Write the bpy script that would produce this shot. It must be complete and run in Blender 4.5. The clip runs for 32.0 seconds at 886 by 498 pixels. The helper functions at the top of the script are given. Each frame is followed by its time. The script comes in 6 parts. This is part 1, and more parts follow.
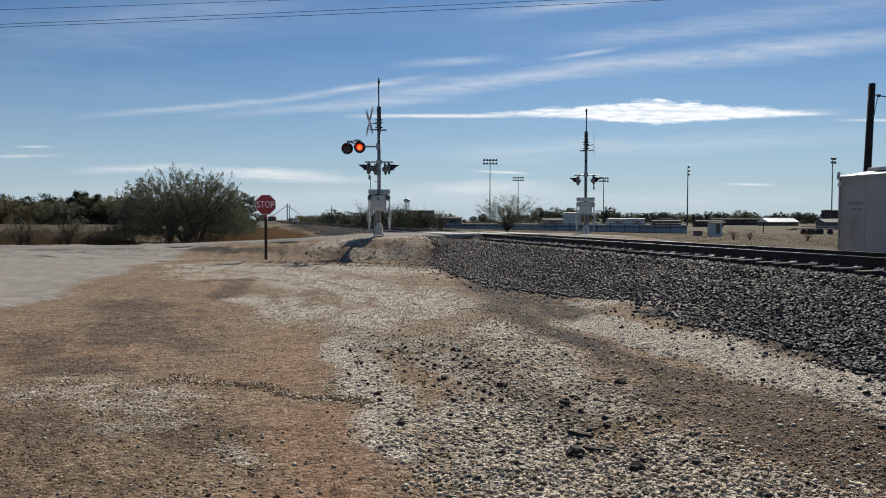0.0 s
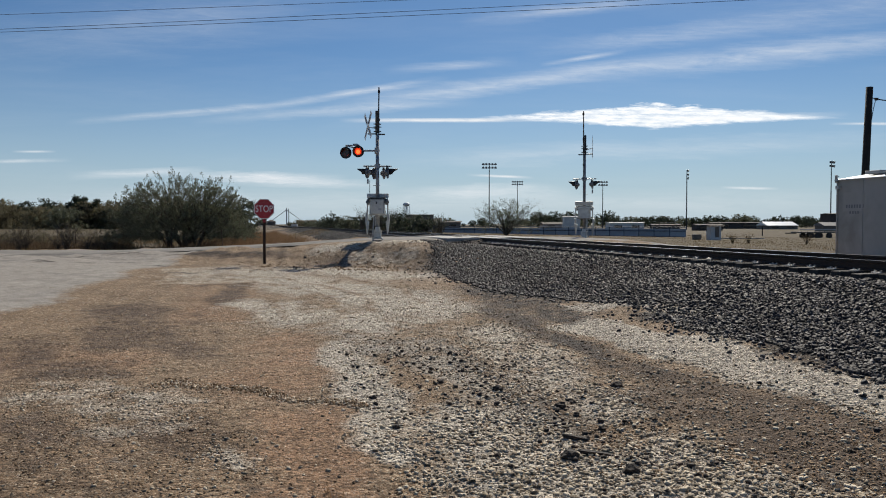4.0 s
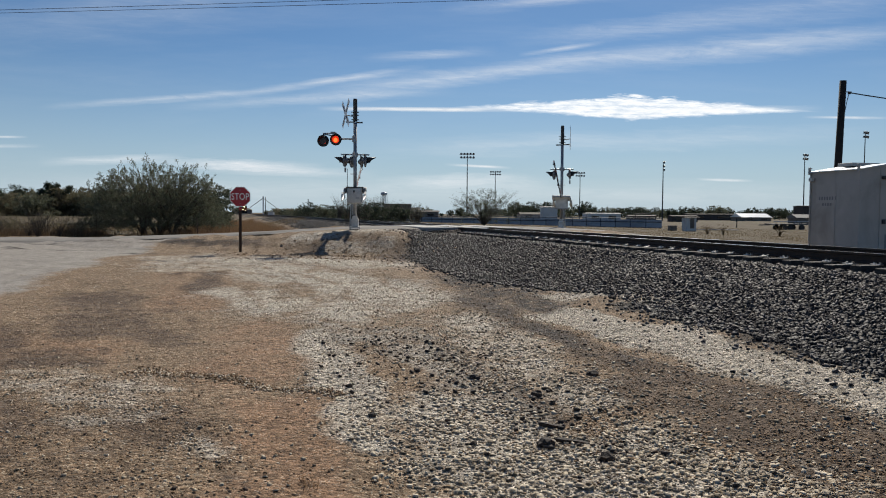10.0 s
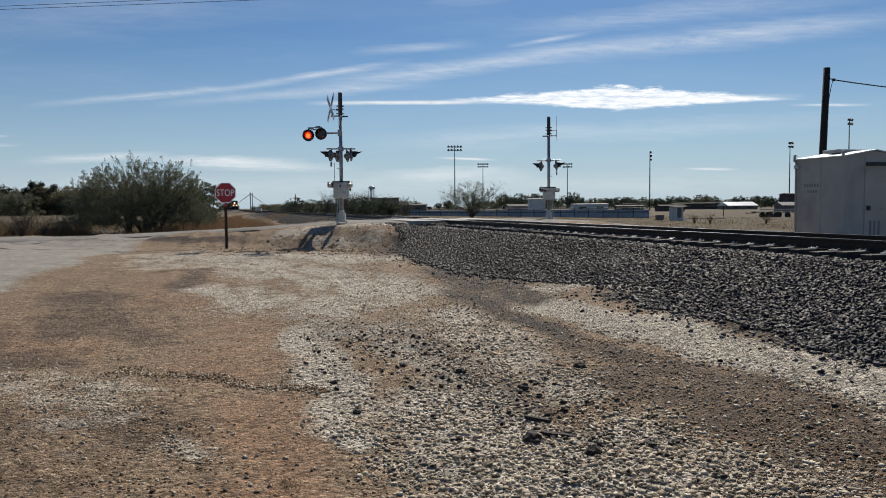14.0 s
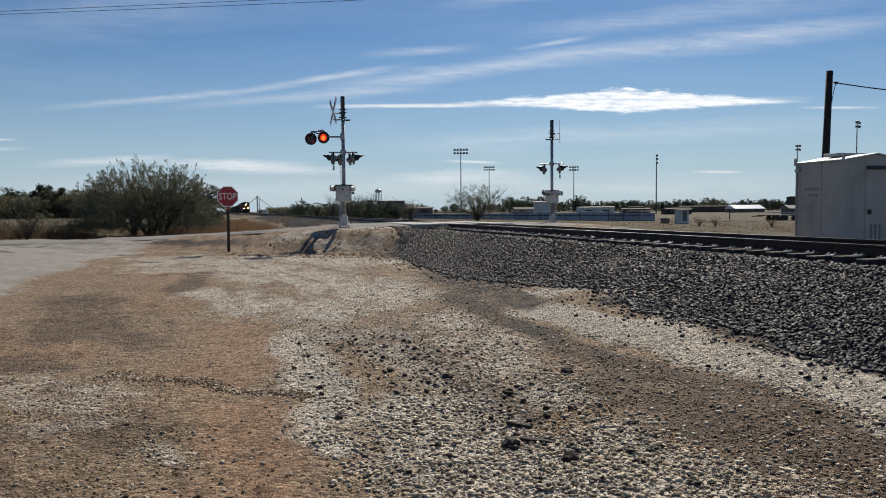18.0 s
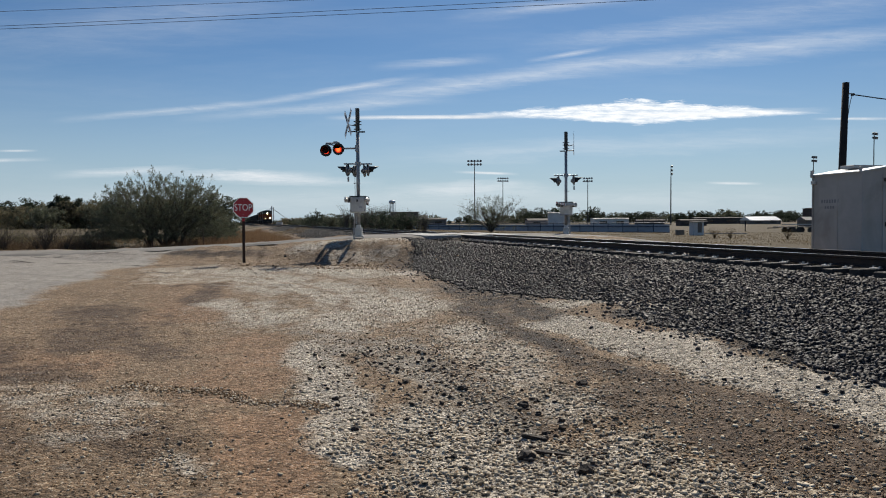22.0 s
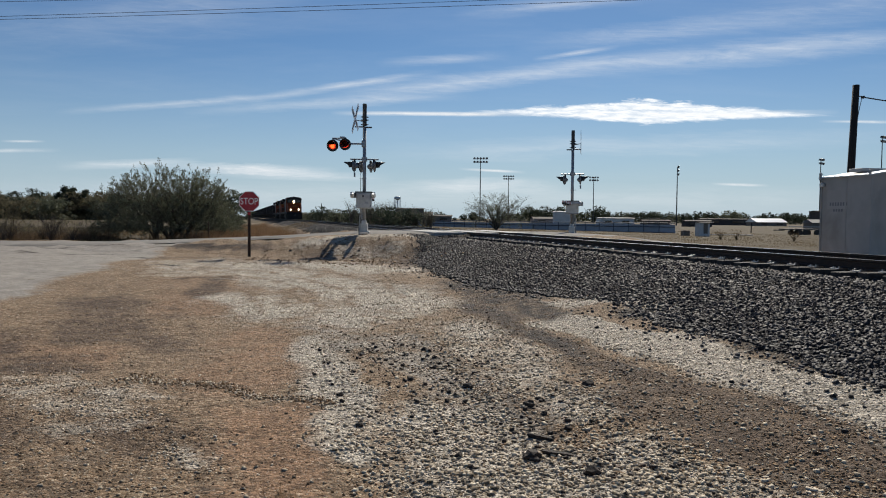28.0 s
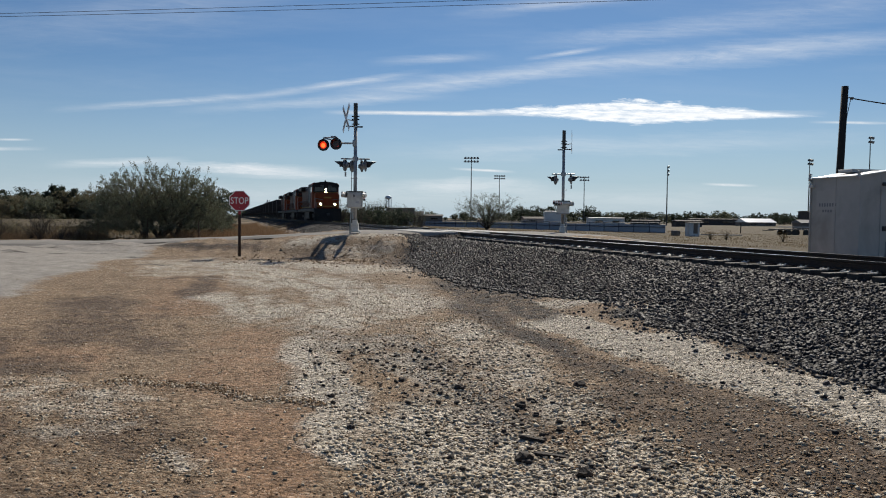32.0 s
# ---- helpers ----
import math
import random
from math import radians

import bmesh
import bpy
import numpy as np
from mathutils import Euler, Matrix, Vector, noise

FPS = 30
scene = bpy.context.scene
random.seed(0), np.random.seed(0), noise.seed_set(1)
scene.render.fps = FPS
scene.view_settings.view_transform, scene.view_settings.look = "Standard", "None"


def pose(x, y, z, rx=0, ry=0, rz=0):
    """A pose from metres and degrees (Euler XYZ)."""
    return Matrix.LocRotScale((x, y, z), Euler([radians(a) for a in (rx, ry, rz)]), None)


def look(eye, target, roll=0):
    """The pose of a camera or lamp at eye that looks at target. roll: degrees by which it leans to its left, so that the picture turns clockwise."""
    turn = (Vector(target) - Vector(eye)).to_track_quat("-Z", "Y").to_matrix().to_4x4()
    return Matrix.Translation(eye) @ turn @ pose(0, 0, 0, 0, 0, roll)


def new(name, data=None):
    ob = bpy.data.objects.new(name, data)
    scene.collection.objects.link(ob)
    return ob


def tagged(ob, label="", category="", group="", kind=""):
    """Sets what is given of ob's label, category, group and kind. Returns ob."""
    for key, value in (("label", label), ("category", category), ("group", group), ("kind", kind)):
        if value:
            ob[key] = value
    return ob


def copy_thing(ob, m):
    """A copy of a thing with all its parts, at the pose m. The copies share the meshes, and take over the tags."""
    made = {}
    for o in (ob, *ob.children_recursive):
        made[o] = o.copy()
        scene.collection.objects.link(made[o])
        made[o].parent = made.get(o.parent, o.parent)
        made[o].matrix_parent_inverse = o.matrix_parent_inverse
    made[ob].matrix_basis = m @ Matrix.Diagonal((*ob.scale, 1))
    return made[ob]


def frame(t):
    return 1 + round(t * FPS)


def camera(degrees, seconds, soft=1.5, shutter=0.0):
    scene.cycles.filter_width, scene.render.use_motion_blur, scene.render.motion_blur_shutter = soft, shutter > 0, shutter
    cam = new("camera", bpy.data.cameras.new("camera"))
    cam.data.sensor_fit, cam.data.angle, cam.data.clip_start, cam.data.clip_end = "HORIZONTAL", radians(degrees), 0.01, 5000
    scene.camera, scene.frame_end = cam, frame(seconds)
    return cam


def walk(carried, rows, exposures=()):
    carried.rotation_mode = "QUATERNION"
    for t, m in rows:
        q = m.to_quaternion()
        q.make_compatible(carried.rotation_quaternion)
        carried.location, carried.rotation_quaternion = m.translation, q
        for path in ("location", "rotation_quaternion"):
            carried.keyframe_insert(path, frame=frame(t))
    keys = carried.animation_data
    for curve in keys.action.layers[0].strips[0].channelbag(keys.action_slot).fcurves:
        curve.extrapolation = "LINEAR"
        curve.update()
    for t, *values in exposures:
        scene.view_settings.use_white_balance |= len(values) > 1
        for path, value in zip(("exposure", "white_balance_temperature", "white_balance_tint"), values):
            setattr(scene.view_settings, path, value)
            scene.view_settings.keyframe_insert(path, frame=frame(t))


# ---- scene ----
cam = camera(60.0, 32.0, soft=1.05)
PATH = [
    (0, (-0.019, -0.091, 1.586), (-0.019, 1.908, 1.51), 0.1),
    (0.5, (-0.019, -0.092, 1.589), (-0.02, 1.906, 1.514), 0.1),
    (1, (-0.014, -0.084, 1.586), (-0.017, 1.915, 1.513), 0.1),
    (1.5, (-0.005, -0.08, 1.587), (-0.006, 1.918, 1.516), 0.0),
    (2, (0.014, -0.075, 1.583), (0.02, 1.924, 1.513), 0.0),
    (2.5, (0.015, -0.086, 1.581), (0.019, 1.913, 1.515), -0.0),
    (3, (0.016, -0.087, 1.581), (0.018, 1.912, 1.516), -0.0),
    (3.5, (0.016, -0.089, 1.581), (0.018, 1.91, 1.516), -0.0),
    (5.5, (0.017, -0.079, 1.573), (0.016, 1.92, 1.507), -0.0),
    (6, (0.02, -0.077, 1.574), (0.019, 1.922, 1.508), -0.0),
    (6.5, (0.012, -0.068, 1.571), (0.013, 1.93, 1.501), -0.1),
    (7, (0.009, -0.065, 1.57), (0.015, 1.933, 1.498), -0.0),
    (7.5, (0.012, -0.048, 1.564), (0.043, 1.95, 1.487), -0.1),
    (8, (0.011, -0.06, 1.571), (0.045, 1.938, 1.491), -0.1),
    (8.5, (0.008, -0.063, 1.568), (0.043, 1.935, 1.485), 0.0),
    (9, (0.009, -0.064, 1.569), (0.055, 1.933, 1.481), 0.1),
    (9.5, (0.016, -0.054, 1.565), (0.069, 1.943, 1.475), 0.3),
    (10, (0.019, -0.06, 1.567), (0.079, 1.937, 1.475), 0.4),
    (10.5, (0.016, -0.071, 1.571), (0.081, 1.926, 1.476), 0.4),
    (11, (0.011, -0.075, 1.568), (0.082, 1.922, 1.471), 0.3),
    (11.5, (0.013, -0.073, 1.568), (0.092, 1.923, 1.468), 0.3),
    (12, (0.022, -0.062, 1.563), (0.102, 1.934, 1.461), 0.2),
    (12.5, (0.028, -0.052, 1.567), (0.114, 1.943, 1.461), 0.1),
    (13, (0.025, -0.04, 1.561), (0.112, 1.955, 1.449), -0.1),
    (13.5, (0.002, -0.009, 1.566), (0.094, 1.986, 1.45), -0.4),
    (14, (0.068, 0.021, 1.564), (0.157, 2.016, 1.454), -0.5),
    (14.5, (0.192, 0.008, 1.56), (0.277, 2.004, 1.45), -0.1),
    (16.5, (0.237, -0.011, 1.572), (0.315, 1.984, 1.463), -0.1),
    (17, (0.242, -0.01, 1.579), (0.317, 1.986, 1.473), -0.2),
    (17.5, (0.249, 0.012, 1.573), (0.325, 2.008, 1.472), -0.3),
    (18, (0.256, 0.005, 1.582), (0.328, 2.001, 1.48), -0.5),
    (18.5, (0.247, -0.01, 1.588), (0.312, 1.986, 1.493), -0.6),
    (19, (0.248, -0.001, 1.584), (0.309, 1.996, 1.495), -0.6),
    (19.5, (0.249, -0.011, 1.588), (0.306, 1.987, 1.504), -0.7),
    (20, (0.256, -0.004, 1.588), (0.313, 1.994, 1.508), -0.7),
    (20.5, (0.258, -0.011, 1.588), (0.314, 1.986, 1.509), -0.8),
    (21, (0.252, -0.025, 1.596), (0.303, 1.973, 1.519), -0.6),
    (21.5, (0.238, -0.036, 1.594), (0.284, 1.962, 1.52), -0.5),
    (22, (0.237, -0.031, 1.596), (0.274, 1.967, 1.523), -0.4),
    (22.5, (0.236, -0.026, 1.596), (0.268, 1.973, 1.524), -0.3),
    (23, (0.235, -0.035, 1.598), (0.266, 1.963, 1.526), -0.2),
    (23.5, (0.233, -0.022, 1.596), (0.263, 1.977, 1.524), -0.1),
    (24, (0.237, -0.015, 1.594), (0.265, 1.983, 1.52), 0.0),
    (24.5, (0.234, -0.018, 1.595), (0.262, 1.981, 1.521), 0.1),
    (25, (0.231, -0.012, 1.595), (0.259, 1.986, 1.519), 0.2),
    (25.5, (0.229, -0.004, 1.594), (0.259, 1.994, 1.518), 0.3),
    (27.5, (0.22, 0.003, 1.596), (0.243, 2.001, 1.516), 0.3),
    (28, (0.212, 0.014, 1.593), (0.237, 2.012, 1.512), 0.5),
    (28.5, (0.204, 0.007, 1.594), (0.229, 2.006, 1.513), 0.5),
    (29, (0.199, 0.005, 1.595), (0.225, 2.004, 1.513), 0.6),
    (29.5, (0.201, 0.008, 1.599), (0.229, 2.007, 1.518), 0.6),
    (30, (0.195, 0.015, 1.597), (0.221, 2.013, 1.516), 0.6),
    (30.5, (0.196, 0.011, 1.602), (0.225, 2.009, 1.518), 0.5),
    (31, (0.199, 0.014, 1.599), (0.227, 2.012, 1.514), 0.5),
    (31.5, (0.199, 0.021, 1.604), (0.229, 2.019, 1.523), 0.5),
    (32, (0.203, 0.034, 1.604), (0.252, 2.032, 1.522), 0.6),
]
walk(cam, [(t, look(eye, target, roll)) for t, eye, target, roll in PATH])

# ---- light ----
SUN_AZ, SUN_EL = radians(14.0), radians(37.0)      # azimuth to the right of +y
to_sun = Vector((math.sin(SUN_AZ) * math.cos(SUN_EL), math.cos(SUN_AZ) * math.cos(SUN_EL), math.sin(SUN_EL)))
sun = new("sun", bpy.data.lights.new("sun", "SUN"))
sun.data.energy, sun.data.angle, sun.data.color = 4.75, radians(0.53), (1.0, 0.925, 0.80)
sun.matrix_world = look(to_sun * 100, (0, 0, 0))
scene.view_settings.exposure = 0.05


def node(tree, kind, x=0, y=0, **values):
    n = tree.nodes.new(kind)
    for key, v in values.items():
        if key in n.inputs:
            n.inputs[key].default_value = v
    return n


def math_node(tree, op, a, b=None, clamp=False):
    n = tree.nodes.new("ShaderNodeMath")
    n.operation, n.use_clamp = op, clamp
    for k, v in enumerate((a, b)):
        if v is None:
            continue
        if isinstance(v, (int, float)):
            n.inputs[k].default_value = v
        else:
            tree.links.new(v, n.inputs[k])
    return n.outputs[0]


def ramp_node(tree, source, stops):
    n = tree.nodes.new("ShaderNodeValToRGB")
    while len(n.color_ramp.elements) < len(stops):
        n.color_ramp.elements.new(0.5)
    for e, (p, c) in zip(n.color_ramp.elements, stops):
        e.position = p
        e.color = (*c, 1) if isinstance(c, tuple) else (c, c, c, 1)
    tree.links.new(source, n.inputs["Fac"])
    return n.outputs["Color"]


def noise_node(tree, vector, scale, detail=4.0, rough=0.55, distortion=0.0):
    n = node(tree, "ShaderNodeTexNoise")
    n.inputs["Scale"].default_value, n.inputs["Detail"].default_value = scale, detail
    n.inputs["Roughness"].default_value, n.inputs["Distortion"].default_value = rough, distortion
    tree.links.new(vector, n.inputs["Vector"])
    return n.outputs["Fac"]


def mix_node(tree, fac, a, b, blend="MIX"):
    n = tree.nodes.new("ShaderNodeMix")
    n.data_type, n.blend_type, n.clamp_factor = "RGBA", blend, True
    fsock = n.inputs[0]
    asock, bsock = n.inputs[6], n.inputs[7]
    for sock, v in ((fsock, fac), (asock, a), (bsock, b)):
        if isinstance(v, (int, float)):
            sock.default_value = v
        elif isinstance(v, tuple):
            sock.default_value = (*v, 1)
        else:
            tree.links.new(v, sock)
    return n.outputs[2]


world = bpy.data.worlds.new("sky")
scene.world = world
world.use_nodes = True
wt = world.node_tree
bg = wt.nodes["Background"]
sky = wt.nodes.new("ShaderNodeTexSky")
sky.sky_type, sky.sun_disc = "NISHITA", False
sky.sun_elevation, sky.sun_rotation = SUN_EL, SUN_AZ
sky.air_density, sky.dust_density, sky.ozone_density, sky.altitude = 1.0, 0.25, 2.0, 300
SKY = 0.048
bg.inputs["Strength"].default_value = SKY

# high cirrus: soft streaks over the whole dome, and a few long bands seen ahead
wc = wt.nodes.new("ShaderNodeTexCoord").outputs["Generated"]
sep = wt.nodes.new("ShaderNodeSeparateXYZ")
wt.links.new(wc, sep.inputs[0])
dome_y = math_node(wt, "MAXIMUM", sep.outputs["Y"], 0.05)
U = math_node(wt, "DIVIDE", sep.outputs["X"], dome_y)
V = math_node(wt, "DIVIDE", sep.outputs["Z"], dome_y)
uv = wt.nodes.new("ShaderNodeCombineXYZ")
wt.links.new(U, uv.inputs[0])
wt.links.new(V, uv.inputs[1])


def stretched(sx, sy, turn):
    m = wt.nodes.new("ShaderNodeMapping")
    m.inputs["Rotation"].default_value = (0, 0, turn)
    m.inputs["Scale"].default_value = (sx, sy, 1)
    wt.links.new(uv.outputs[0], m.inputs["Vector"])
    return m.outputs[0]


def cloud_band(u0, v0, u1, v1, width, strength, ragged, sharp=1.0, taper=0.25):
    """A streak of cloud from (u0, v0) to (u1, v1), in tangents across and up from straight ahead."""
    du, dv = u1 - u0, v1 - v0
    length = math.hypot(du, dv)
    du, dv = du / length, dv / length
    along = math_node(wt, "ADD", math_node(wt, "MULTIPLY", math_node(wt, "SUBTRACT", U, u0), du / length),
                      math_node(wt, "MULTIPLY", math_node(wt, "SUBTRACT", V, v0), dv / length))
    across = math_node(wt, "SUBTRACT", math_node(wt, "MULTIPLY", math_node(wt, "SUBTRACT", V, v0), du),
                       math_node(wt, "MULTIPLY", math_node(wt, "SUBTRACT", U, u0), dv))
    wob = noise_node(wt, stretched(7, 75, -math.atan2(dv, du)), 1.0, 8, 0.72)
    across = math_node(wt, "ADD", across, math_node(wt, "MULTIPLY", math_node(wt, "SUBTRACT", wob, 0.5), ragged))
    ends = math_node(wt, "MULTIPLY", math_node(wt, "DIVIDE", along, taper, True),
                     math_node(wt, "DIVIDE", math_node(wt, "SUBTRACT", 1.0, along), taper, True), True)
    inner = math_node(wt, "SUBTRACT", 1.0, math_node(wt, "DIVIDE", math_node(wt, "ABSOLUTE", across), width), True)
    inner = math_node(wt, "POWER", inner, sharp)
    return math_node(wt, "MULTIPLY", math_node(wt, "MULTIPLY", inner, ends), strength)


bands = [
    cloud_band(-0.49, 0.131, -0.16, 0.158, 0.006, 0.42, 0.010, 1.1, 0.45),     # long contrail
    cloud_band(-0.24, 0.150, 0.012, 0.190, 0.006, 0.46, 0.010, 1.1, 0.4),
    cloud_band(-0.33, 0.133, 0.05, 0.160, 0.008, 0.34, 0.014, 1.1, 0.4),
    cloud_band(-0.16, 0.150, 0.36, 0.218, 0.015, 0.42, 0.022, 1.1, 0.35),
    cloud_band(0.16, 0.190, 0.72, 0.252, 0.02, 0.40, 0.026, 1.1, 0.4),
    cloud_band(-0.08, 0.199, 0.10, 0.210, 0.008, 0.28, 0.016, 1.0, 0.45),
    cloud_band(0.125, 0.205, 0.24, 0.224, 0.004, 0.48, 0.006, 1.0, 0.45),
    cloud_band(0.10, 0.222, 0.46, 0.262, 0.016, 0.22, 0.04, 1.2, 0.4),
    cloud_band(0.02, 0.262, 0.30, 0.292, 0.012, 0.30, 0.02, 1.2, 0.4),
    cloud_band(-0.60, 0.235, -0.10, 0.290, 0.05, 0.16, 0.05, 1.2, 0.4),
    cloud_band(0.30, 0.245, 0.70, 0.300, 0.03, 0.18, 0.05, 1.2, 0.4),
    cloud_band(-0.135, 0.134, 0.14, 0.135, 0.0032, 1.0, 0.003, 0.8, 0.35),      # thin tail of the bright cloud
    cloud_band(0.20, 0.133, 0.53, 0.143, 0.0045, 0.85, 0.008, 0.8, 0.4),
    cloud_band(0.50, 0.130, 0.62, 0.130, 0.0022, 0.7, 0.003, 0.9, 0.4),
    cloud_band(-0.49, 0.062, -0.30, 0.070, 0.007, 0.55, 0.012, 1.0, 0.4),
    cloud_band(-0.36, 0.064, -0.12, 0.058, 0.007, 0.7, 0.02, 0.8, 0.4),
    cloud_band(-0.30, 0.057, -0.05, 0.050, 0.007, 0.50, 0.012, 0.9, 0.4),
    cloud_band(-0.66, 0.080, -0.48, 0.083, 0.0035, 0.45, 0.008, 1.0, 0.4),
    cloud_band(-0.56, 0.094, -0.50, 0.094, 0.002, 0.5, 0.003, 1.0, 0.4),
    cloud_band(0.03, 0.064, 0.12, 0.060, 0.0022, 0.85, 0.003, 0.9, 0.4),
    cloud_band(-0.06, 0.040, 0.17, 0.044, 0.012, 0.50, 0.03, 1.0, 0.4),
    cloud_band(0.36, 0.047, 0.44, 0.046, 0.0022, 0.75, 0.003, 0.9, 0.4),
    cloud_band(-0.10, 0.080, 0.62, 0.112, 0.016, 0.20, 0.04, 1.0, 0.3),
    cloud_band(-0.62, 0.030, 0.60, 0.026, 0.022, 0.22, 0.02, 1.0, 0.2),
]


def lens_cloud(u0, u1, peak, base_v, top, bottom):
    """A bright cloud with a ragged peaked top and a flatter underside."""
    ragged = noise_node(wt, stretched(26, 190, -0.03), 1.0, 8, 0.68, 0.3)
    left = math_node(wt, "DIVIDE", math_node(wt, "SUBTRACT", U, u0), peak - u0, True)
    right = math_node(wt, "DIVIDE", math_node(wt, "SUBTRACT", u1, U), u1 - peak, True)
    swell = math_node(wt, "POWER", math_node(wt, "MINIMUM", left, right), 1.0)
    up = math_node(wt, "SUBTRACT", V, base_v)
    ceil_v = math_node(wt, "MULTIPLY", swell, top)
    floor_v = math_node(wt, "MULTIPLY", math_node(wt, "POWER", swell, 1.4), -bottom)
    shake = math_node(wt, "MULTIPLY", math_node(wt, "SUBTRACT", ragged, 0.5), 0.034)
    above = math_node(wt, "DIVIDE", math_node(wt, "SUBTRACT", math_node(wt, "ADD", ceil_v, math_node(wt, "MULTIPLY", shake, swell)), up), 0.0045, True)
    below = math_node(wt, "DIVIDE", math_node(wt, "SUBTRACT", up, math_node(wt, "ADD", floor_v, math_node(wt, "MULTIPLY", shake, math_node(wt, "MULTIPLY", swell, 0.6)))), 0.004, True)
    streaks = noise_node(wt, stretched(34, 260, 0.10), 1.0, 6, 0.7)
    body = math_node(wt, "MULTIPLY", above, below)
    return math_node(wt, "MULTIPLY", body, ramp_node(wt, streaks, [(0.34, 0.35), (0.56, 1.0)]))


bright = lens_cloud(0.02, 0.54, 0.28, 0.1365, 0.0205, 0.0135)
total = bands[0]
for b in bands[1:]:
    total = math_node(wt, "ADD", total, b)
veil = noise_node(wt, stretched(2.2, 16, 0.12), 1.0, 6, 0.6, 0.4)
veil = math_node(wt, "MULTIPLY", math_node(wt, "SUBTRACT", veil, 0.46, True), 0.22)
total = math_node(wt, "ADD", total, veil, False)
grain = noise_node(wt, stretched(11, 90, 0.06), 1.0, 9, 0.75, 0.8)
total = math_node(wt, "MULTIPLY", total, math_node(wt, "ADD", math_node(wt, "MULTIPLY", grain, 2.6), -0.35), True)
total = math_node(wt, "MULTIPLY", total, math_node(wt, "GREATER_THAN", sep.outputs["Z"], 0.0))
CLOUD = (17.0, 17.6, 18.2)
blue = mix_node(wt, 1.0, sky.outputs[0], (0.695, 0.975, 1.26), "MULTIPLY")
HAZE = (9.5, 11.7, 13.5)
low = math_node(wt, "POWER", math_node(wt, "SUBTRACT", 1.0, math_node(wt, "DIVIDE", math_node(wt, "ABSOLUTE", sep.outputs["Z"]), 0.22), True), 1.6)
hazy = mix_node(wt, math_node(wt, "MULTIPLY", low, 0.9), blue, HAZE)
veiled = mix_node(wt, total, hazy, CLOUD)
skycol = mix_node(wt, bright, veiled, (20.5, 21.0, 21.4))
wt.links.new(skycol, bg.inputs["Color"])


# ---- materials ----
def shade(name, col, rough=0.6, metal=0.0, dark=None, scale=8.0, bump=0.0, bump_scale=60.0, island=0.0, spec=0.5, stain=None, stain_scale=1.2, object_rand=0.0):
    """A surface with grain at two scales: col mottled with dark, larger stains, and fine relief."""
    m = bpy.data.materials.new(name)
    m.use_nodes = True
    t = m.node_tree
    p = t.nodes["Principled BSDF"]
    p.inputs["Roughness"].default_value, p.inputs["Metallic"].default_value = rough, metal
    p.inputs["Specular IOR Level"].default_value = spec
    tc = t.nodes.new("ShaderNodeTexCoord").outputs["Object"]
    dark = dark or tuple(c * 0.62 for c in col)
    f = noise_node(t, tc, scale, 6, 0.62)
    c = mix_node(t, ramp_node(t, f, [(0.32, 0.0), (0.68, 1.0)]), dark, col)
    if stain:
        g = noise_node(t, tc, stain_scale, 4, 0.6, 0.5)
        c = mix_node(t, ramp_node(t, g, [(0.48, 0.0), (0.66, 0.85)]), c, stain)
    if island:
        geo = t.nodes.new("ShaderNodeNewGeometry")
        v = math_node(t, "ADD", math_node(t, "MULTIPLY", geo.outputs["Random Per Island"], island), 1.0 - island / 2)
        c = mix_node(t, 1.0, c, v, "MULTIPLY")
    if object_rand:
        oi = t.nodes.new("ShaderNodeObjectInfo")
        v = math_node(t, "ADD", math_node(t, "MULTIPLY", oi.outputs["Random"], object_rand), 1.0 - object_rand / 2)
        c = mix_node(t, 1.0, c, v, "MULTIPLY")
    t.links.new(c, p.inputs["Base Color"])
    rr = math_node(t, "ADD", math_node(t, "MULTIPLY", math_node(t, "SUBTRACT", f, 0.5), 0.3), rough, True)
    t.links.new(rr, p.inputs["Roughness"])
    if bump:
        b = t.nodes.new("ShaderNodeBump")
        b.inputs["Strength"].default_value, b.inputs["Distance"].default_value = bump, 0.02
        t.links.new(noise_node(t, tc, bump_scale, 5, 0.6), b.inputs["Height"])
        t.links.new(b.outputs[0], p.inputs["Normal"])
    return m


def stones(name, col, dark, tones, rough, spec):
    """Loose stones: each takes its own tone from a ramp."""
    m = shade(name, col, rough, 0, dark, 30, 0.25, 90, spec=spec)
    t = m.node_tree
    p = t.nodes["Principled BSDF"]
    c = p.inputs["Base Color"].links[0].from_socket
    geo = t.nodes.new("ShaderNodeNewGeometry")
    t.links.new(mix_node(t, 1.0, c, ramp_node(t, geo.outputs["Random Per Island"], tones), "MULTIPLY"), p.inputs["Base Color"])
    return m


def leafy(name, col, dark):
    """Leaves that let some light through."""
    m = shade(name, col, 0.65, 0, dark, 3, island=0.8, spec=0.2)
    t = m.node_tree
    p = t.nodes["Principled BSDF"]
    colour = p.inputs["Base Color"].links[0].from_socket
    tr = t.nodes.new("ShaderNodeBsdfTranslucent")
    mx = t.nodes.new("ShaderNodeMixShader")
    mx.inputs[0].default_value = 0.45
    t.links.new(colour, tr.inputs["Color"])
    t.links.new(p.outputs[0], mx.inputs[1])
    t.links.new(tr.outputs[0], mx.inputs[2])
    t.links.new(mx.outputs[0], t.nodes["Material Output"].inputs["Surface"])
    return m


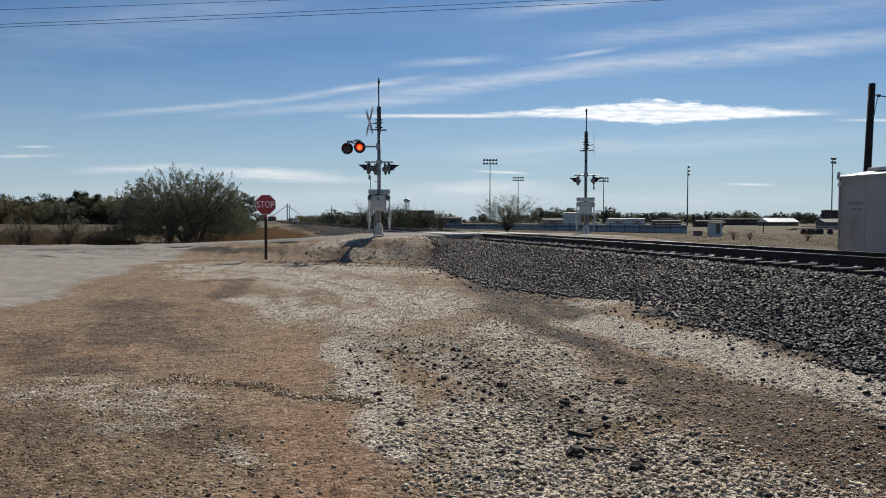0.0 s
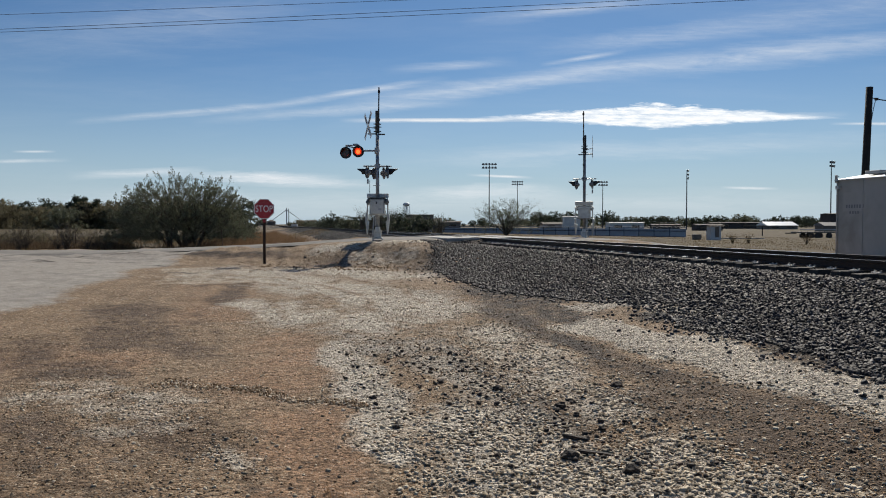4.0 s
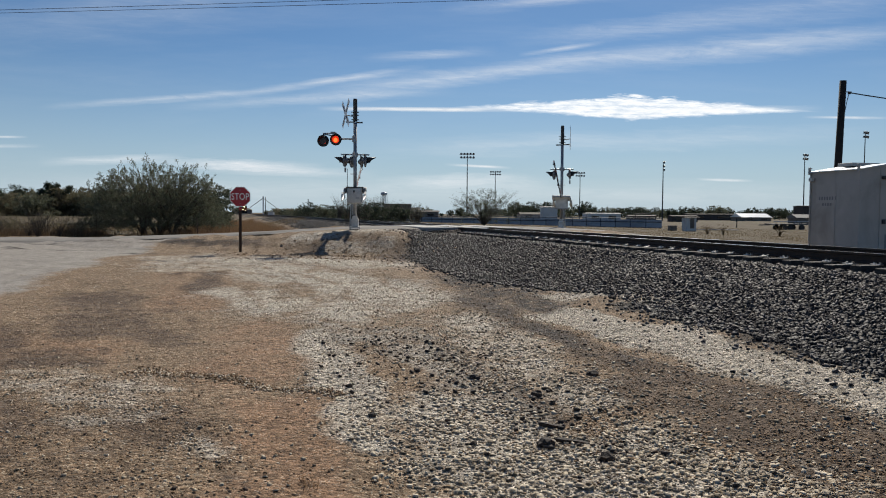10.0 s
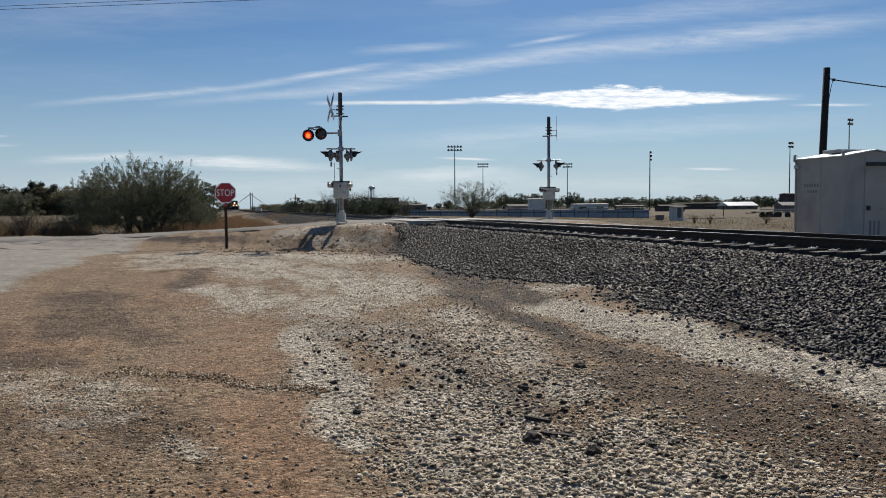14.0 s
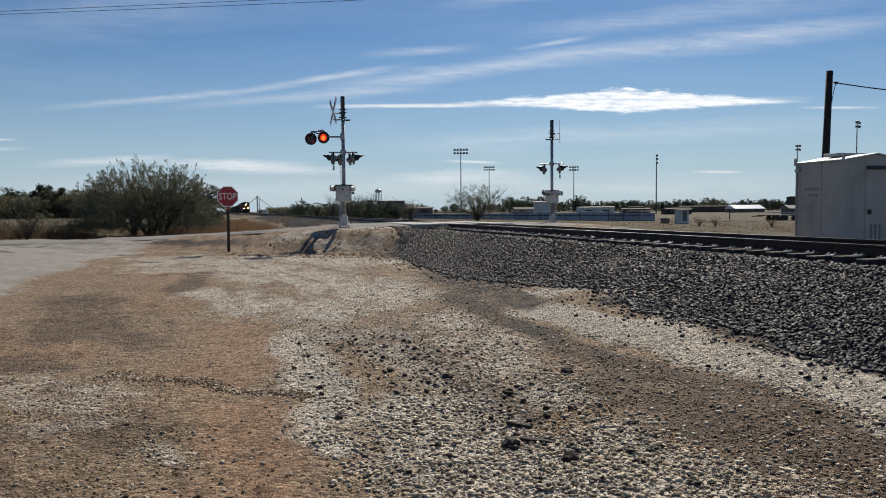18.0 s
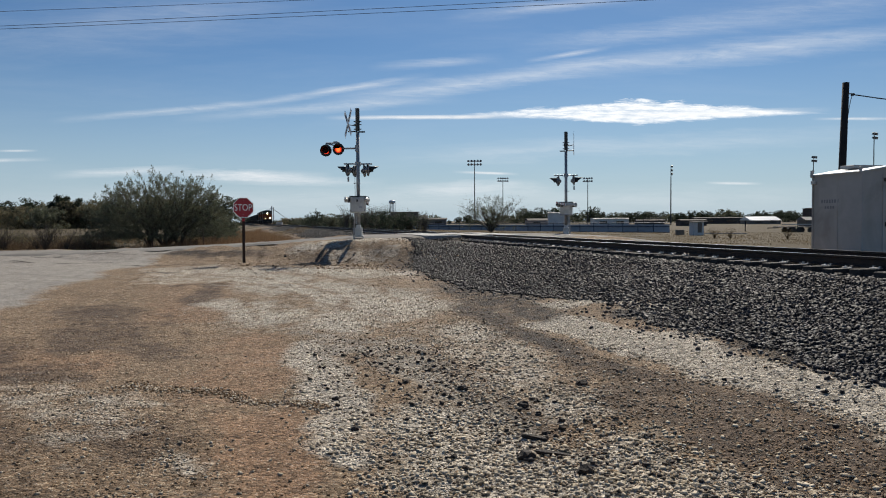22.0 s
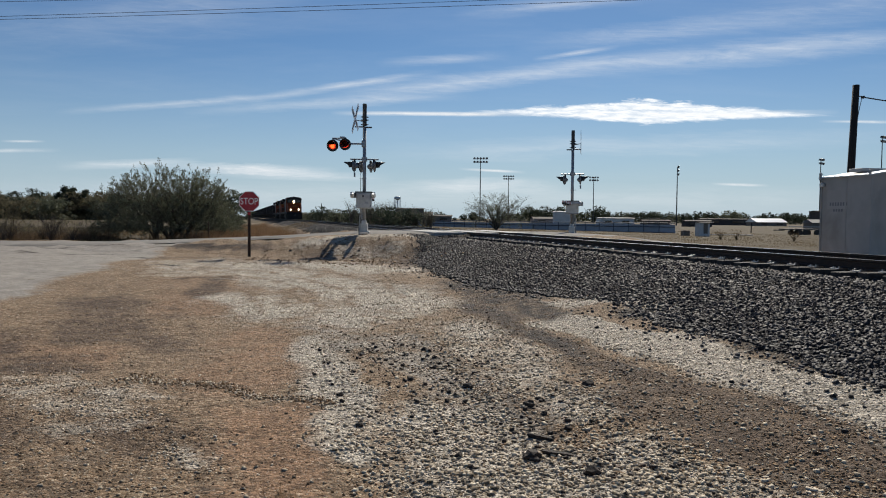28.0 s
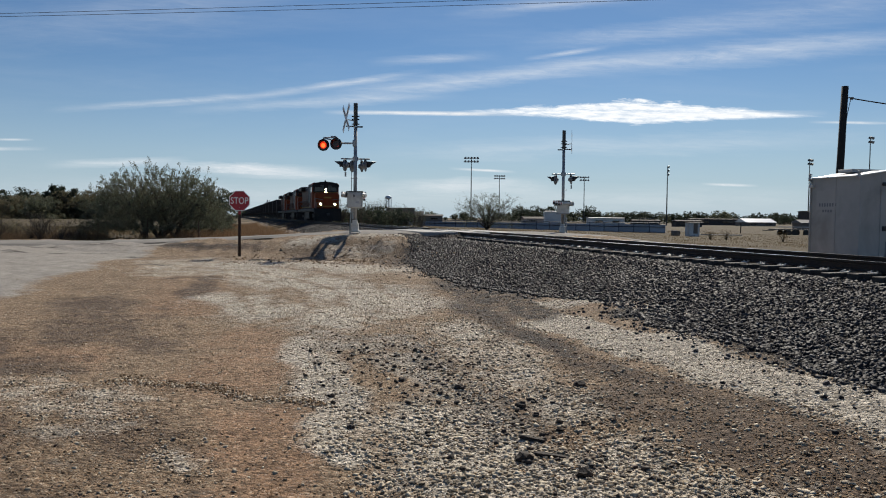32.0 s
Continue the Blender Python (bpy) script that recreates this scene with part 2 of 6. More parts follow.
def glow(name, col, strength):
    m = bpy.data.materials.new(name)
    m.use_nodes = True
    p = m.node_tree.nodes["Principled BSDF"]
    p.inputs["Base Color"].default_value = (*[min(1, c * 0.5) for c in col], 1)
    p.inputs["Emission Color"].default_value, p.inputs["Emission Strength"].default_value = (*col, 1), strength
    return m


M_GALV = shade("galvanised_steel", (0.42, 0.43, 0.44), 0.5, 0.6, (0.26, 0.27, 0.28), 5, 0.1)
M_WHITE = shade("weathered_white_paint", (0.66, 0.66, 0.63), 0.5, 0, (0.5, 0.5, 0.47), 4, 0.05, 40, stain=(0.36, 0.34, 0.3))
M_BLACK = shade("black_paint", (0.012, 0.012, 0.013), 0.5, 0, (0.02, 0.02, 0.02), 6)
M_DARKMETAL = shade("dark_weathered_metal", (0.07, 0.072, 0.075), 0.55, 0.4, (0.03, 0.03, 0.03), 9)
M_STOPRED = shade("red_sign_sheeting", (0.42, 0.018, 0.03), 0.35, 0, (0.36, 0.015, 0.025), 3)
M_SIGNWHITE = shade("white_sign_sheeting", (0.88, 0.88, 0.87), 0.35, 0, (0.8, 0.8, 0.79), 5)
M_SIGNBACK = shade("bare_aluminium", (0.45, 0.46, 0.47), 0.4, 0.8, (0.34, 0.35, 0.36), 5)
M_POST = shade("rusty_steel_post", (0.085, 0.05, 0.035), 0.75, 0.2, (0.04, 0.028, 0.022), 14, 0.2)
M_LAMPBACK = shade("dull_grey_casting", (0.24, 0.245, 0.25), 0.6, 0.1, (0.16, 0.165, 0.17), 5)
M_REDTAPE = shade("red_reflective_tape", (0.5, 0.03, 0.03), 0.4, 0, (0.4, 0.02, 0.02), 6)
M_LENSLIT = glow("lit_red_lens", (1.0, 0.05, 0.015), 0.75)
M_LENSHOT = glow("lit_lamp_core", (1.0, 0.16, 0.03), 1.7)
M_LENSOFF = shade("unlit_red_lens", (0.05, 0.008, 0.006), 0.25, 0, (0.03, 0.006, 0.005), 12)
M_RAILSIDE = shade("rusty_rail_side", (0.07, 0.043, 0.03), 0.75, 0.3, (0.03, 0.02, 0.016), 10, 0.15)
M_RAILTOP = shade("polished_rail_head", (0.55, 0.55, 0.56), 0.22, 1.0, (0.42, 0.42, 0.43), 20)
M_TIE = shade("creosoted_timber", (0.075, 0.062, 0.052), 0.85, 0, (0.035, 0.03, 0.026), 6, 0.5, 30, object_rand=0.5)
M_PLATE = shade("worn_tie_plate", (0.62, 0.60, 0.58), 0.33, 0.9, (0.40, 0.36, 0.33), 12)
M_ASPHALT = shade("sun_bleached_asphalt", (0.28, 0.262, 0.238), 0.9, 0, (0.205, 0.192, 0.174), 1.3, 0.3, 60, stain=(0.115, 0.108, 0.1), stain_scale=0.22, spec=0.12)
M_PANEL = shade("concrete_crossing_panel", (0.36, 0.35, 0.33), 0.8, 0, (0.27, 0.26, 0.245), 2, 0.2, 40)
M_CONCRETE = shade("old_concrete", (0.36, 0.35, 0.33), 0.85, 0, (0.25, 0.24, 0.22), 6, 0.3)
M_HOUSE = shade("galvanised_bungalow_sheet", (0.48, 0.455, 0.415), 0.55, 0.0, (0.40, 0.38, 0.345), 1.6, 0.04, 20, stain=(0.31, 0.285, 0.245), stain_scale=0.7)
M_ROOF = shade("bright_aluminium_roof", (0.68, 0.69, 0.70), 0.38, 0.5, (0.58, 0.59, 0.6), 3)
M_PATCH = shade("pale_repaint_patch", (0.48, 0.455, 0.415), 0.6, 0, (0.43, 0.41, 0.37), 2)
M_INK = shade("faded_stencil_ink", (0.24, 0.24, 0.24), 0.7, 0, (0.2, 0.2, 0.21), 18)
M_POLE = shade("creosoted_pole", (0.03, 0.024, 0.02), 0.85, 0, (0.014, 0.012, 0.01), 10, 0.5, 30)
M_WIRE = shade("weathered_cable", (0.05, 0.05, 0.055), 0.6, 0.3)
M_BALLAST = stones("grey_granite_ballast", (0.116, 0.11, 0.113), (0.054, 0.051, 0.052), [(0.0, (0.2, 0.19, 0.19)), (0.55, (0.4, 0.385, 0.39)), (0.8, (0.72, 0.71, 0.72)), (1.0, (1.0, 1.0, 1.0))], 0.65, 0.16)
M_SPILL = stones("dark_brown_spilt_gravel", (0.20, 0.14, 0.105), (0.10, 0.068, 0.05), [(0.0, (0.34, 0.32, 0.3)), (0.6, (0.62, 0.6, 0.58)), (1.0, (1.0, 1.0, 1.0))], 0.8, 0.2)
M_LIME = stones("pale_limestone_gravel", (0.70, 0.615, 0.48), (0.48, 0.405, 0.305), [(0.0, (0.22, 0.2, 0.18)), (0.25, (0.5, 0.47, 0.43)), (0.6, (0.78, 0.76, 0.73)), (1.0, (1.0, 1.0, 1.0))], 0.85, 0.2)
M_BROWNROCK = stones("brown_road_stone", (0.45, 0.31, 0.19), (0.235, 0.158, 0.095), [(0.0, (0.3, 0.28, 0.26)), (0.4, (0.6, 0.58, 0.56)), (0.9, (0.95, 0.94, 0.92)), (1.0, (1.0, 1.0, 1.0))], 0.9, 0.15)
M_WOODBIT = shade("rotten_timber", (0.062, 0.044, 0.033), 0.9, 0, (0.026, 0.02, 0.016), 9, 0.6, 40)
M_BARK = shade("mesquite_bark", (0.075, 0.058, 0.045), 0.9, 0, (0.035, 0.028, 0.022), 12, 0.4)
M_LEAF = leafy("grey_green_leaves", (0.165, 0.175, 0.118), (0.085, 0.092, 0.062))
M_LEAFDARK = leafy("dark_green_leaves", (0.055, 0.07, 0.047), (0.034, 0.043, 0.03))
M_LEAFOLIVE = leafy("olive_brown_leaves", (0.185, 0.165, 0.10), (0.115, 0.10, 0.062))
M_TWIG = shade("bare_grey_twigs", (0.14, 0.12, 0.095), 0.85, 0, (0.085, 0.07, 0.055), 5, island=0.8)
M_RUSTGRASS = leafy("rust_brown_dry_grass", (0.23, 0.145, 0.082), (0.15, 0.095, 0.056))
M_DRYWEED = leafy("dark_dry_weeds", (0.15, 0.105, 0.068), (0.085, 0.06, 0.04))
M_STRAW = leafy("pale_dry_grass", (0.19, 0.14, 0.078), (0.13, 0.096, 0.054))
M_LOCO_ORANGE = shade("orange_locomotive_paint", (0.25, 0.05, 0.014), 0.5, 0, (0.19, 0.04, 0.012), 1.5, stain=(0.15, 0.045, 0.02), spec=0.12)
# the same orange with the side's shade painted in, plus dark stains
M_LOCO_SIDE = shade("shaded_orange_locomotive_paint", (0.12, 0.034, 0.014), 0.5, 0, (0.075, 0.025, 0.014), 0.8, stain=(0.03, 0.02, 0.016), stain_scale=0.5, spec=0.12)
M_LOCO_BLACK = shade("black_locomotive_paint", (0.018, 0.018, 0.019), 0.5, 0, (0.03, 0.028, 0.026), 2, spec=0.12)
M_LOCO_YELLOW = shade("yellow_stripe_paint", (0.36, 0.20, 0.03), 0.6, 0, (0.28, 0.15, 0.03), 3)
M_SILVER = shade("silver_paint", (0.17, 0.165, 0.16), 0.6, 0.0, (0.12, 0.117, 0.113), 4)
M_PANELGREY = shade("dusty_silver_panel", (0.34, 0.33, 0.32), 0.55, 0.1, (0.26, 0.25, 0.24), 3, stain=(0.2, 0.19, 0.18))
M_CAR = shade("dark_hopper_steel", (0.06, 0.058, 0.058), 0.8, 0.0, (0.035, 0.033, 0.032), 1.2, stain=(0.085, 0.06, 0.045), spec=0.12)
M_COAL = shade("coal_load", (0.012, 0.012, 0.012), 0.6, 0, (0.02, 0.02, 0.02), 4, 0.6, 12)
M_GLASSDARK = shade("dark_cab_glass", (0.01, 0.012, 0.014), 0.08, 0, (0.012, 0.012, 0.014), 3)
M_HEADLIGHT = glow("lit_headlight", (1.0, 0.74, 0.36), 20.0)
M_FENCE = shade("blue_grey_fence_sheet", (0.43, 0.455, 0.49), 0.7, 0.0, (0.34, 0.365, 0.40), 0.8, object_rand=0.25, spec=0.1)
M_NAVY = shade("navy_pipe_rail", (0.035, 0.05, 0.085), 0.5, 0.2, (0.025, 0.035, 0.06), 3)
M_BUILDW = shade("pale_metal_siding", (0.66, 0.66, 0.645), 0.6, 0.0, (0.56, 0.56, 0.545), 0.6, spec=0.1)
M_BUILDT = shade("tan_metal_siding", (0.21, 0.185, 0.16), 0.7, 0.1, (0.17, 0.15, 0.13), 0.6, spec=0.1)
M_BUILDD = shade("dark_brick_wall", (0.10, 0.085, 0.08), 0.8, 0, (0.07, 0.06, 0.056), 0.8, spec=0.1)
M_TANK = shade("pale_blue_tank_paint", (0.5, 0.55, 0.6), 0.5, 0, (0.42, 0.47, 0.52), 0.3)
M_PINK = shade("pinkish_plaster", (0.42, 0.33, 0.29), 0.8, 0, (0.35, 0.27, 0.24), 0.6)
M_FLOOD = shade("floodlight_glass", (0.3, 0.32, 0.35), 0.25, 0.2, (0.22, 0.24, 0.27), 4)


def ground_material():
    m = bpy.data.materials.new("ground")
    m.use_nodes = True
    t = m.node_tree
    p = t.nodes["Principled BSDF"]
    p.inputs["Specular IOR Level"].default_value = 0.14
    tc = t.nodes.new("ShaderNodeTexCoord").outputs["Object"]
    soil = t.nodes.new("ShaderNodeAttribute")
    soil.attribute_name = "soil"
    cover = t.nodes.new("ShaderNodeAttribute")
    cover.attribute_name = "cover"
    s = t.nodes.new("ShaderNodeSeparateColor")
    t.links.new(soil.outputs["Color"], s.inputs[0])
    g = t.nodes.new("ShaderNodeSeparateColor")
    t.links.new(cover.outputs["Color"], g.inputs[0])
    big, mid = noise_node(t, tc, 0.45, 5, 0.6, 0.3), noise_node(t, tc, 2.6, 6, 0.65, 0.2)
    fine, grit = noise_node(t, tc, 22, 6, 0.7), noise_node(t, tc, 75, 4, 0.7)

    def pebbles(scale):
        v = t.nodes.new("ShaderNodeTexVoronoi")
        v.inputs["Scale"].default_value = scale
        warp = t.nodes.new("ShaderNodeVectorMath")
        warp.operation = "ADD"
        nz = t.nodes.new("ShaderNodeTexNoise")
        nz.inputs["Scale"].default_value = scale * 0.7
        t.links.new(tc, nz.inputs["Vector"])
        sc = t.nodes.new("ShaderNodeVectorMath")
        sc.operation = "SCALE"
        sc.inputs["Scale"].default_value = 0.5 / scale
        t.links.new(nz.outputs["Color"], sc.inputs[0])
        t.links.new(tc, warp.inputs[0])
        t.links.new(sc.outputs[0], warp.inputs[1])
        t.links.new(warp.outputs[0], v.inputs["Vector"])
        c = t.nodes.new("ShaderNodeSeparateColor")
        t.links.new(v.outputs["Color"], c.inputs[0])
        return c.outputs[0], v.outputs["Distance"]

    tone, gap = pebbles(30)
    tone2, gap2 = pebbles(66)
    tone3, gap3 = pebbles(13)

    def edge(weight, soft=0.5):
        f = math_node(t, "ADD", weight, math_node(t, "MULTIPLY", math_node(t, "SUBTRACT", mid, 0.5), 1.5))
        f = math_node(t, "ADD", f, math_node(t, "MULTIPLY", math_node(t, "SUBTRACT", big, 0.5), 0.9))
        f = math_node(t, "ADD", f, math_node(t, "MULTIPLY", math_node(t, "SUBTRACT", fine, 0.5), 0.8))
        return ramp_node(t, f, [(0.5 - soft / 2, 0.0), (0.5 + soft / 2, 1.0)])

    def two(a, b, source, lo=0.36, hi=0.64):
        return mix_node(t, ramp_node(t, source, [(lo, 0.0), (hi, 1.0)]), a, b)

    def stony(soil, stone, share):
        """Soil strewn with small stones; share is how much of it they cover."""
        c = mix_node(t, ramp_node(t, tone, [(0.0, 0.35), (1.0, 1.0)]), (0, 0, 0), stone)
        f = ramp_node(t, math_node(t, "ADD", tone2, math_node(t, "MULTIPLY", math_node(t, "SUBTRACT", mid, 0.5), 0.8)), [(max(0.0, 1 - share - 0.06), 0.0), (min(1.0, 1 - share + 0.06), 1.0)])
        # gaps show the soil, kept dark to paint in the shade between stones
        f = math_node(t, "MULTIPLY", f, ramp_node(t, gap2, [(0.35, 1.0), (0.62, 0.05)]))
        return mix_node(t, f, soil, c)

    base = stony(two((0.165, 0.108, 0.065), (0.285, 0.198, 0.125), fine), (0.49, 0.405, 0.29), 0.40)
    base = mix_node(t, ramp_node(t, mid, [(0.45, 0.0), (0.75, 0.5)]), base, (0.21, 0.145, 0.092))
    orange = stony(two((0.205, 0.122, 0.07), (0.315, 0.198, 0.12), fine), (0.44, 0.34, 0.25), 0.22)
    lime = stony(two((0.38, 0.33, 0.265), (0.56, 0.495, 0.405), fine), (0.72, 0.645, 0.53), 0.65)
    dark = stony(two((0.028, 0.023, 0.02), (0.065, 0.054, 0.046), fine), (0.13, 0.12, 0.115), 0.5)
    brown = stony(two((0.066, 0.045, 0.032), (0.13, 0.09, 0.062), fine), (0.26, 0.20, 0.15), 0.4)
    grass = two((0.066, 0.047, 0.025), (0.108, 0.079, 0.043), mid)
    grass = mix_node(t, ramp_node(t, big, [(0.42, 0.0), (0.68, 0.8)]), grass, (0.082, 0.066, 0.036))
    grey = two((0.26, 0.235, 0.206), (0.35, 0.322, 0.285), mid)
    c = base
    for w, col in ((g.outputs[1], grey), (s.outputs[0], orange), (g.outputs[2], brown), (s.outputs[1], lime), (s.outputs[2], dark), (g.outputs[0], grass)):
        c = mix_node(t, edge(w), c, col)
    rough_ground = math_node(t, "SUBTRACT", 1.0, math_node(t, "MULTIPLY", math_node(t, "MAXIMUM", g.outputs[0], g.outputs[1]), 0.75), True)
    clump = math_node(t, "ADD", math_node(t, "MULTIPLY", tone3, 0.3), math_node(t, "MULTIPLY", tone, 0.8))
    clump = math_node(t, "ADD", math_node(t, "MULTIPLY", math_node(t, "SUBTRACT", clump, 0.55), rough_ground), 1.0)
    c = mix_node(t, 1.0, c, clump, "MULTIPLY")
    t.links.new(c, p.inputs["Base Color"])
    p.inputs["Roughness"].default_value = 0.9
    b = t.nodes.new("ShaderNodeBump")
    b.inputs["Strength"].default_value, b.inputs["Distance"].default_value = 0.9, 0.045
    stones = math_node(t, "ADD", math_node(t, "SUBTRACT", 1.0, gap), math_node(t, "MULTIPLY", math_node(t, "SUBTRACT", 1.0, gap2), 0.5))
    flat = math_node(t, "ADD", 0.38, math_node(t, "MULTIPLY", math_node(t, "MAXIMUM", s.outputs[1], s.outputs[2]), 0.62), True)
    flat = math_node(t, "MULTIPLY", flat, math_node(t, "SUBTRACT", 1.0, math_node(t, "MULTIPLY", g.outputs[1], 0.9), True))
    h = math_node(t, "ADD", math_node(t, "MULTIPLY", math_node(t, "MULTIPLY", math_node(t, "SUBTRACT", stones, math_node(t, "MULTIPLY", gap3, 0.35)), flat), 0.8), math_node(t, "MULTIPLY", fine, 0.6))
    t.links.new(math_node(t, "ADD", h, mid), b.inputs["Height"])
    t.links.new(b.outputs[0], p.inputs["Normal"])
    return m


M_GROUND = ground_material()


# ---- building helpers ----
def part(name, bm, material, parent, label="", smooth=False):
    """Link a bmesh as one mesh object under a thing or under a part."""
    me = bpy.data.meshes.new(name)
    bm.to_mesh(me)
    bm.free()
    me.materials.append(material)
    if smooth:
        me.shade_smooth()
    ob = new(name, me)
    ob.parent = parent
    return tagged(ob, label)


def shared(name, me, parent, m=None):
    ob = new(name, me)
    ob.parent = parent
    if m is not None:
        ob.matrix_basis = m
    return ob


def empty(name, m, label, category, group="", kind=""):
    ob = new(name)
    ob.matrix_basis = m
    return tagged(ob, label, category, group, kind)


def block(bm, x, y, z, sx, sy, sz, bevel=0.0, m=None):
    """A box centred at x, y, z."""
    got = bmesh.ops.create_cube(bm, size=1, matrix=(m or Matrix()) @ Matrix.LocRotScale((x, y, z), None, (sx, sy, sz)))
    if bevel:
        edges = list({e for v in got["verts"] for e in v.link_edges})
        bmesh.ops.bevel(bm, geom=edges, offset=bevel, segments=1, affect="EDGES")
    return bm


def tube(bm, a, b, r0, r1=None, seg=12, cap=True):
    """A round bar from a to b."""
    a, b = Vector(a), Vector(b)
    d = b - a
    m = Matrix.Translation((a + b) / 2) @ d.to_track_quat("Z", "Y").to_matrix().to_4x4()
    bmesh.ops.create_cone(bm, cap_ends=cap, segments=seg, radius1=r0, radius2=r0 if r1 is None else r1, depth=d.length, matrix=m)
    return bm


def mesh_of(name, verts, faces, material, smooth=False):
    me = bpy.data.meshes.new(name)
    me.from_pydata(verts, [], faces)
    me.materials.append(material)
    if smooth:
        me.shade_smooth()
    return me


def quick_mesh(name, verts, faces, material):
    """A mesh from arrays of vertices and of faces with equally many corners."""
    me = bpy.data.meshes.new(name)
    verts, faces = np.asarray(verts, np.float32), np.asarray(faces, np.int32)
    k = faces.shape[1]
    me.vertices.add(len(verts))
    me.vertices.foreach_set("co", verts.ravel())
    me.loops.add(faces.size)
    me.loops.foreach_set("vertex_index", faces.ravel())
    me.polygons.add(len(faces))
    me.polygons.foreach_set("loop_start", np.arange(0, faces.size, k, dtype=np.int32))
    me.polygons.foreach_set("loop_total", np.full(len(faces), k, np.int32))
    me.update(calc_edges=True)
    me.materials.append(material)
    return me


def B():
    return bmesh.new()


# ---- the lie of the land ----
SLOPE, CROSS = 0.2515, 11.05           # track centre: x = CROSS - SLOPE * y
NX, NY = 1 / math.hypot(1, SLOPE), SLOPE / math.hypot(1, SLOPE)
TRACK_YAW = math.degrees(math.atan(SLOPE))
RAIL_TOP = 0.98


def from_track(x, y):
    return (x + SLOPE * y - CROSS) * NX


ROAD_X = [-400, -40, -14, -3, 2.5, 8, 30, 400]
ROAD_Y = [100, 46.5, 40.6, 38.4, 37.6, 36.6, 31.5, -50]
ROAD_ZX = [-400, -30, -19, -9, -3, 6, 9, 13, 24, 400]
ROAD_Z = [-0.1, -0.02, 0.05, 0.5, 0.90, 0.93, 0.80, 0.30, -0.25, -0.4]
ROAD_HALF = 3.5


def road_y(x):
    return np.interp(x, ROAD_X, ROAD_Y)


def road_z(x):
    return np.interp(x, ROAD_ZX, ROAD_Z)


def lumps(x, y):
    return (0.035 * np.sin(x * 0.9 + 1.3) * np.sin(y * 0.7 + 0.4) + 0.02 * np.sin(x * 2.3 + y * 1.1) * np.sin(y * 1.9 - x * 0.6)
            + 0.012 * np.sin(x * 5.1 - y * 3.3) * np.sin(y * 4.7 + x * 2.2))


def ground_z(x, y):
    x, y = np.asarray(x, float), np.asarray(y, float)
    d = from_track(x, y)
    far = np.hypot(x, y)
    base = np.interp(far, [0, 40, 60, 140, 5000], [0, 0, -0.12, -0.4, -0.5]) + lumps(x, y) * np.interp(far, [0, 25, 60], [1, 1, 0.4])
    right = np.interp(d, [4.5, 9, 24, 42, 120], [0.45, 0.33, 0.05, -0.22, -0.5]) + 0.4 * lumps(x, y)
    base = np.where(d > 4.5, right, base)
    bank = np.interp(d, [-40, -6.2, -4.4, -3.6, -2.3, -1.95, 1.95, 2.6, 4.5, 8], [-9, -0.1, 0.10, 0.27, 0.60, 0.69, 0.71, 0.62, 0.45, -9])
    r = y - road_y(x)
    run = np.where(r < 0, -r, r) - ROAD_HALF
    side = np.where(r < 0, 6.2, 4.0)
    k = np.clip(run / side, 0, 1)
    k = k * k * (3 - 2 * k)
    # the built-up dirt platform round the near signal, with a steep front
    rise = lambda v, a, b: np.clip((v - a) / (b - a), 0, 1) ** 2 * (3 - 2 * np.clip((v - a) / (b - a), 0, 1))
    mound = rise(x, -6.3, -4.7) * (1 - rise(x, -0.7, 0.9)) * (r < 0)
    k = k * (1 - mound) + (0.08 * np.clip(run / 3.6, 0, 1) + 0.92 * rise(run + 0.2 * np.sin(x * 2.1) + 0.08 * np.sin(x * 5.3), 2.9, 6.1)) * mound
    road = (road_z(x) - 0.05) * (1 - k) + (base - 0.02) * k + np.where((run > 0) & (k < 1), (2.2 - 1.3 * mound) * lumps(x * 1.4, y * 1.3), 0)
    # a low ridge of fines along the foot of the ballast, and the wheel track beside it
    base = base + np.where(y < 17, 0.05 * np.exp(-((d + 5.15) / 0.32) ** 2) - 0.035 * np.exp(-((d + 6.1) / 0.4) ** 2), 0)
    z = np.maximum(base, bank)
    near_rails = np.abs(d) < 2.2
    z = np.where(run < side, np.where(near_rails, np.where(run < 1.0, np.minimum(0.86, road), z), np.maximum(z, road)), z)
    return z


def toe(y):
    """Distance from the track's centre of the ballast's foot, wandering in and out along the line."""
    foot = np.interp(y, [3, 7, 8.2, 9.5, 11, 12.2, 13.2, 15.1, 16.6, 19, 23, 26.7, 30, 33], [-4.7, -4.75, -4.8, -4.62, -4.5, -4.8, -4.3, -4.35, -4.8, -5.3, -5.1, -4.8, -3.9, -3.2])
    return foot + 0.07 * np.sin(y * 2.7) + 0.05 * np.sin(y * 6.1)


def stroke(x, y, pts, weight):
    """A soft strip of ground along a line of (x, y, half width)."""
    out = np.zeros_like(x)
    for (ax, ay, ar), (bx, by, br) in zip(pts, pts[1:]):
        ux, uy = bx - ax, by - ay
        f = np.clip(((x - ax) * ux + (y - ay) * uy) / (ux * ux + uy * uy), 0, 1)
        dist = np.hypot(x - ax - f * ux, (y - ay - f * uy) * 0.75)
        out = np.maximum(out, np.clip((1.75 - dist / (ar + f * (br - ar))) * 0.8, 0, 1))
    return out * weight


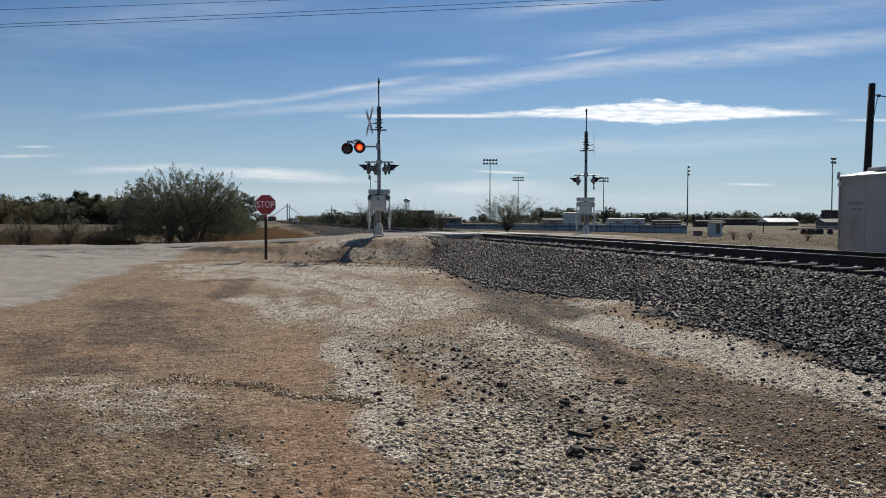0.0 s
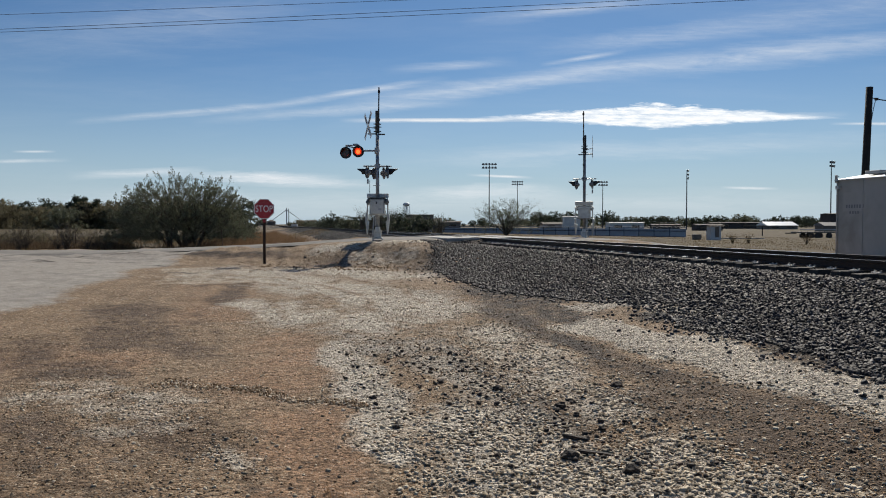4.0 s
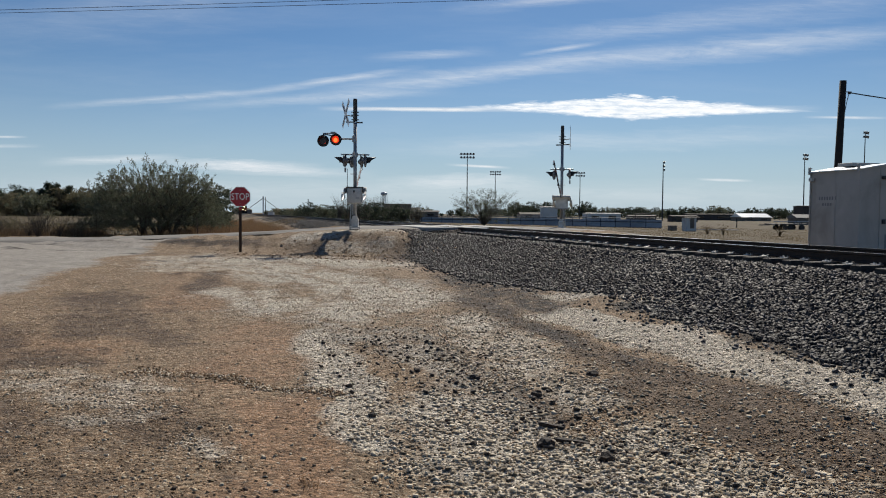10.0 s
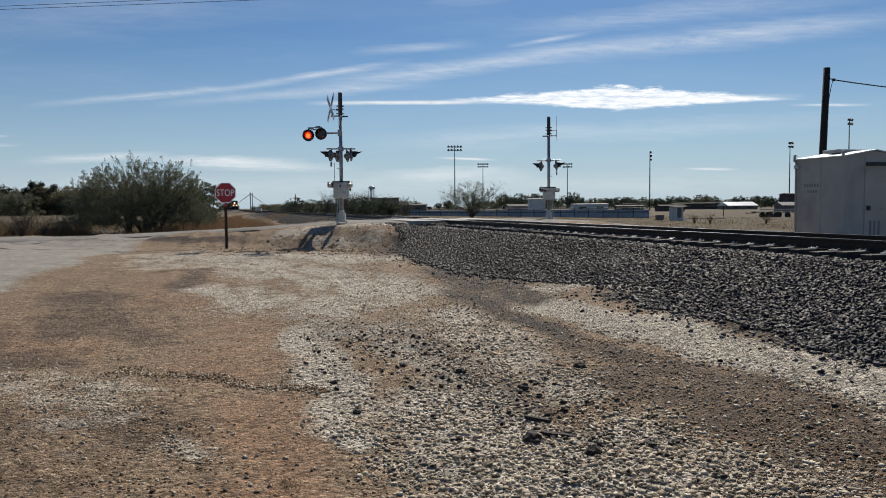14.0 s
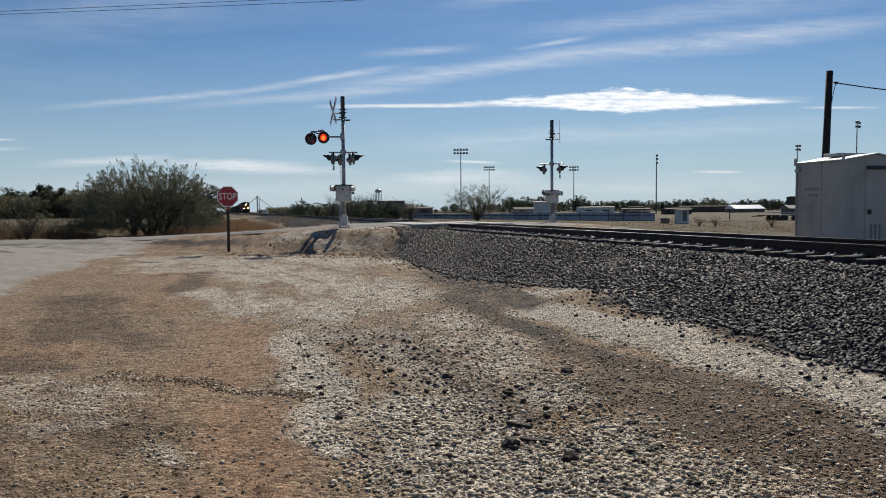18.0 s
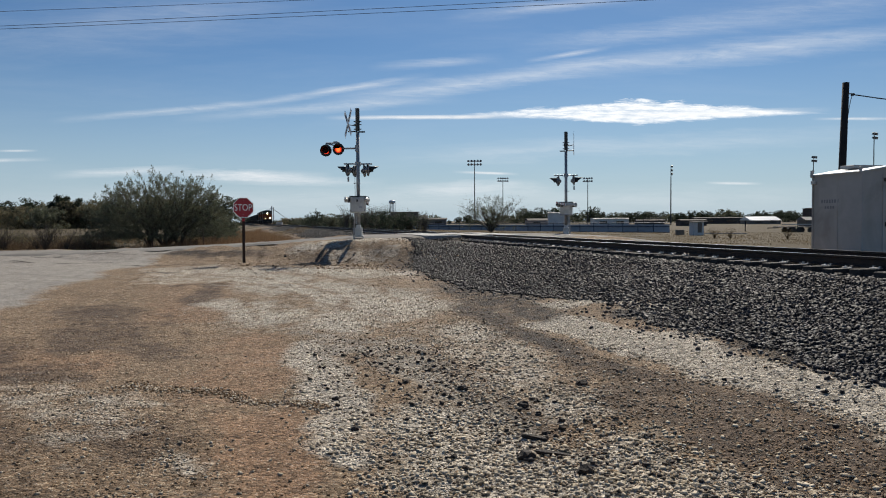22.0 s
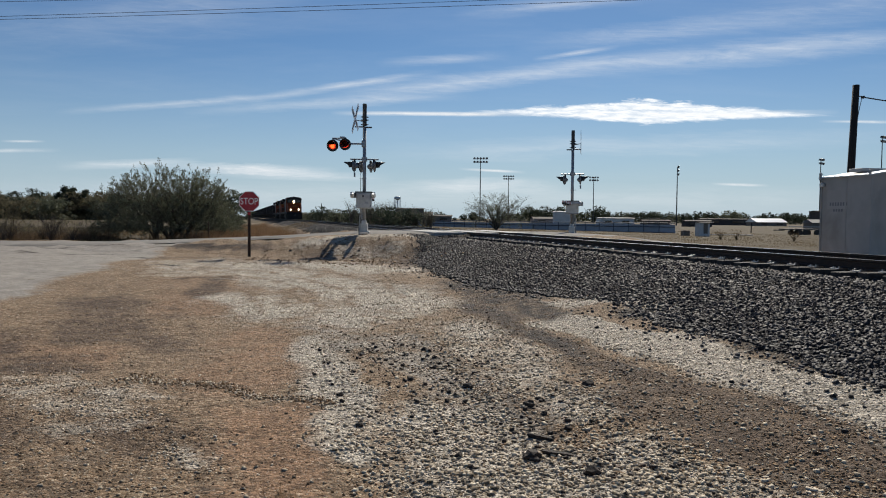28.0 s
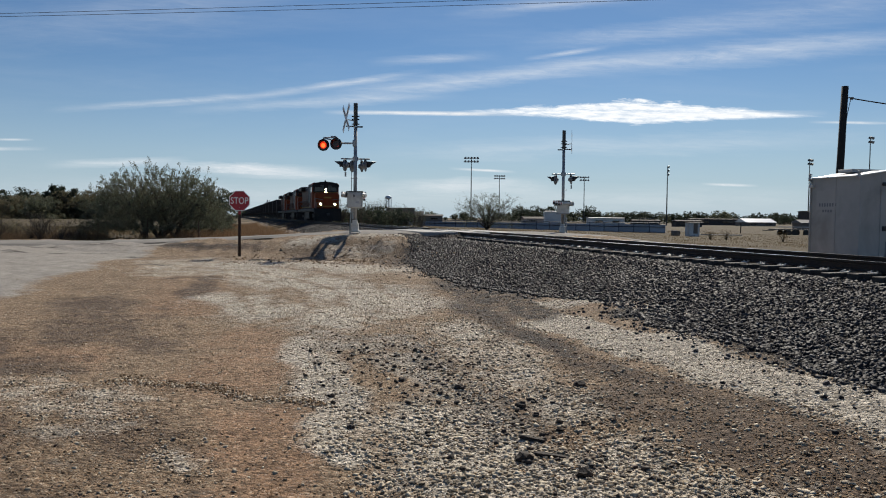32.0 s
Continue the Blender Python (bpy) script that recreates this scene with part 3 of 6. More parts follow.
ORANGE = [([(-2.4, 10.8, 0.5), (-1.6, 8.1, 0.55), (-1.75, 7.3, 0.45)], 0.62), ([(-1.05, 6.2, 0.32), (-0.8, 5.0, 0.36), (-0.65, 4.3, 0.24), (-0.55, 3.4, 0.24)], 0.85),
          ([(-0.95, 4.4, 0.25), (-1.3, 3.5, 0.4)], 0.6), ([(-5.9, 20.5, 0.9), (-4.4, 15.1, 0.8), (-3.9, 12.8, 0.6)], 0.6), ([(-4.9, 9.0, 0.8), (-3.6, 8.6, 0.5)], 0.6)]
BROWN = [([(-1.2, 10.4, 0.3), (-0.4, 9.8, 0.4), (0.3, 8.2, 0.45), (0.7, 6.9, 0.36), (1.05, 5.9, 0.28)], 0.62), ([(-6.2, 14.8, 0.6), (-4.8, 12.2, 0.7), (-4.3, 10.4, 0.6), (-2.8, 9.4, 0.3)], 0.66), ([(-5.4, 9.6, 0.5), (-4.2, 8.2, 0.4), (-3.4, 7.7, 0.25)], 0.62), ([(-3.6, 5.6, 0.4), (-2.8, 5.2, 0.3)], 0.55), ([(-5.6, 19.4, 0.5), (-4.4, 15.2, 0.4)], 0.7), ([(-2.3, 5.7, 0.25), (-1.8, 5.3, 0.25)], 0.6),
         ([(1.0, 15.5, 0.5), (1.3, 11.7, 0.5), (1.76, 9.5, 0.36), (2.1, 8.1, 0.3), (2.6, 7.1, 0.36), (3.1, 6.2, 0.34), (3.4, 5.4, 0.4), (3.5, 4.6, 0.4)], 0.78),
         ([(1.9, 7.0, 0.3), (2.4, 5.9, 0.45), (2.6, 5.2, 0.5), (2.6, 4.2, 0.5)], 0.85), ([(-0.9, 27.6, 0.8), (0.4, 24.6, 0.8)], 1.0), ([(-1.8, 30.0, 0.5), (-0.6, 29.2, 0.5)], 0.6),
         ([(-5.2, 29.6, 0.5), (-3.6, 29.9, 0.4)], 0.55), ([(-4.6, 4.9, 0.6), (-2.2, 4.2, 0.5), (-1.5, 3.4, 0.4)], 0.4), ([(-12, 34.6, 0.5), (-7.0, 32.4, 0.7)], 0.8)]
PALE = [([(-5.6, 25.2, 1.6), (-4.6, 21.4, 1.2), (-2.0, 18.0, 1.4), (-0.4, 15.0, 1.2), (-1.0, 11.8, 0.7)], 0.72), ([(-3.9, 15.3, 0.6), (-2.4, 13.2, 0.9)], 0.68), ([(-4.0, 25.5, 1.6), (-1.4, 23.4, 1.4)], 0.7),
        ([(-1.4, 9.8, 0.3), (-0.85, 7.5, 0.24), (-0.55, 6.3, 0.22), (-0.3, 5.3, 0.2)], 0.85), ([(-3.8, 6.9, 0.35), (-2.6, 6.6, 0.4), (-2.2, 5.9, 0.28)], 0.42), ([(-1.6, 5.2, 0.14), (-1.25, 5.1, 0.14)], 0.6),
        ([(-1.2, 10.3, 0.4), (-0.4, 9.6, 0.5), (0.3, 8.2, 0.5), (0.6, 6.9, 0.4)], 0.56),
        ([(0.2, 6.4, 0.36), (0.72, 4.8, 0.56), (1.1, 3.4, 0.75)], 0.86), ([(1.4, 4.8, 0.5), (1.9, 3.5, 0.7)], 0.8), ([(0.6, 11.0, 0.5), (1.1, 8.6, 0.4), (1.5, 6.6, 0.4)], 0.62),
        ([(2.2, 11.9, 0.34), (2.85, 10.6, 0.48), (3.3, 9.2, 0.5), (3.5, 8.0, 0.44), (3.75, 7.1, 0.42), (4.0, 6.3, 0.4), (4.1, 5.4, 0.4)], 1.5), ([(2.5, 14.4, 0.25), (3.4, 13.2, 0.28), (3.9, 12.1, 0.22)], 1.1),
        ([(-4.6, 32.4, 1.0), (-2.0, 33.0, 1.1), (-0.2, 33.4, 1.0)], 0.8), ([(-3.4, 30.0, 0.6), (-1.4, 30.2, 0.6)], 0.4), ([(-8.0, 26.5, 1.6), (-6.6, 21.0, 0.9)], 0.55)]
SPILL = [([(-1.4, 10.5, 0.35), (-0.5, 9.9, 0.5), (0.3, 8.2, 0.5), (0.67, 6.9, 0.36), (0.9, 5.8, 0.22)], 0.25), ([(0.2, 9.2, 0.26), (0.75, 7.2, 0.34), (1.1, 6.0, 0.34), (1.3, 5.1, 0.26)], 0.25), ([(1.3, 18.5, 0.7), (1.9, 15.0, 0.6), (2.4, 12.8, 0.4)], 0.6), ([(1.0, 14.6, 0.4), (1.3, 11.7, 0.36), (1.76, 9.5, 0.3), (2.1, 8.2, 0.2)], 0.52),
         ([(-24, 38.4, 0.2), (-15, 35.6, 0.3), (-7.5, 33.2, 0.35)], 0.5), ([(-17, 31.8, 0.12), (-12.5, 30.9, 0.16)], 0.55), ([(-11.5, 29.3, 0.14), (-8.6, 29.6, 0.2)], 0.6), ([(-9.4, 24.3, 0.1), (-7.9, 24.8, 0.12)], 0.55), ([(-22, 33, 0.16), (-18, 32.4, 0.16)], 0.45)]


RUTS = [[(-6.6, 23.6, 0.09), (-4.4, 21.9, 0.1), (-2.6, 19.0, 0.1), (-1.6, 16.2, 0.09), (-1.2, 13.6, 0.08)], [(-5.6, 21.2, 0.09), (-3.8, 19.4, 0.09), (-2.5, 16.6, 0.09), (-1.9, 13.8, 0.08)],
        [(-5.2, 18.4, 0.08), (-3.6, 15.9, 0.08), (-2.7, 13.0, 0.07), (-2.1, 10.8, 0.06)], [(-5.2, 24.6, 0.1), (-2.8, 22.4, 0.1), (-1.0, 18.6, 0.09), (-0.4, 15.4, 0.08)],
        [(-5.0, 12.6, 0.07), (-4.0, 10.6, 0.07), (-3.5, 8.6, 0.06)], [(-4.4, 13.6, 0.07), (-3.2, 11.0, 0.06), (-2.8, 9.2, 0.06)], [(-2.2, 6.4, 0.04), (-1.5, 5.6, 0.05), (-1.1, 4.6, 0.04)], [(-1.9, 6.0, 0.04), (-1.3, 5.1, 0.04), (-1.0, 4.2, 0.04)]]


def covers(x, y):
    """Weights of orange soil, pale gravel, dark ballast, dry grass, grey paving, brown soil."""
    d = from_track(x, y)
    wide = np.interp(y, [4, 20, 28], [0.5, 1.4, 0.35])
    sx = x + wide * (0.16 * np.sin(2.3 * y / wide + 1.7 * x) + 0.09 * np.sin(5.1 * y / wide - 3.7 * x + 1.0) + 0.05 * np.sin(11.0 * y / wide + 9.0 * x))
    sy = y + wide * (0.30 * np.sin(2.9 * x / wide - 0.8 * y) + 0.16 * np.sin(6.7 * x / wide + 2.9 * y + 2.0))
    over = lambda strokes: np.max([stroke(sx, sy, *b) for b in strokes], axis=0)
    orange, brown, pale = over(ORANGE), over(BROWN), over(PALE)
    rut = np.max([stroke(x + 0.03 * np.sin(y * 3.1), y, r, 1.0) for r in RUTS], axis=0)
    pale, brown = pale * (1 - 0.45 * rut), np.maximum(brown, 0.46 * rut)
    foot = d - toe(y)
    dark = np.clip(foot / 0.6 + 0.45, 0, 1.2) * np.interp(d, [1.5, 2.5, 3.2], [1, 1, 0])
    dark = np.maximum(dark, over(SPILL))
    dark = dark * (1 - 0.85 * stroke(x, y, PALE[11][0], 1.0))
    dark = np.where((np.abs(y - road_y(x)) < ROAD_HALF + 0.6), 0, dark)
    grass = np.where(d > 5.0, np.interp(d, [5.0, 7.5], [0, 1]), np.interp(y - road_y(x), [ROAD_HALF + 1.0, ROAD_HALF + 3.5], [0, 1]))
    grass = np.where((d > -5.2) & (d < 5), 0, grass)
    verge = (d > -13) & (d < -4.6) & (y > 43) & (y < 150)
    grass = np.where(verge, grass * 0.35, grass)
    brown = np.where(verge, np.maximum(brown, 0.8), brown)
    kerb = np.interp(y, [8, 12, 14.7, 16.5, 20, 27.6, 33, 40], [-7.4, -7.8, -8.1, -8.4, -9.15, -10.7, -11.0, -11.2]) + 0.3 * np.sin(y * 0.9)
    paving = np.clip((kerb - x) / 0.9 + 0.5, 0, 1) * np.interp(y, [5, 9], [0, 1])
    paving = np.where(y > road_y(x) + ROAD_HALF + 0.3, 0, paving)
    return orange, pale, dark, grass, paving, brown


def lines(*spans):
    out = []
    for a, b, n in spans:
        out += list(np.linspace(a, b, n, endpoint=False))
    return np.array(out)


def build_ground():
    gx = np.concatenate([-np.geomspace(3500, 30, 34), lines((-29, -11, 46), (-11, 9, 190), (9, 30, 60)), np.geomspace(30, 3500, 36)])
    gy = np.concatenate([[-300, -100, -30, -12, -5, -1], lines((0.5, 12, 140), (12, 46, 190), (46, 80, 50)), np.geomspace(80, 4600, 44)])
    X, Y = np.meshgrid(gx, gy)
    Z = ground_z(X, Y)
    n, k = len(gx), len(gy)
    verts = np.stack([X, Y, Z], -1).reshape(-1, 3)
    i = (np.arange(k - 1)[:, None] * n + np.arange(n - 1)[None]).ravel()
    me = quick_mesh("ground", verts, np.stack([i, i + 1, i + n + 1, i + n], 1), M_GROUND)
    o, p, dk, g, pv, br = covers(verts[:, 0], verts[:, 1])
    for name, chans in (("soil", (o, p, dk)), ("cover", (g, pv, br))):
        a = me.color_attributes.new(name, "FLOAT_COLOR", "POINT")
        a.data.foreach_set("color", np.stack([*chans, np.ones(len(verts))], 1).astype(np.float32).ravel())
    me.shade_smooth()
    return tagged(new("ground", me), "dusty gravel and brown dirt beside a railway embankment", "ground", kind="structure")


def strip_mesh(name, xs, half, lift, material):
    """A road ribbon with a crown and thin sides, following the road's line."""
    verts, faces = [], []
    offs = [(-half - 0.25, -0.06), (-half, -0.015), (-half * 0.5, 0.015), (0, 0.025), (half * 0.5, 0.015), (half, -0.015), (half + 0.25, -0.06)]
    for x in xs:
        for o, dz in offs:
            wob = 0.18 * math.sin(x * 1.7 + o) + 0.1 * math.sin(x * 4.1) if abs(o) >= half else 0
            verts.append((x, float(road_y(x)) + o + wob, float(road_z(x)) + dz + lift))
    k = len(offs)
    for r in range(len(xs) - 1):
        for c in range(k - 1):
            a = r * k + c
            faces.append((a, a + k, a + k + 1, a + 1))
    return mesh_of(name, verts, faces, material, True)


def build_road():
    """Sun-bleached road over the level crossing, broken by the rails."""
    left = [float(v) for v in np.concatenate([np.linspace(-300, -45, 14), np.linspace(-44, 0.2, 110)])]
    right = [float(v) for v in np.concatenate([np.linspace(3.6, 26, 60), np.linspace(28, 60, 10)])]
    tagged(new("road", strip_mesh("road", left, ROAD_HALF, 0.0, M_ASPHALT)), "sun-bleached grey asphalt road leading to a level crossing", "road", kind="structure")
    tagged(new("road_beyond", strip_mesh("road_beyond", right, ROAD_HALF, 0.0, M_ASPHALT)), "grey asphalt road beyond the level crossing", "road", kind="structure")
    deck = empty("crossing_deck", pose(0, 0, 0), "worn concrete panels between the rails of the level crossing", "road", kind="structure")
    # panels follow the track; three lanes of panels: outside near, between, outside far
    for lane, (d0, d1) in enumerate(((-2.3, -0.80), (-0.68, 0.68), (0.80, 2.3))):
        for k in range(4):
            s0 = -3.6 + 1.76 * k
            bm = B()
            block(bm, (d0 + d1) / 2, s0 + 0.86, 0.86, d1 - d0, 1.72, 0.2, 0.02)
            ob = part("crossing_panel", bm, M_PANEL, deck)
            ob.matrix_basis = pose(CROSS - SLOPE * 37.6, 37.6, 0, 0, 0, TRACK_YAW)


def build_track():
    yaw = pose(CROSS, 0, 0, 0, 0, TRACK_YAW)
    track = empty("railway_track", yaw, "single standard-gauge railway track on timber sleepers and ballast", "railway track", kind="structure")
    prof = [(-0.075, 0), (0.075, 0), (0.075, 0.012), (0.012, 0.035), (0.012, 0.125), (0.036, 0.135), (0.036, 0.168), (-0.036, 0.168), (-0.036, 0.135), (-0.012, 0.125), (-0.012, 0.035), (-0.075, 0.012)]
    stations = [-40] + [float(v) for v in np.geomspace(2, 2600, 30)]
    for side in (-0.7525, 0.7525):
        verts, faces = [], []
        for s in stations:
            verts += [(side + x, s, RAIL_TOP - 0.17 + z) for x, z in prof]
        k = len(prof)
        for r in range(len(stations) - 1):
            for c in range(k):
                a, b = r * k + c, r * k + (c + 1) % k
                faces.append((a, b, b + k, a + k))
        rail = shared("rail", mesh_of("rail", verts, faces, M_RAILSIDE), track)
        tagged(rail, "rusty steel rail with a polished head")
        verts = [(side + dx, s, RAIL_TOP + 0.0015) for s in stations for dx in (-0.033, 0.033)]
        faces = [(2 * r, 2 * r + 1, 2 * r + 3, 2 * r + 2) for r in range(len(stations) - 1)]
        shared("rail_head", mesh_of("rail_head", verts, faces, M_RAILTOP), rail)
    bm = B()
    block(bm, 0, 0, 0, 2.6, 0.23, 0.18, 0.012)
    tie_me = bpy.data.meshes.new("sleeper")
    bm.to_mesh(tie_me)
    bm.free()
    tie_me.materials.append(M_TIE)
    bm = B()
    block(bm, 0, 0, 0.0, 0.36, 0.20, 0.022, 0.004)
    for dx in (-0.12, 0.12):
        block(bm, dx, 0.06, 0.02, 0.035, 0.035, 0.03)
        block(bm, dx, -0.06, 0.02, 0.035, 0.035, 0.03)
    plate_me = bpy.data.meshes.new("tie_plate")
    bm.to_mesh(plate_me)
    bm.free()
    plate_me.materials.append(M_PLATE)
    rnd = random.Random(3)
    far_v, far_f = [], []
    s = 4.0
    while s < 260:
        if s < 62:
            if not 34.0 < s < 42.2:
                tie = shared("sleeper", tie_me, track, pose(rnd.uniform(-0.04, 0.04), s + rnd.uniform(-0.03, 0.03), RAIL_TOP - 0.27 + rnd.uniform(-0.008, 0.006), 0, rnd.uniform(-0.5, 0.5), rnd.uniform(-1.2, 1.2)))
                for side in (-0.7525, 0.7525):
                    shared("tie_plate", plate_me, tie, pose(side, 0, 0.098))
        else:
            a = len(far_v)
            far_v += [(sx * 1.3, s + sy * 0.115, RAIL_TOP - 0.18) for sx in (-1, 1) for sy in (-1, 1)] + [(sx * 1.3, s + sy * 0.115, RAIL_TOP - 0.36) for sx in (-1, 1) for sy in (-1, 1)]
            far_f += [(a, a + 2, a + 3, a + 1), (a + 4, a, a + 1, a + 5), (a + 2, a + 6, a + 7, a + 3), (a + 4, a + 6, a + 2, a)]
        s += 0.52
    tagged(shared("distant_sleepers", mesh_of("distant_sleepers", far_v, far_f, M_TIE), track), kind="stuff")


# ---- stones ----
ROCK = []
for seed in range(6):
    rr = random.Random(seed)
    pts = [Vector((sx * rr.uniform(0.55, 1.0), sy * rr.uniform(0.55, 1.0), sz * rr.uniform(0.4, 0.9))) for sx in (-1, 1) for sy in (-1, 1) for sz in (-1, 1)]
    ROCK.append(np.array([tuple(p * 0.62) for p in pts], np.float32))
ROCK_FACES = np.array([(0, 1, 3), (0, 3, 2), (4, 6, 7), (4, 7, 5), (0, 4, 5), (0, 5, 1), (2, 3, 7), (2, 7, 6), (1, 5, 7), (1, 7, 3)], np.int32)


def scatter(name, xy, size, material, rng, label, sink=0.25, tall=0.5):
    """Loose stones lying on the ground, one mesh of stuff."""
    n = len(xy)
    z = ground_z(xy[:, 0], xy[:, 1])
    kinds = np.array(ROCK)[rng.integers(0, len(ROCK), n)]
    kinds = kinds * size[:, None, None] * rng.uniform(0.7, 1.3, (n, 1, 3)) * np.array([1, 1, tall])
    a, b = rng.uniform(0, 2 * np.pi, n), rng.uniform(-0.7, 0.7, n)
    ca, sa, cb, sb = np.cos(a), np.sin(a), np.cos(b), np.sin(b)
    x1 = kinds[..., 0]
    y1 = kinds[..., 1] * cb[:, None] - kinds[..., 2] * sb[:, None]
    z1 = kinds[..., 1] * sb[:, None] + kinds[..., 2] * cb[:, None]
    vx = x1 * ca[:, None] - y1 * sa[:, None] + xy[:, :1]
    vy = x1 * sa[:, None] + y1 * ca[:, None] + xy[:, 1:2]
    vz = z1 + (z + size * (0.5 - sink))[:, None]
    verts = np.stack([vx, vy, vz], -1).reshape(-1, 3)
    faces = (ROCK_FACES[None] + (np.arange(n) * 8)[:, None, None]).reshape(-1, 3)
    ob = new(name, quick_mesh(name, verts, faces, material))
    return tagged(ob, label, "gravel", kind="stuff")


def near_points(rng, n, x0, x1, y0, y1):
    """Random places, denser towards the front."""
    y = y0 * (y1 / y0) ** rng.uniform(0, 1, n)
    x = rng.uniform(x0, x1, n)
    return np.stack([x, y], 1)


def build_stones():
    rng = np.random.default_rng(5)
    # ballast along the near shoulder and between the sleepers
    n = 122000
    s = 5.0 * (52 / 5.0) ** rng.uniform(0, 1, n)
    d = np.where(rng.uniform(0, 1, n) < 0.62, rng.triangular(-4.4, -2.8, 2.6, n), toe(s) + 0.05 + rng.uniform(0, 1, n) ** 1.3 * 2.3)
    d = np.maximum(d, toe(s) - 0.05) - np.where((d < -3.6) & (rng.uniform(0, 1, n) < 0.15), rng.exponential(0.24, n), 0)
    x, y = CROSS - SLOPE * s + d * NX, s + d * NY
    keep = (np.abs(y - road_y(x)) > ROAD_HALF + 0.5) & ((d < -1.30) | (d > 1.3) | (rng.uniform(0, 1, n) < 0.35)) & (y > 3) & (stroke(x, y, PALE[11][0], 1.0) < rng.uniform(0.1, 1.3, n))
    xy = np.stack([x, y], 1)[keep]
    size = (0.015 + 0.034 * rng.uniform(0, 1, len(xy)) ** 1.6) * np.interp(xy[:, 1], [5, 25, 70], [1, 1.15, 1.9])
    scatter("ballast", xy, size, M_BALLAST, rng, "angular dark grey ballast stones on the embankment", tall=0.85)
    n = 18000
    s = rng.uniform(44, 150, n)
    d = rng.triangular(-4.6, -2.4, -1.2, n)
    xy = np.stack([CROSS - SLOPE * s + d * NX, s + d * NY], 1)
    scatter("distant_ballast", xy, rng.uniform(0.045, 0.085, n), M_BALLAST, rng, "dark grey ballast along the far bank", tall=0.8)
    for name, weight, n, material, lo, hi, label in (
            ("pale_gravel", 1, 170000, M_LIME, 0.007, 0.032, "pale limestone gravel scattered over the dirt"),
            ("dark_gravel", 2, 45000, M_SPILL, 0.009, 0.036, "spilt dark ballast on the pale gravel"),
            ("brown_gravel", 5, 120000, M_BROWNROCK, 0.006, 0.021, "brown road stones in the dirt")):
        xy = near_points(rng, n, -8, 6.5, 2.4, 33)
        xy[:, 0] *= np.interp(xy[:, 1], [2, 10, 20], [0.36, 0.85, 1.0])
        w = covers(xy[:, 0], xy[:, 1])
        d = from_track(xy[:, 0], xy[:, 1])
        chance = np.clip(w[weight] * 1.1 + {1: 0.07, 2: 0.012, 5: 0.30}[weight], 0, 1) * np.where(d > -4.2, 0.1, 1)
        if weight == 1:
            chance = chance + 0.34 * (xy[:, 0] > 0.2) * (1 - 0.7 * w[5])
        chance *= 1 - 0.9 * w[4]
        if weight != 2:
            chance *= (1 - 0.7 * w[2]) * (1 - 0.75 * w[0])
        if weight == 2:
            chance = np.maximum(chance * 0.8, np.maximum(stroke(xy[:, 0], xy[:, 1], SPILL[0][0], 0.3), stroke(xy[:, 0], xy[:, 1], SPILL[1][0], 0.34)))
        patchy = 0.5 + 0.5 * np.sin(xy[:, 0] * 4.3 + 2.0 * np.sin(xy[:, 1] * 1.9)) * np.sin(xy[:, 1] * 3.1 + 1.5 * np.sin(xy[:, 0] * 2.7))
        chance *= (0.45 + 0.75 * patchy) * np.interp(xy[:, 1], [5, 9, 16], [1, 0.8, 0.5])
        xy = xy[rng.uniform(0, 1, len(xy)) < chance]
        size = lo + (hi - lo) * rng.uniform(0, 1, len(xy)) ** 3.0
        size *= np.where(stroke(xy[:, 0], xy[:, 1], PALE[10][0], 1.0) > 0.6, 0.62, np.interp(xy[:, 0], [-2.0, -0.8, 0.5], [0.72, 0.9, 1.05]))
        size *= np.interp(xy[:, 1], [2, 6, 14, 33], [1.0, 1.0, 1.05, 1.3])
        scatter(name, xy, size, material, rng, label, 0.3)
    # low windrow of gravel left by a grader
    f = rng.uniform(0, 1, 2200)
    spread = 0.11 - 0.07 * f
    xy = np.stack([-2.75 + 2.1 * f + rng.normal(0, 0.03, 2200), 7.3 - 0.55 * f + 0.10 * np.sin(f * 5) + 0.04 * np.sin(f * 17) + rng.normal(0, 1, 2200) * spread], 1)
    for name, material, pick, label in (("gravel_windrow", M_BROWNROCK, slice(0, 1300), "thin ridge of brown gravel pushed up across the dirt"), ("pale_windrow", M_LIME, slice(1300, 2200), "pale stones in the ridge of gravel")):
        scatter(name, xy[pick], 0.006 + 0.016 * rng.uniform(0, 1, len(xy[pick])) ** 2, material, rng, label, 0.2, 0.7)
    n = 1500
    xy = np.stack([rng.normal(-2.6, 2.3, n), rng.normal(29.0, 2.2, n)], 1)
    xy = xy[(xy[:, 0] < 1.6) & (xy[:, 1] < 33.4)]
    scatter("bank_gravel", xy, 0.014 + 0.045 * rng.uniform(0, 1, len(xy)) ** 4, M_BROWNROCK, rng, "rough stones on the dirt bank below the signal", 0.2, 0.7)
    n = 430
    xy = np.stack([rng.normal(0.62, 0.5, n), rng.uniform(4.2, 9.5, n)], 1)
    xy[:, 0] += (6.8 - xy[:, 1]) * 0.48
    scatter("dark_clods", xy, 0.012 + 0.03 * rng.uniform(0, 1, n) ** 2.5, M_WOODBIT, rng, "dark dirt lumps along the wheel track", 0.2, 0.7)


# ---- level crossing signals ----
FLASH = [0.54 + 0.5965 * k for k in range(53)]       # even: left lamp on, odd: right lamp on
MOVING = {}


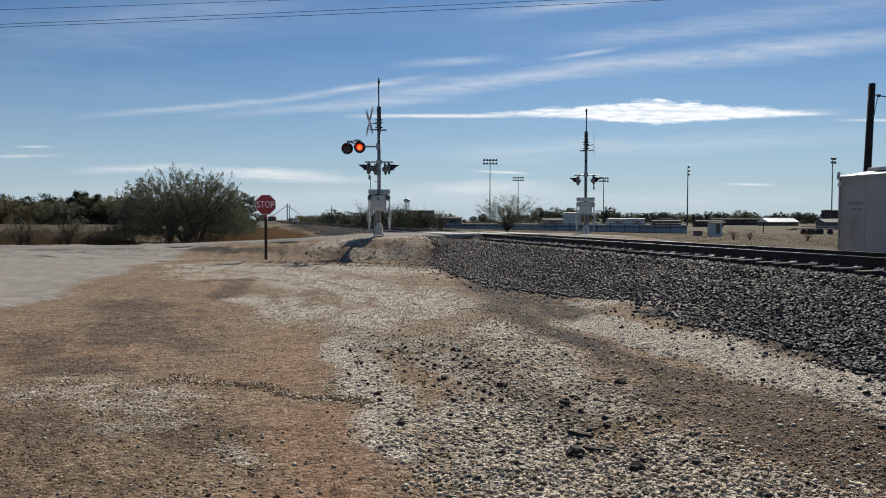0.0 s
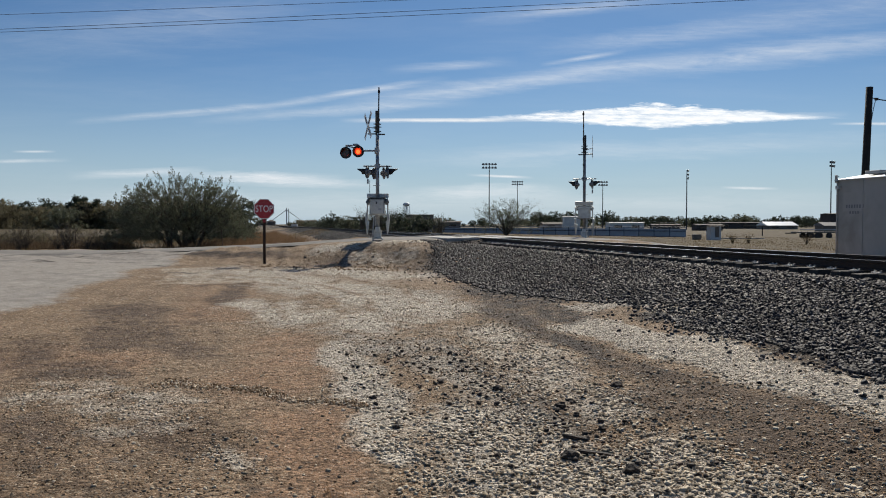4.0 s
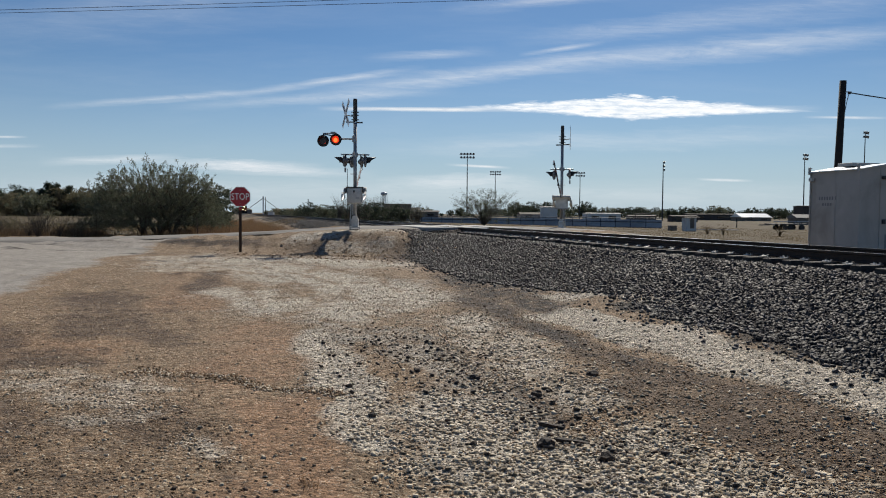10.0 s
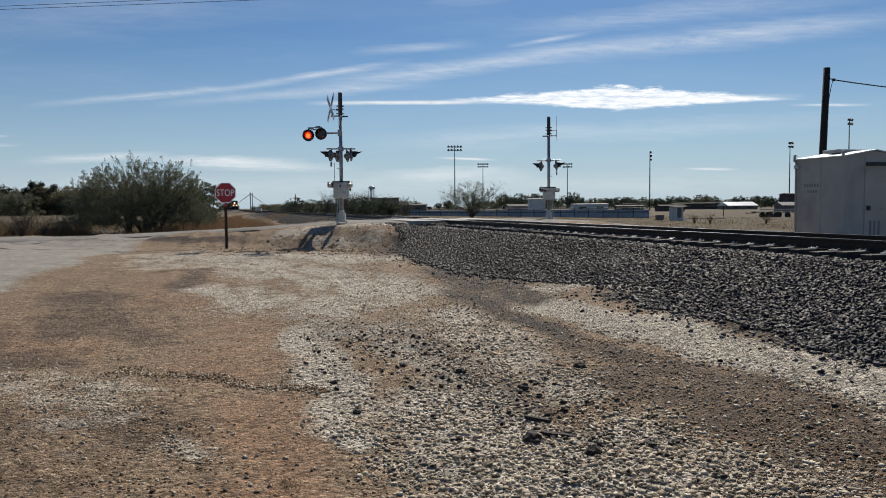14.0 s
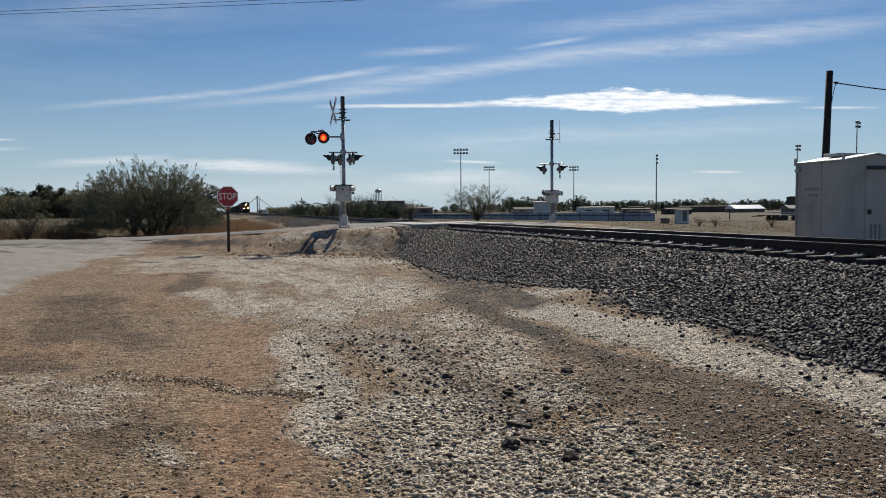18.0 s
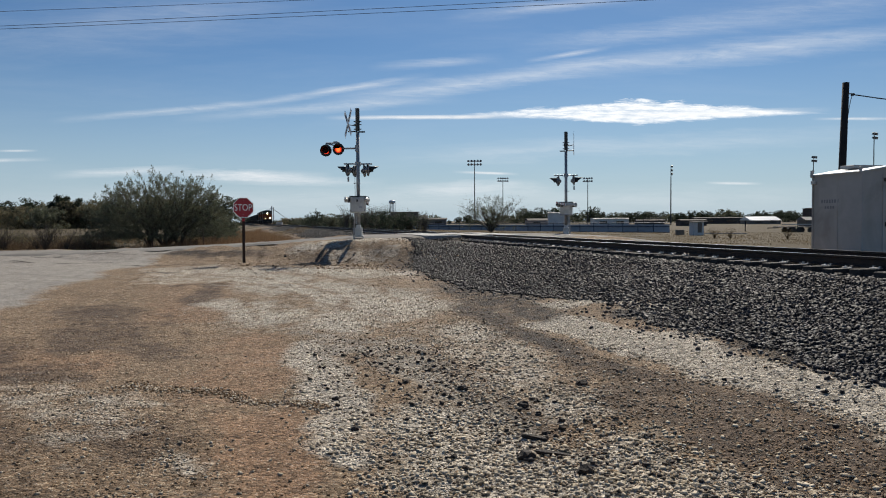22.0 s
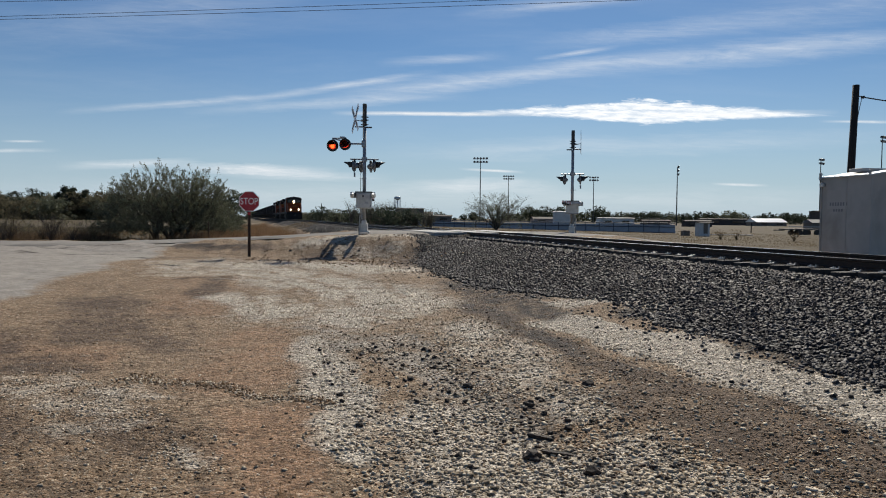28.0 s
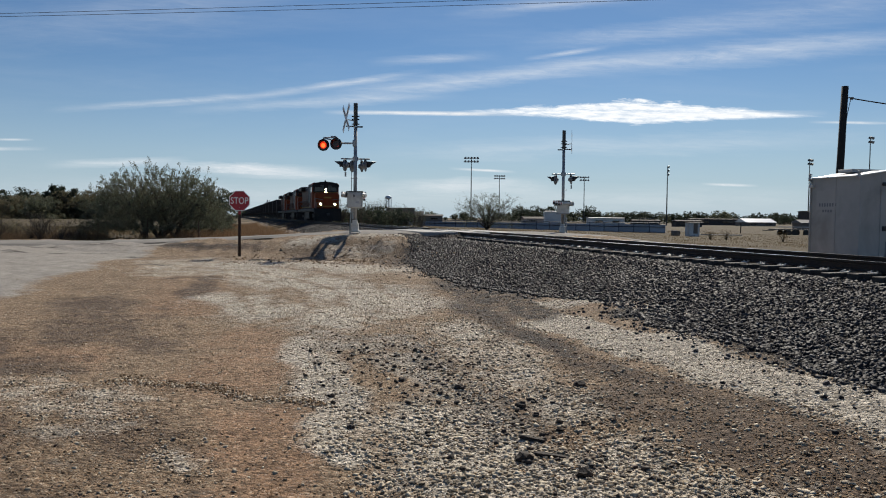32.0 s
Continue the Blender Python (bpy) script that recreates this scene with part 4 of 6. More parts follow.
def signal_lamp(parent, name, m, lit=False):
    """A round black lamp head with target disc, hood and red lens, facing -y."""
    head = part(name, tube(B(), (0, 0.02, 0), (0, 0.0, 0), 0.26, seg=28), M_BLACK, parent, "black round lamp head with a hood")
    head.matrix_basis = m
    bm = B()
    tube(bm, (0, 0.034, 0), (0, 0.021, 0), 0.245, 0.252, 28)
    tube(bm, (0, 0.055, 0), (0, 0.034, 0), 0.16, 0.2, 28)
    part("target_back", bm, M_LAMPBACK, head, "bare grey back of the target disc")
    bm = B()
    tube(bm, (0, 0.15, 0), (0, 0.055, 0), 0.085, 0.15, 20)
    tube(bm, (0, 0.18, 0), (0, 0.15, 0), 0.05, 0.085, 16)
    part("lamp_housing", bm, M_LAMPBACK, head, "grey cast lamp housing", True)
    bm = B()
    tube(bm, (0, 0.06, 0.16), (0, 0.06, 0.31), 0.025, seg=8)
    block(bm, 0, 0.06, 0.17, 0.09, 0.06, 0.05, 0.01)
    part("hanger", bm, M_DARKMETAL, head)
    verts, faces = [], []
    for k in range(15):
        a = radians(-25 + 230 * k / 14)
        reach = -0.17 - 0.30 * max(0, math.sin(a))
        for r, y in ((0.168, 0.0), (0.175, reach), (0.183, reach), (0.178, 0.0)):
            verts.append((r * math.cos(a), y, r * math.sin(a)))
    for k in range(14):
        for c in range(4):
            a, b = k * 4 + c, k * 4 + (c + 1) % 4
            faces.append((a, b, b + 4, a + 4))
    shared("lamp_hood", mesh_of("lamp_hood", verts, faces, M_BLACK, True), head)
    bm = B()
    bmesh.ops.create_uvsphere(bm, u_segments=24, v_segments=12, radius=0.155, matrix=Matrix.Diagonal((1, 0.22, 1, 1)))
    part("lens", bm, M_LENSLIT if lit else M_LENSOFF, head, "glowing red lens" if lit else "dark red lens", True)
    if lit:
        bm = B()
        bmesh.ops.create_uvsphere(bm, u_segments=16, v_segments=8, radius=0.085, matrix=pose(0.0, -0.03, -0.02) @ Matrix.Diagonal((1.05, 0.18, 1.15, 1)))
        part("lamp_core", bm, M_LENSHOT, head, "bright orange lamp filament area", True)
        # added cover disc, no real part, hides the glow when the lamp is off
        bm = B()
        tube(bm, (0, 0.004, -0.155), (0, -0.004, -0.155), 0.158, seg=28)
        shutter = part("shutter", bm, M_LENSOFF, head, "added dark red disc that stands for the unlit lens")
        MOVING[name] = shutter
    return head


def gate(parent, arm_length):
    """Striped gate arm on a fork with counterweights, pivot at its origin, upright."""
    bm = B()
    for sx in (-0.42, 0.42):
        block(bm, sx, 0, 0.12, 0.05, 0.14, 0.5, 0.01)
    block(bm, 0, 0, 0.28, 0.96, 0.12, 0.19, 0.02)
    tube(bm, (-0.5, 0, 0), (0.5, 0, 0), 0.045, seg=12)
    for sx in (-0.3, 0.3):
        tube(bm, (sx, -0.06, 0.28), (sx, -0.09, 0.28), 0.03, seg=6)
    fork = part("gate_fork", bm, M_WHITE, parent, "white gate fork on its pivot")
    for sx in (-0.45, 0.45):
        bm = B()
        block(bm, sx, 0, -0.30, 0.05, 0.14, 0.8, 0.01)
        block(bm, sx * 1.06, 0, -0.72, 0.10, 0.24, 0.34, 0.02)
        tube(bm, (sx, 0, -0.85), (sx, 0, -1.42), 0.10, 0.03, 6)
        part("counterweight", bm, M_WHITE, fork, "white steel counterweight arm")
    n = 10
    for k in range(n):
        z0, z1 = 0.34 + (arm_length - 0.34) * k / n, 0.34 + (arm_length - 0.34) * (k + 1) / n
        w = 0.13 - 0.07 * k / n
        part("arm_stripe", block(B(), 0, 0, (z0 + z1) / 2, 0.045, w, z1 - z0 - 0.004, 0.006), M_REDTAPE if k % 2 else M_SIGNWHITE, fork)
    for sy in (-1, 1):
        verts = [(sx * 0.026, sy * (h + dy), z) for z, h in ((0.36, 0.065), (arm_length, 0.035)) for dy in (0.001, 0.014) for sx in (-1, 1)]
        faces = [(0, 1, 3, 2), (4, 6, 7, 5), (0, 4, 5, 1), (2, 3, 7, 6), (0, 2, 6, 4), (1, 5, 7, 3)]
        shared("arm_edge", mesh_of("arm_edge", verts, faces, M_DARKMETAL), fork)
    for f in (0.45, 0.72, 0.97):
        bm = B()
        block(bm, 0, 0.09, arm_length * f, 0.08, 0.08, 0.13, 0.01)
        tube(bm, (-0.05, 0.09, arm_length * f), (0.05, 0.09, arm_length * f), 0.05, seg=12)
        part("arm_lamp", bm, M_BLACK, fork, "small red lamp on the gate arm")
    return fork


def crossing_signal(name, m, label, height, arm_length, pair):
    thing = empty(name, m, label, "crossing signal", "level crossing signals")
    bm = B()
    block(bm, 0, 0, -0.30, 0.46, 0.46, 0.5, 0.03)
    part("foundation", bm, M_CONCRETE, thing, "grey concrete foundation")
    bm = B()
    block(bm, 0, 0, 0.02, 0.44, 0.44, 0.05, 0.01)
    block(bm, 0, 0, 0.22, 0.31, 0.31, 0.36, 0.03)
    for sx in (-0.13, 0.13):
        block(bm, sx, -0.165, 0.22, 0.04, 0.03, 0.34, 0.006)
    tube(bm, (0, 0, 0.39), (0, 0, 0.52), 0.125, 0.1, 16)
    part("mast_base", bm, M_WHITE, thing, "cast base of the mast")
    for sx in (-0.2, 0.2):
        for sy in (-0.2, 0.2):
            part("anchor_bolt", tube(B(), (sx, sy, -0.06), (sx, sy, 0.05), 0.018, seg=6), M_GALV, thing)
    part("mast", tube(B(), (0, 0, 0.35), (0, 0, height - 1.0), 0.078, seg=18), M_GALV, thing, "galvanised steel mast", True)
    part("mast_extension", tube(B(), (0, 0, height - 0.95), (0, 0, height), 0.092, seg=18), M_DARKMETAL, thing, "dark upper length of the mast")
    part("mast_cap", tube(B(), (0, 0, height), (0, 0, height + 0.03), 0.1, 0.08, 18), M_BLACK, thing)
    for z in (height - 0.55, height - 0.68, height - 0.88):
        bm = B()
        tube(bm, (0, 0, z - 0.022), (0, 0, z + 0.022), 0.115, seg=14)
        block(bm, 0.135, 0, z, 0.07, 0.05, 0.04, 0.005)
        block(bm, -0.135, 0, z, 0.07, 0.05, 0.04, 0.005)
        part("bracket_clamp", bm, M_DARKMETAL, thing)
    # the crossbuck: two crossed blades
    bm = B()
    tube(bm, (0, 0, height - 0.98), (-0.42, 0, height - 0.98), 0.03, seg=8)
    tube(bm, (0, 0, height - 0.75), (-0.40, 0, height - 0.68), 0.02, seg=8)
    block(bm, 0.18, 0, height - 1.0, 0.3, 0.08, 0.06, 0.01)
    part("crossbuck_bracket", bm, M_DARKMETAL, thing)
    for turn in (45, -45):
        bm = B()
        block(bm, 0, 0, 0, 0.012, 0.23, 1.52, 0.004)
        blade = part("crossbuck_blade", bm, M_SIGNWHITE, thing, "white railroad crossing blade")
        blade.matrix_basis = pose(-0.42 + (0.008 if turn > 0 else 0), 0, height - 0.62, turn, 0, 21 if pair else 3)
        for k, (z, length) in enumerate(((-0.36, 0.5), (0.36, 0.5))):
            part("lettering_bar", block(B(), -0.008, 0, z, 0.003, 0.11, length), M_INK, blade)
    # lamps on the lower crossarm
    za = 3.2
    bm = B()
    tube(bm, (-0.62, -0.05, za), (0.62, 0.05, za), 0.032, seg=10)
    tube(bm, (0, 0, za - 0.09), (0, 0, za + 0.09), 0.125, seg=14)
    part("crossarm", bm, M_GALV, thing)
    for x, y, turn in (((-0.44, -0.25, -106), (-0.18, 0.30, -110), (0.28, 0.30, 110), (0.48, -0.25, 106)) if pair else ((-0.44, 0.1, -74), (0.44, -0.1, 74))):
        signal_lamp(thing, "signal_lamp", pose(x, y, za - 0.30, 0, 0, turn))
    if pair:
        zp = 3.85
        bm = B()
        tube(bm, (0, 0, zp + 0.03), (-0.78, 0, zp + 0.03), 0.04, seg=10)
        block(bm, -0.04, 0, zp + 0.03, 0.16, 0.22, 0.28, 0.02)
        tube(bm, (-0.62, 0.06, zp + 0.08), (-1.40, 0.12, zp + 0.26), 0.03, seg=8)
        block(bm, -0.98, 0.1, zp + 0.30, 0.22, 0.12, 0.1, 0.02)
        tube(bm, (-1.42, 0.12, zp + 0.28), (-0.80, 0.12, zp + 0.28), 0.028, seg=8)
        part("side_arm", bm, M_GALV, thing, "arm that carries the front lamps")
        face = -pair
        for nm, x in (("lamp_left", -1.40), ("lamp_right", -0.85)):
            signal_lamp(thing, nm, pose(x, -0.02, zp - 0.06 if nm == "lamp_left" else zp, 0, 0, face), True).name = "signal_lamp"
    # bell rod and tip bracket beside the mast
    bm = B()
    tube(bm, (-0.42, -0.1, 2.42), (-0.42, -0.1, 2.62), 0.04, seg=10)
    tube(bm, (-0.42, -0.1, 2.62), (-0.40, -0.1, 2.95), 0.006, seg=5)
    part("hanging_tag", bm, M_GALV, thing, "small grey canister hanging under the lamps")
    part("step_bolt", tube(B(), (-0.2, 0, 2.35), (0.1, 0, 2.35), 0.014, seg=6), M_GALV, thing)
    # gate mechanism case
    bm = B()
    block(bm, 0, -0.12, 1.40, 0.66, 0.42, 0.70, 0.03)
    block(bm, 0, -0.345, 1.40, 0.56, 0.03, 0.60, 0.01)
    case = part("gate_mechanism", bm, M_WHITE, thing, "pale grey steel gate mechanism case")
    part("case_latch", block(B(), -0.02, -0.37, 1.58, 0.06, 0.03, 0.1, 0.006), M_BLACK, case)
    bm = B()
    block(bm, 0, -0.12, 1.765, 0.74, 0.46, 0.035, 0.008)
    for sx in (-0.345, 0.345):
        block(bm, sx, -0.345, 1.66, 0.03, 0.04, 0.2, 0.006)
    part("case_lid", bm, M_BLACK, case, "dark lid over the case")
    for sx in (-1, 1):
        bm = B()
        tube(bm, (sx * 0.33, -0.08, 1.62), (sx * 0.47, -0.08, 1.62), 0.12, seg=16)
        tube(bm, (sx * 0.46, -0.08, 1.62), (sx * 0.50, -0.08, 1.62), 0.055, seg=10)
        part("shaft_boss", bm, M_LAMPBACK, case)
        part("case_hinge", block(B(), sx * 0.30, -0.365, 1.16, 0.05, 0.02, 0.09, 0.005), M_GALV, case)
    part("data_plate", block(B(), 0.12, -0.363, 1.3, 0.14, 0.006, 0.08), M_SIGNBACK, case)
    bm = B()
    tube(bm, (-0.16, -0.05, 1.06), (-0.2, -0.02, 0.42), 0.025, seg=8)
    tube(bm, (-0.2, -0.02, 0.42), (-0.22, -0.02, -0.04), 0.03, seg=8)
    part("cable_conduit", bm, M_GALV, thing, "bent grey cable conduit")
    part("junction_box", block(B(), 0.0, -0.19, 0.40, 0.2, 0.06, 0.24, 0.012), M_WHITE, thing)
    bm = B()
    block(bm, -0.11, 0, 0.85, 0.05, 0.1, 0.6, 0.01)
    block(bm, 0, -0.05, 1.09, 0.72, 0.3, 0.05, 0.01)
    part("conduit", bm, M_GALV, thing)
    arm = gate(thing, arm_length)
    arm.matrix_basis = pose(0, 0.06, 1.62)
    return thing, arm


def stop_sign():
    thing = empty("stop_sign", pose(-6.865, 29.56, float(ground_z(-6.865, 29.56)), 0, 0, 6), "red octagonal stop sign on a rusty steel post", "road sign")
    bm = B()
    block(bm, 0, 0.03, 0.8, 0.05, 0.012, 2.1, 0.002)
    for sx in (-0.028, 0.028):
        block(bm, sx, 0.022, 0.8, 0.008, 0.03, 2.1)
    for sx in (-0.042, 0.042):
        block(bm, sx, 0.008, 0.8, 0.024, 0.006, 2.1)
    part("post", bm, M_POST, thing, "rusty steel channel post")
    part("post_collar", block(B(), 0, 0.02, 1.66, 0.10, 0.07, 0.12, 0.01), M_STOPRED, thing, "faded red wrap on the post")

    def octagon(bm, r, y0, y1, z):
        tube(bm, (0, y0, z), (0, y1, z), r / math.cos(math.pi / 8), seg=8)
        bmesh.ops.rotate(bm, cent=(0, 0, z), matrix=Matrix.Rotation(radians(22.5), 3, "Y"), verts=bm.verts)
        return bm
    plate = part("plate", octagon(B(), 0.381, 0.004, -0.001, 2.12), M_SIGNBACK, thing)
    part("white_border", octagon(B(), 0.378, -0.001, -0.003, 2.12), M_SIGNWHITE, plate, "white reflective border")
    part("red_face", octagon(B(), 0.358, -0.003, -0.005, 2.12), M_STOPRED, plate, "red reflective face")
    text = bpy.data.curves.new("word_stop", "FONT")
    text.body, text.align_x, text.align_y, text.size, text.extrude, text.offset = "STOP", "CENTER", "CENTER", 0.365, 0.001, 0.0
    tmp = bpy.data.objects.new("word_stop", text)
    scene.collection.objects.link(tmp)
    me = bpy.data.meshes.new_from_object(tmp.evaluated_get(bpy.context.evaluated_depsgraph_get()))
    bpy.data.objects.remove(tmp)
    me.materials.clear()
    me.materials.append(M_SIGNWHITE)
    word = shared("word_stop", me, plate, pose(0, -0.0075, 2.115, 90, 0, 0) @ Matrix.Diagonal((0.76, 0.98, 1, 1)))
    tagged(word, "white letters reading STOP")
    for z in (1.86, 2.38):
        part("bolt", tube(B(), (0, -0.005, z), (0, -0.014, z), 0.011, seg=6), M_SIGNBACK, plate)


def signal_house():
    """Small galvanised equipment bungalow beyond the track."""
    yaw = TRACK_YAW - 1
    thing = empty("signal_bungalow", pose(10.97, 18.8, 0.42, 0, 0, yaw), "galvanised steel railway signal bungalow with a low gable roof", "equipment hut")
    W, L, H, R = 1.86, 1.70, 2.33, 0.13
    bm = B()
    block(bm, W / 2, L / 2, -0.1, W + 0.1, L + 0.1, 0.25, 0.02)
    part("plinth", bm, M_CONCRETE, thing)
    verts = [(0, 0, 0), (W, 0, 0), (W, 0, H), (W / 2, 0, H + R), (0, 0, H), (0, L, 0), (W, L, 0), (W, L, H), (W / 2, L, H + R), (0, L, H)]
    faces = [(0, 1, 2, 3, 4), (9, 8, 7, 6, 5), (0, 4, 9, 5), (1, 6, 7, 2), (0, 5, 6, 1)]
    body = shared("body", mesh_of("body", verts, faces, M_HOUSE), thing)
    tagged(body, "galvanised sheet walls")
    for x in (0.0, W):
        for y in (0.0, L):
            part("corner_angle", block(B(), x, y, H / 2, 0.05, 0.05, H, 0.006), M_HOUSE, body)
    part("wall_seam", block(B(), -0.004, L * 0.48, H / 2, 0.012, 0.03, H), M_HOUSE, body)
    for x in (0.62, 1.32):
        part("wall_seam", block(B(), x, -0.004, H / 2, 0.02, 0.012, H), M_HOUSE, body)
    for sgn, x0 in ((1, 0), (-1, W)):
        verts = []
        for y in (-0.05, L + 0.05):
            a, b = (x0 - sgn * 0.07, H - 0.015), (W / 2, H + R + 0.015)
            verts += [(a[0], y, a[1]), (b[0], y, b[1]), (b[0], y, b[1] + 0.025), (a[0], y, a[1] + 0.025)]
        faces = [(0, 1, 2, 3), (7, 6, 5, 4), (3, 2, 6, 7), (0, 4, 5, 1), (0, 3, 7, 4), (1, 5, 6, 2)]
        tagged(shared("roof_sheet", mesh_of("roof_sheet", verts, faces, M_ROOF), thing), "bright aluminium roof sheet")
    bm = B()
    block(bm, W / 2 - 0.1, L * 0.55, H + R + 0.04, 0.9, 0.5, 0.09, 0.01)
    part("roof_vent", bm, M_HOUSE, thing, "low ridge vent")
    for y in (0.0, L):
        bm = B()
        block(bm, -0.05, y, H + 0.03, 0.05, 0.07, 0.2, 0.01)
        block(bm, -0.02, y, H + 0.1, 0.1, 0.02, 0.02)
        part("lifting_lug", bm, M_HOUSE, thing, "steel lifting lug")
    bm = B()
    block(bm, 0.95, -0.03, H - 0.20, 0.62, 0.07, 0.09, 0.02)
    part("drip_hood", bm, M_DARKMETAL, thing, "dark drip hood over the door")
    part("door_panel", block(B(), 0.97, -0.012, 1.05, 0.72, 0.02, 1.9, 0.008), M_HOUSE, thing, "galvanised door")
    bm = B()
    block(bm, 0.72, -0.04, 1.02, 0.10, 0.05, 0.12, 0.01)
    part("door_lock", bm, M_DARKMETAL, thing)
    part("door_handle", block(B(), 1.18, -0.04, 1.0, 0.18, 0.03, 0.035, 0.008), M_HOUSE, thing)
    for k in range(3):
        part("vent_slot", block(B(), 0.80 + 0.13 * k, -0.026, 0.48, 0.06, 0.012, 0.44, 0.004), M_INK, thing, "dark vent slot")
    part("light_box", block(B(), -0.07, L - 0.1, H - 0.2, 0.1, 0.12, 0.1, 0.01), M_WHITE, thing)
    part("paint_patch", block(B(), -0.004, 1.12, 1.74, 0.004, 0.72, 0.5), M_PATCH, body, "pale repainted patch")
    for k, (y0, length, z, h) in enumerate(((1.08, 0.62, 1.62, 0.09), (1.1, 0.36, 1.46, 0.07))):
        yy = y0 - length / 2
        while yy < y0 + length / 2 - 0.02:
            part("stencil_bar", block(B(), -0.006, yy + 0.035, z, 0.004, 0.055, h), M_INK, body)
            yy += 0.092


def utility_pole():
    thing = empty("utility_pole", pose(15.35, 28, -0.3), "dark creosoted wooden utility pole with a cable", "utility pole")
    bm = B()
    tube(bm, (0, 0, 0), (0.21, 0, 6.86), 0.145, 0.118, 14)
    part("pole", bm, M_POLE, thing, smooth=True)
    bm = B()
    tube(bm, (0.1, 0, 6.45), (0.52, -0.03, 6.45), 0.02, seg=6)
    tube(bm, (0.42, 0, 6.42), (0.5, 0, 6.42), 0.05, seg=10)
    part("insulator_pin", bm, M_DARKMETAL, thing)
    cable(thing, "service_drop", (0.5, 0, 6.42), (9.0, -2, 5.6), 0.25, 0.022)
    cable(thing, "loose_wire", (0.45, 0, 6.4), (0.24, -0.05, 5.4), -0.12, 0.012)


def cable(parent, name, a, b, sag, r, seg=14):
    c = bpy.data.curves.new(name, "CURVE")
    c.dimensions, c.bevel_depth, c.bevel_resolution = "3D", r, 1
    sp = c.splines.new("POLY")
    sp.points.add(seg)
    a, b = Vector(a), Vector(b)
    for k in range(seg + 1):
        f = k / seg
        p = a.lerp(b, f)
        sp.points[k].co = (p.x, p.y, p.z - 4 * sag * f * (1 - f), 1)
    c.materials.append(M_WIRE)
    ob = new(name, c)
    ob.parent = parent
    return ob


def overhead_lines():
    """Three wires high across the road, on poles outside the view."""
    for k, (y, z0, z1) in enumerate(((30, 9.42, 11.27), (30, 8.79, 11.02), (30, 8.71, 10.77))):
        ob = cable(None, "overhead_wire", (-26, y, z0), (22, y, z1), 0.1, 0.009 if k else 0.008, 24)
        tagged(ob, "thin dark overhead power wire across the sky", "wire", "overhead wires")


# ---- plants ----
def leaf_cloud(name, rng, centres, radii, count, size, material, flat=0.6):
    """Small leaf quads in clumps; a crown with gaps."""
    pick = rng.integers(0, len(centres), count)
    v = rng.normal(0, 1, (count, 3))
    v /= np.linalg.norm(v, axis=1)[:, None]
    c = centres[pick] + v * (radii[pick] * rng.uniform(0, 1, count) ** 0.45)[:, None] * np.array([1, 1, 0.85])
    a = rng.normal(0, 1, (count, 3))
    a /= np.linalg.norm(a, axis=1)[:, None]
    b = np.cross(a, rng.normal(0, 1, (count, 3)))
    b /= np.linalg.norm(b, axis=1)[:, None]
    s = (size * rng.uniform(0.6, 1.5, count))[:, None]
    a, b = a * s, b * s * flat
    verts = np.stack([c - a, c + b * 0.6, c + a, c - b * 0.6], 1).reshape(-1, 3)
    faces = np.arange(count * 4).reshape(-1, 4)
    return quick_mesh(name, verts, faces, material)


def limbs(bm, rng, start, n, reach, rise, r, tips, droop=0.0):
    for k in range(n):
        a = 2 * math.pi * (k + rng.uniform(-0.4, 0.4)) / n
        p = Vector(start)
        rad = r * rng.uniform(0.6, 1.0)
        steps = 4
        length, up = reach * rng.uniform(0.6, 1.0), rise * rng.uniform(0.55, 1.0)
        for s in range(steps):
            f = (s + 1) / steps
            q = Vector((start[0] + math.cos(a) * length * f ** 1.1 + rng.normal(0, 0.06 * reach), start[1] + math.sin(a) * length * f ** 1.1 + rng.normal(0, 0.06 * reach),
                        start[2] + up * f ** 0.8 - droop * f * f + rng.normal(0, 0.03 * rise)))
            tube(bm, p, q, rad, rad * 0.68, 6, False)
            if s >= 1:
                for _ in range(3):
                    off = Vector(rng.normal(0, 0.17 * reach, 3)) + Vector((0, 0, 0.10 * rise))
                    e = q + off * min(1.0, 0.24 * reach / max(off.length, 0.001))
                    tube(bm, q, e, rad * 0.35, rad * 0.1, 4, False)
                    tips.append(tuple(e))
            p, rad = q, rad * 0.68
            tips.append(tuple(q))


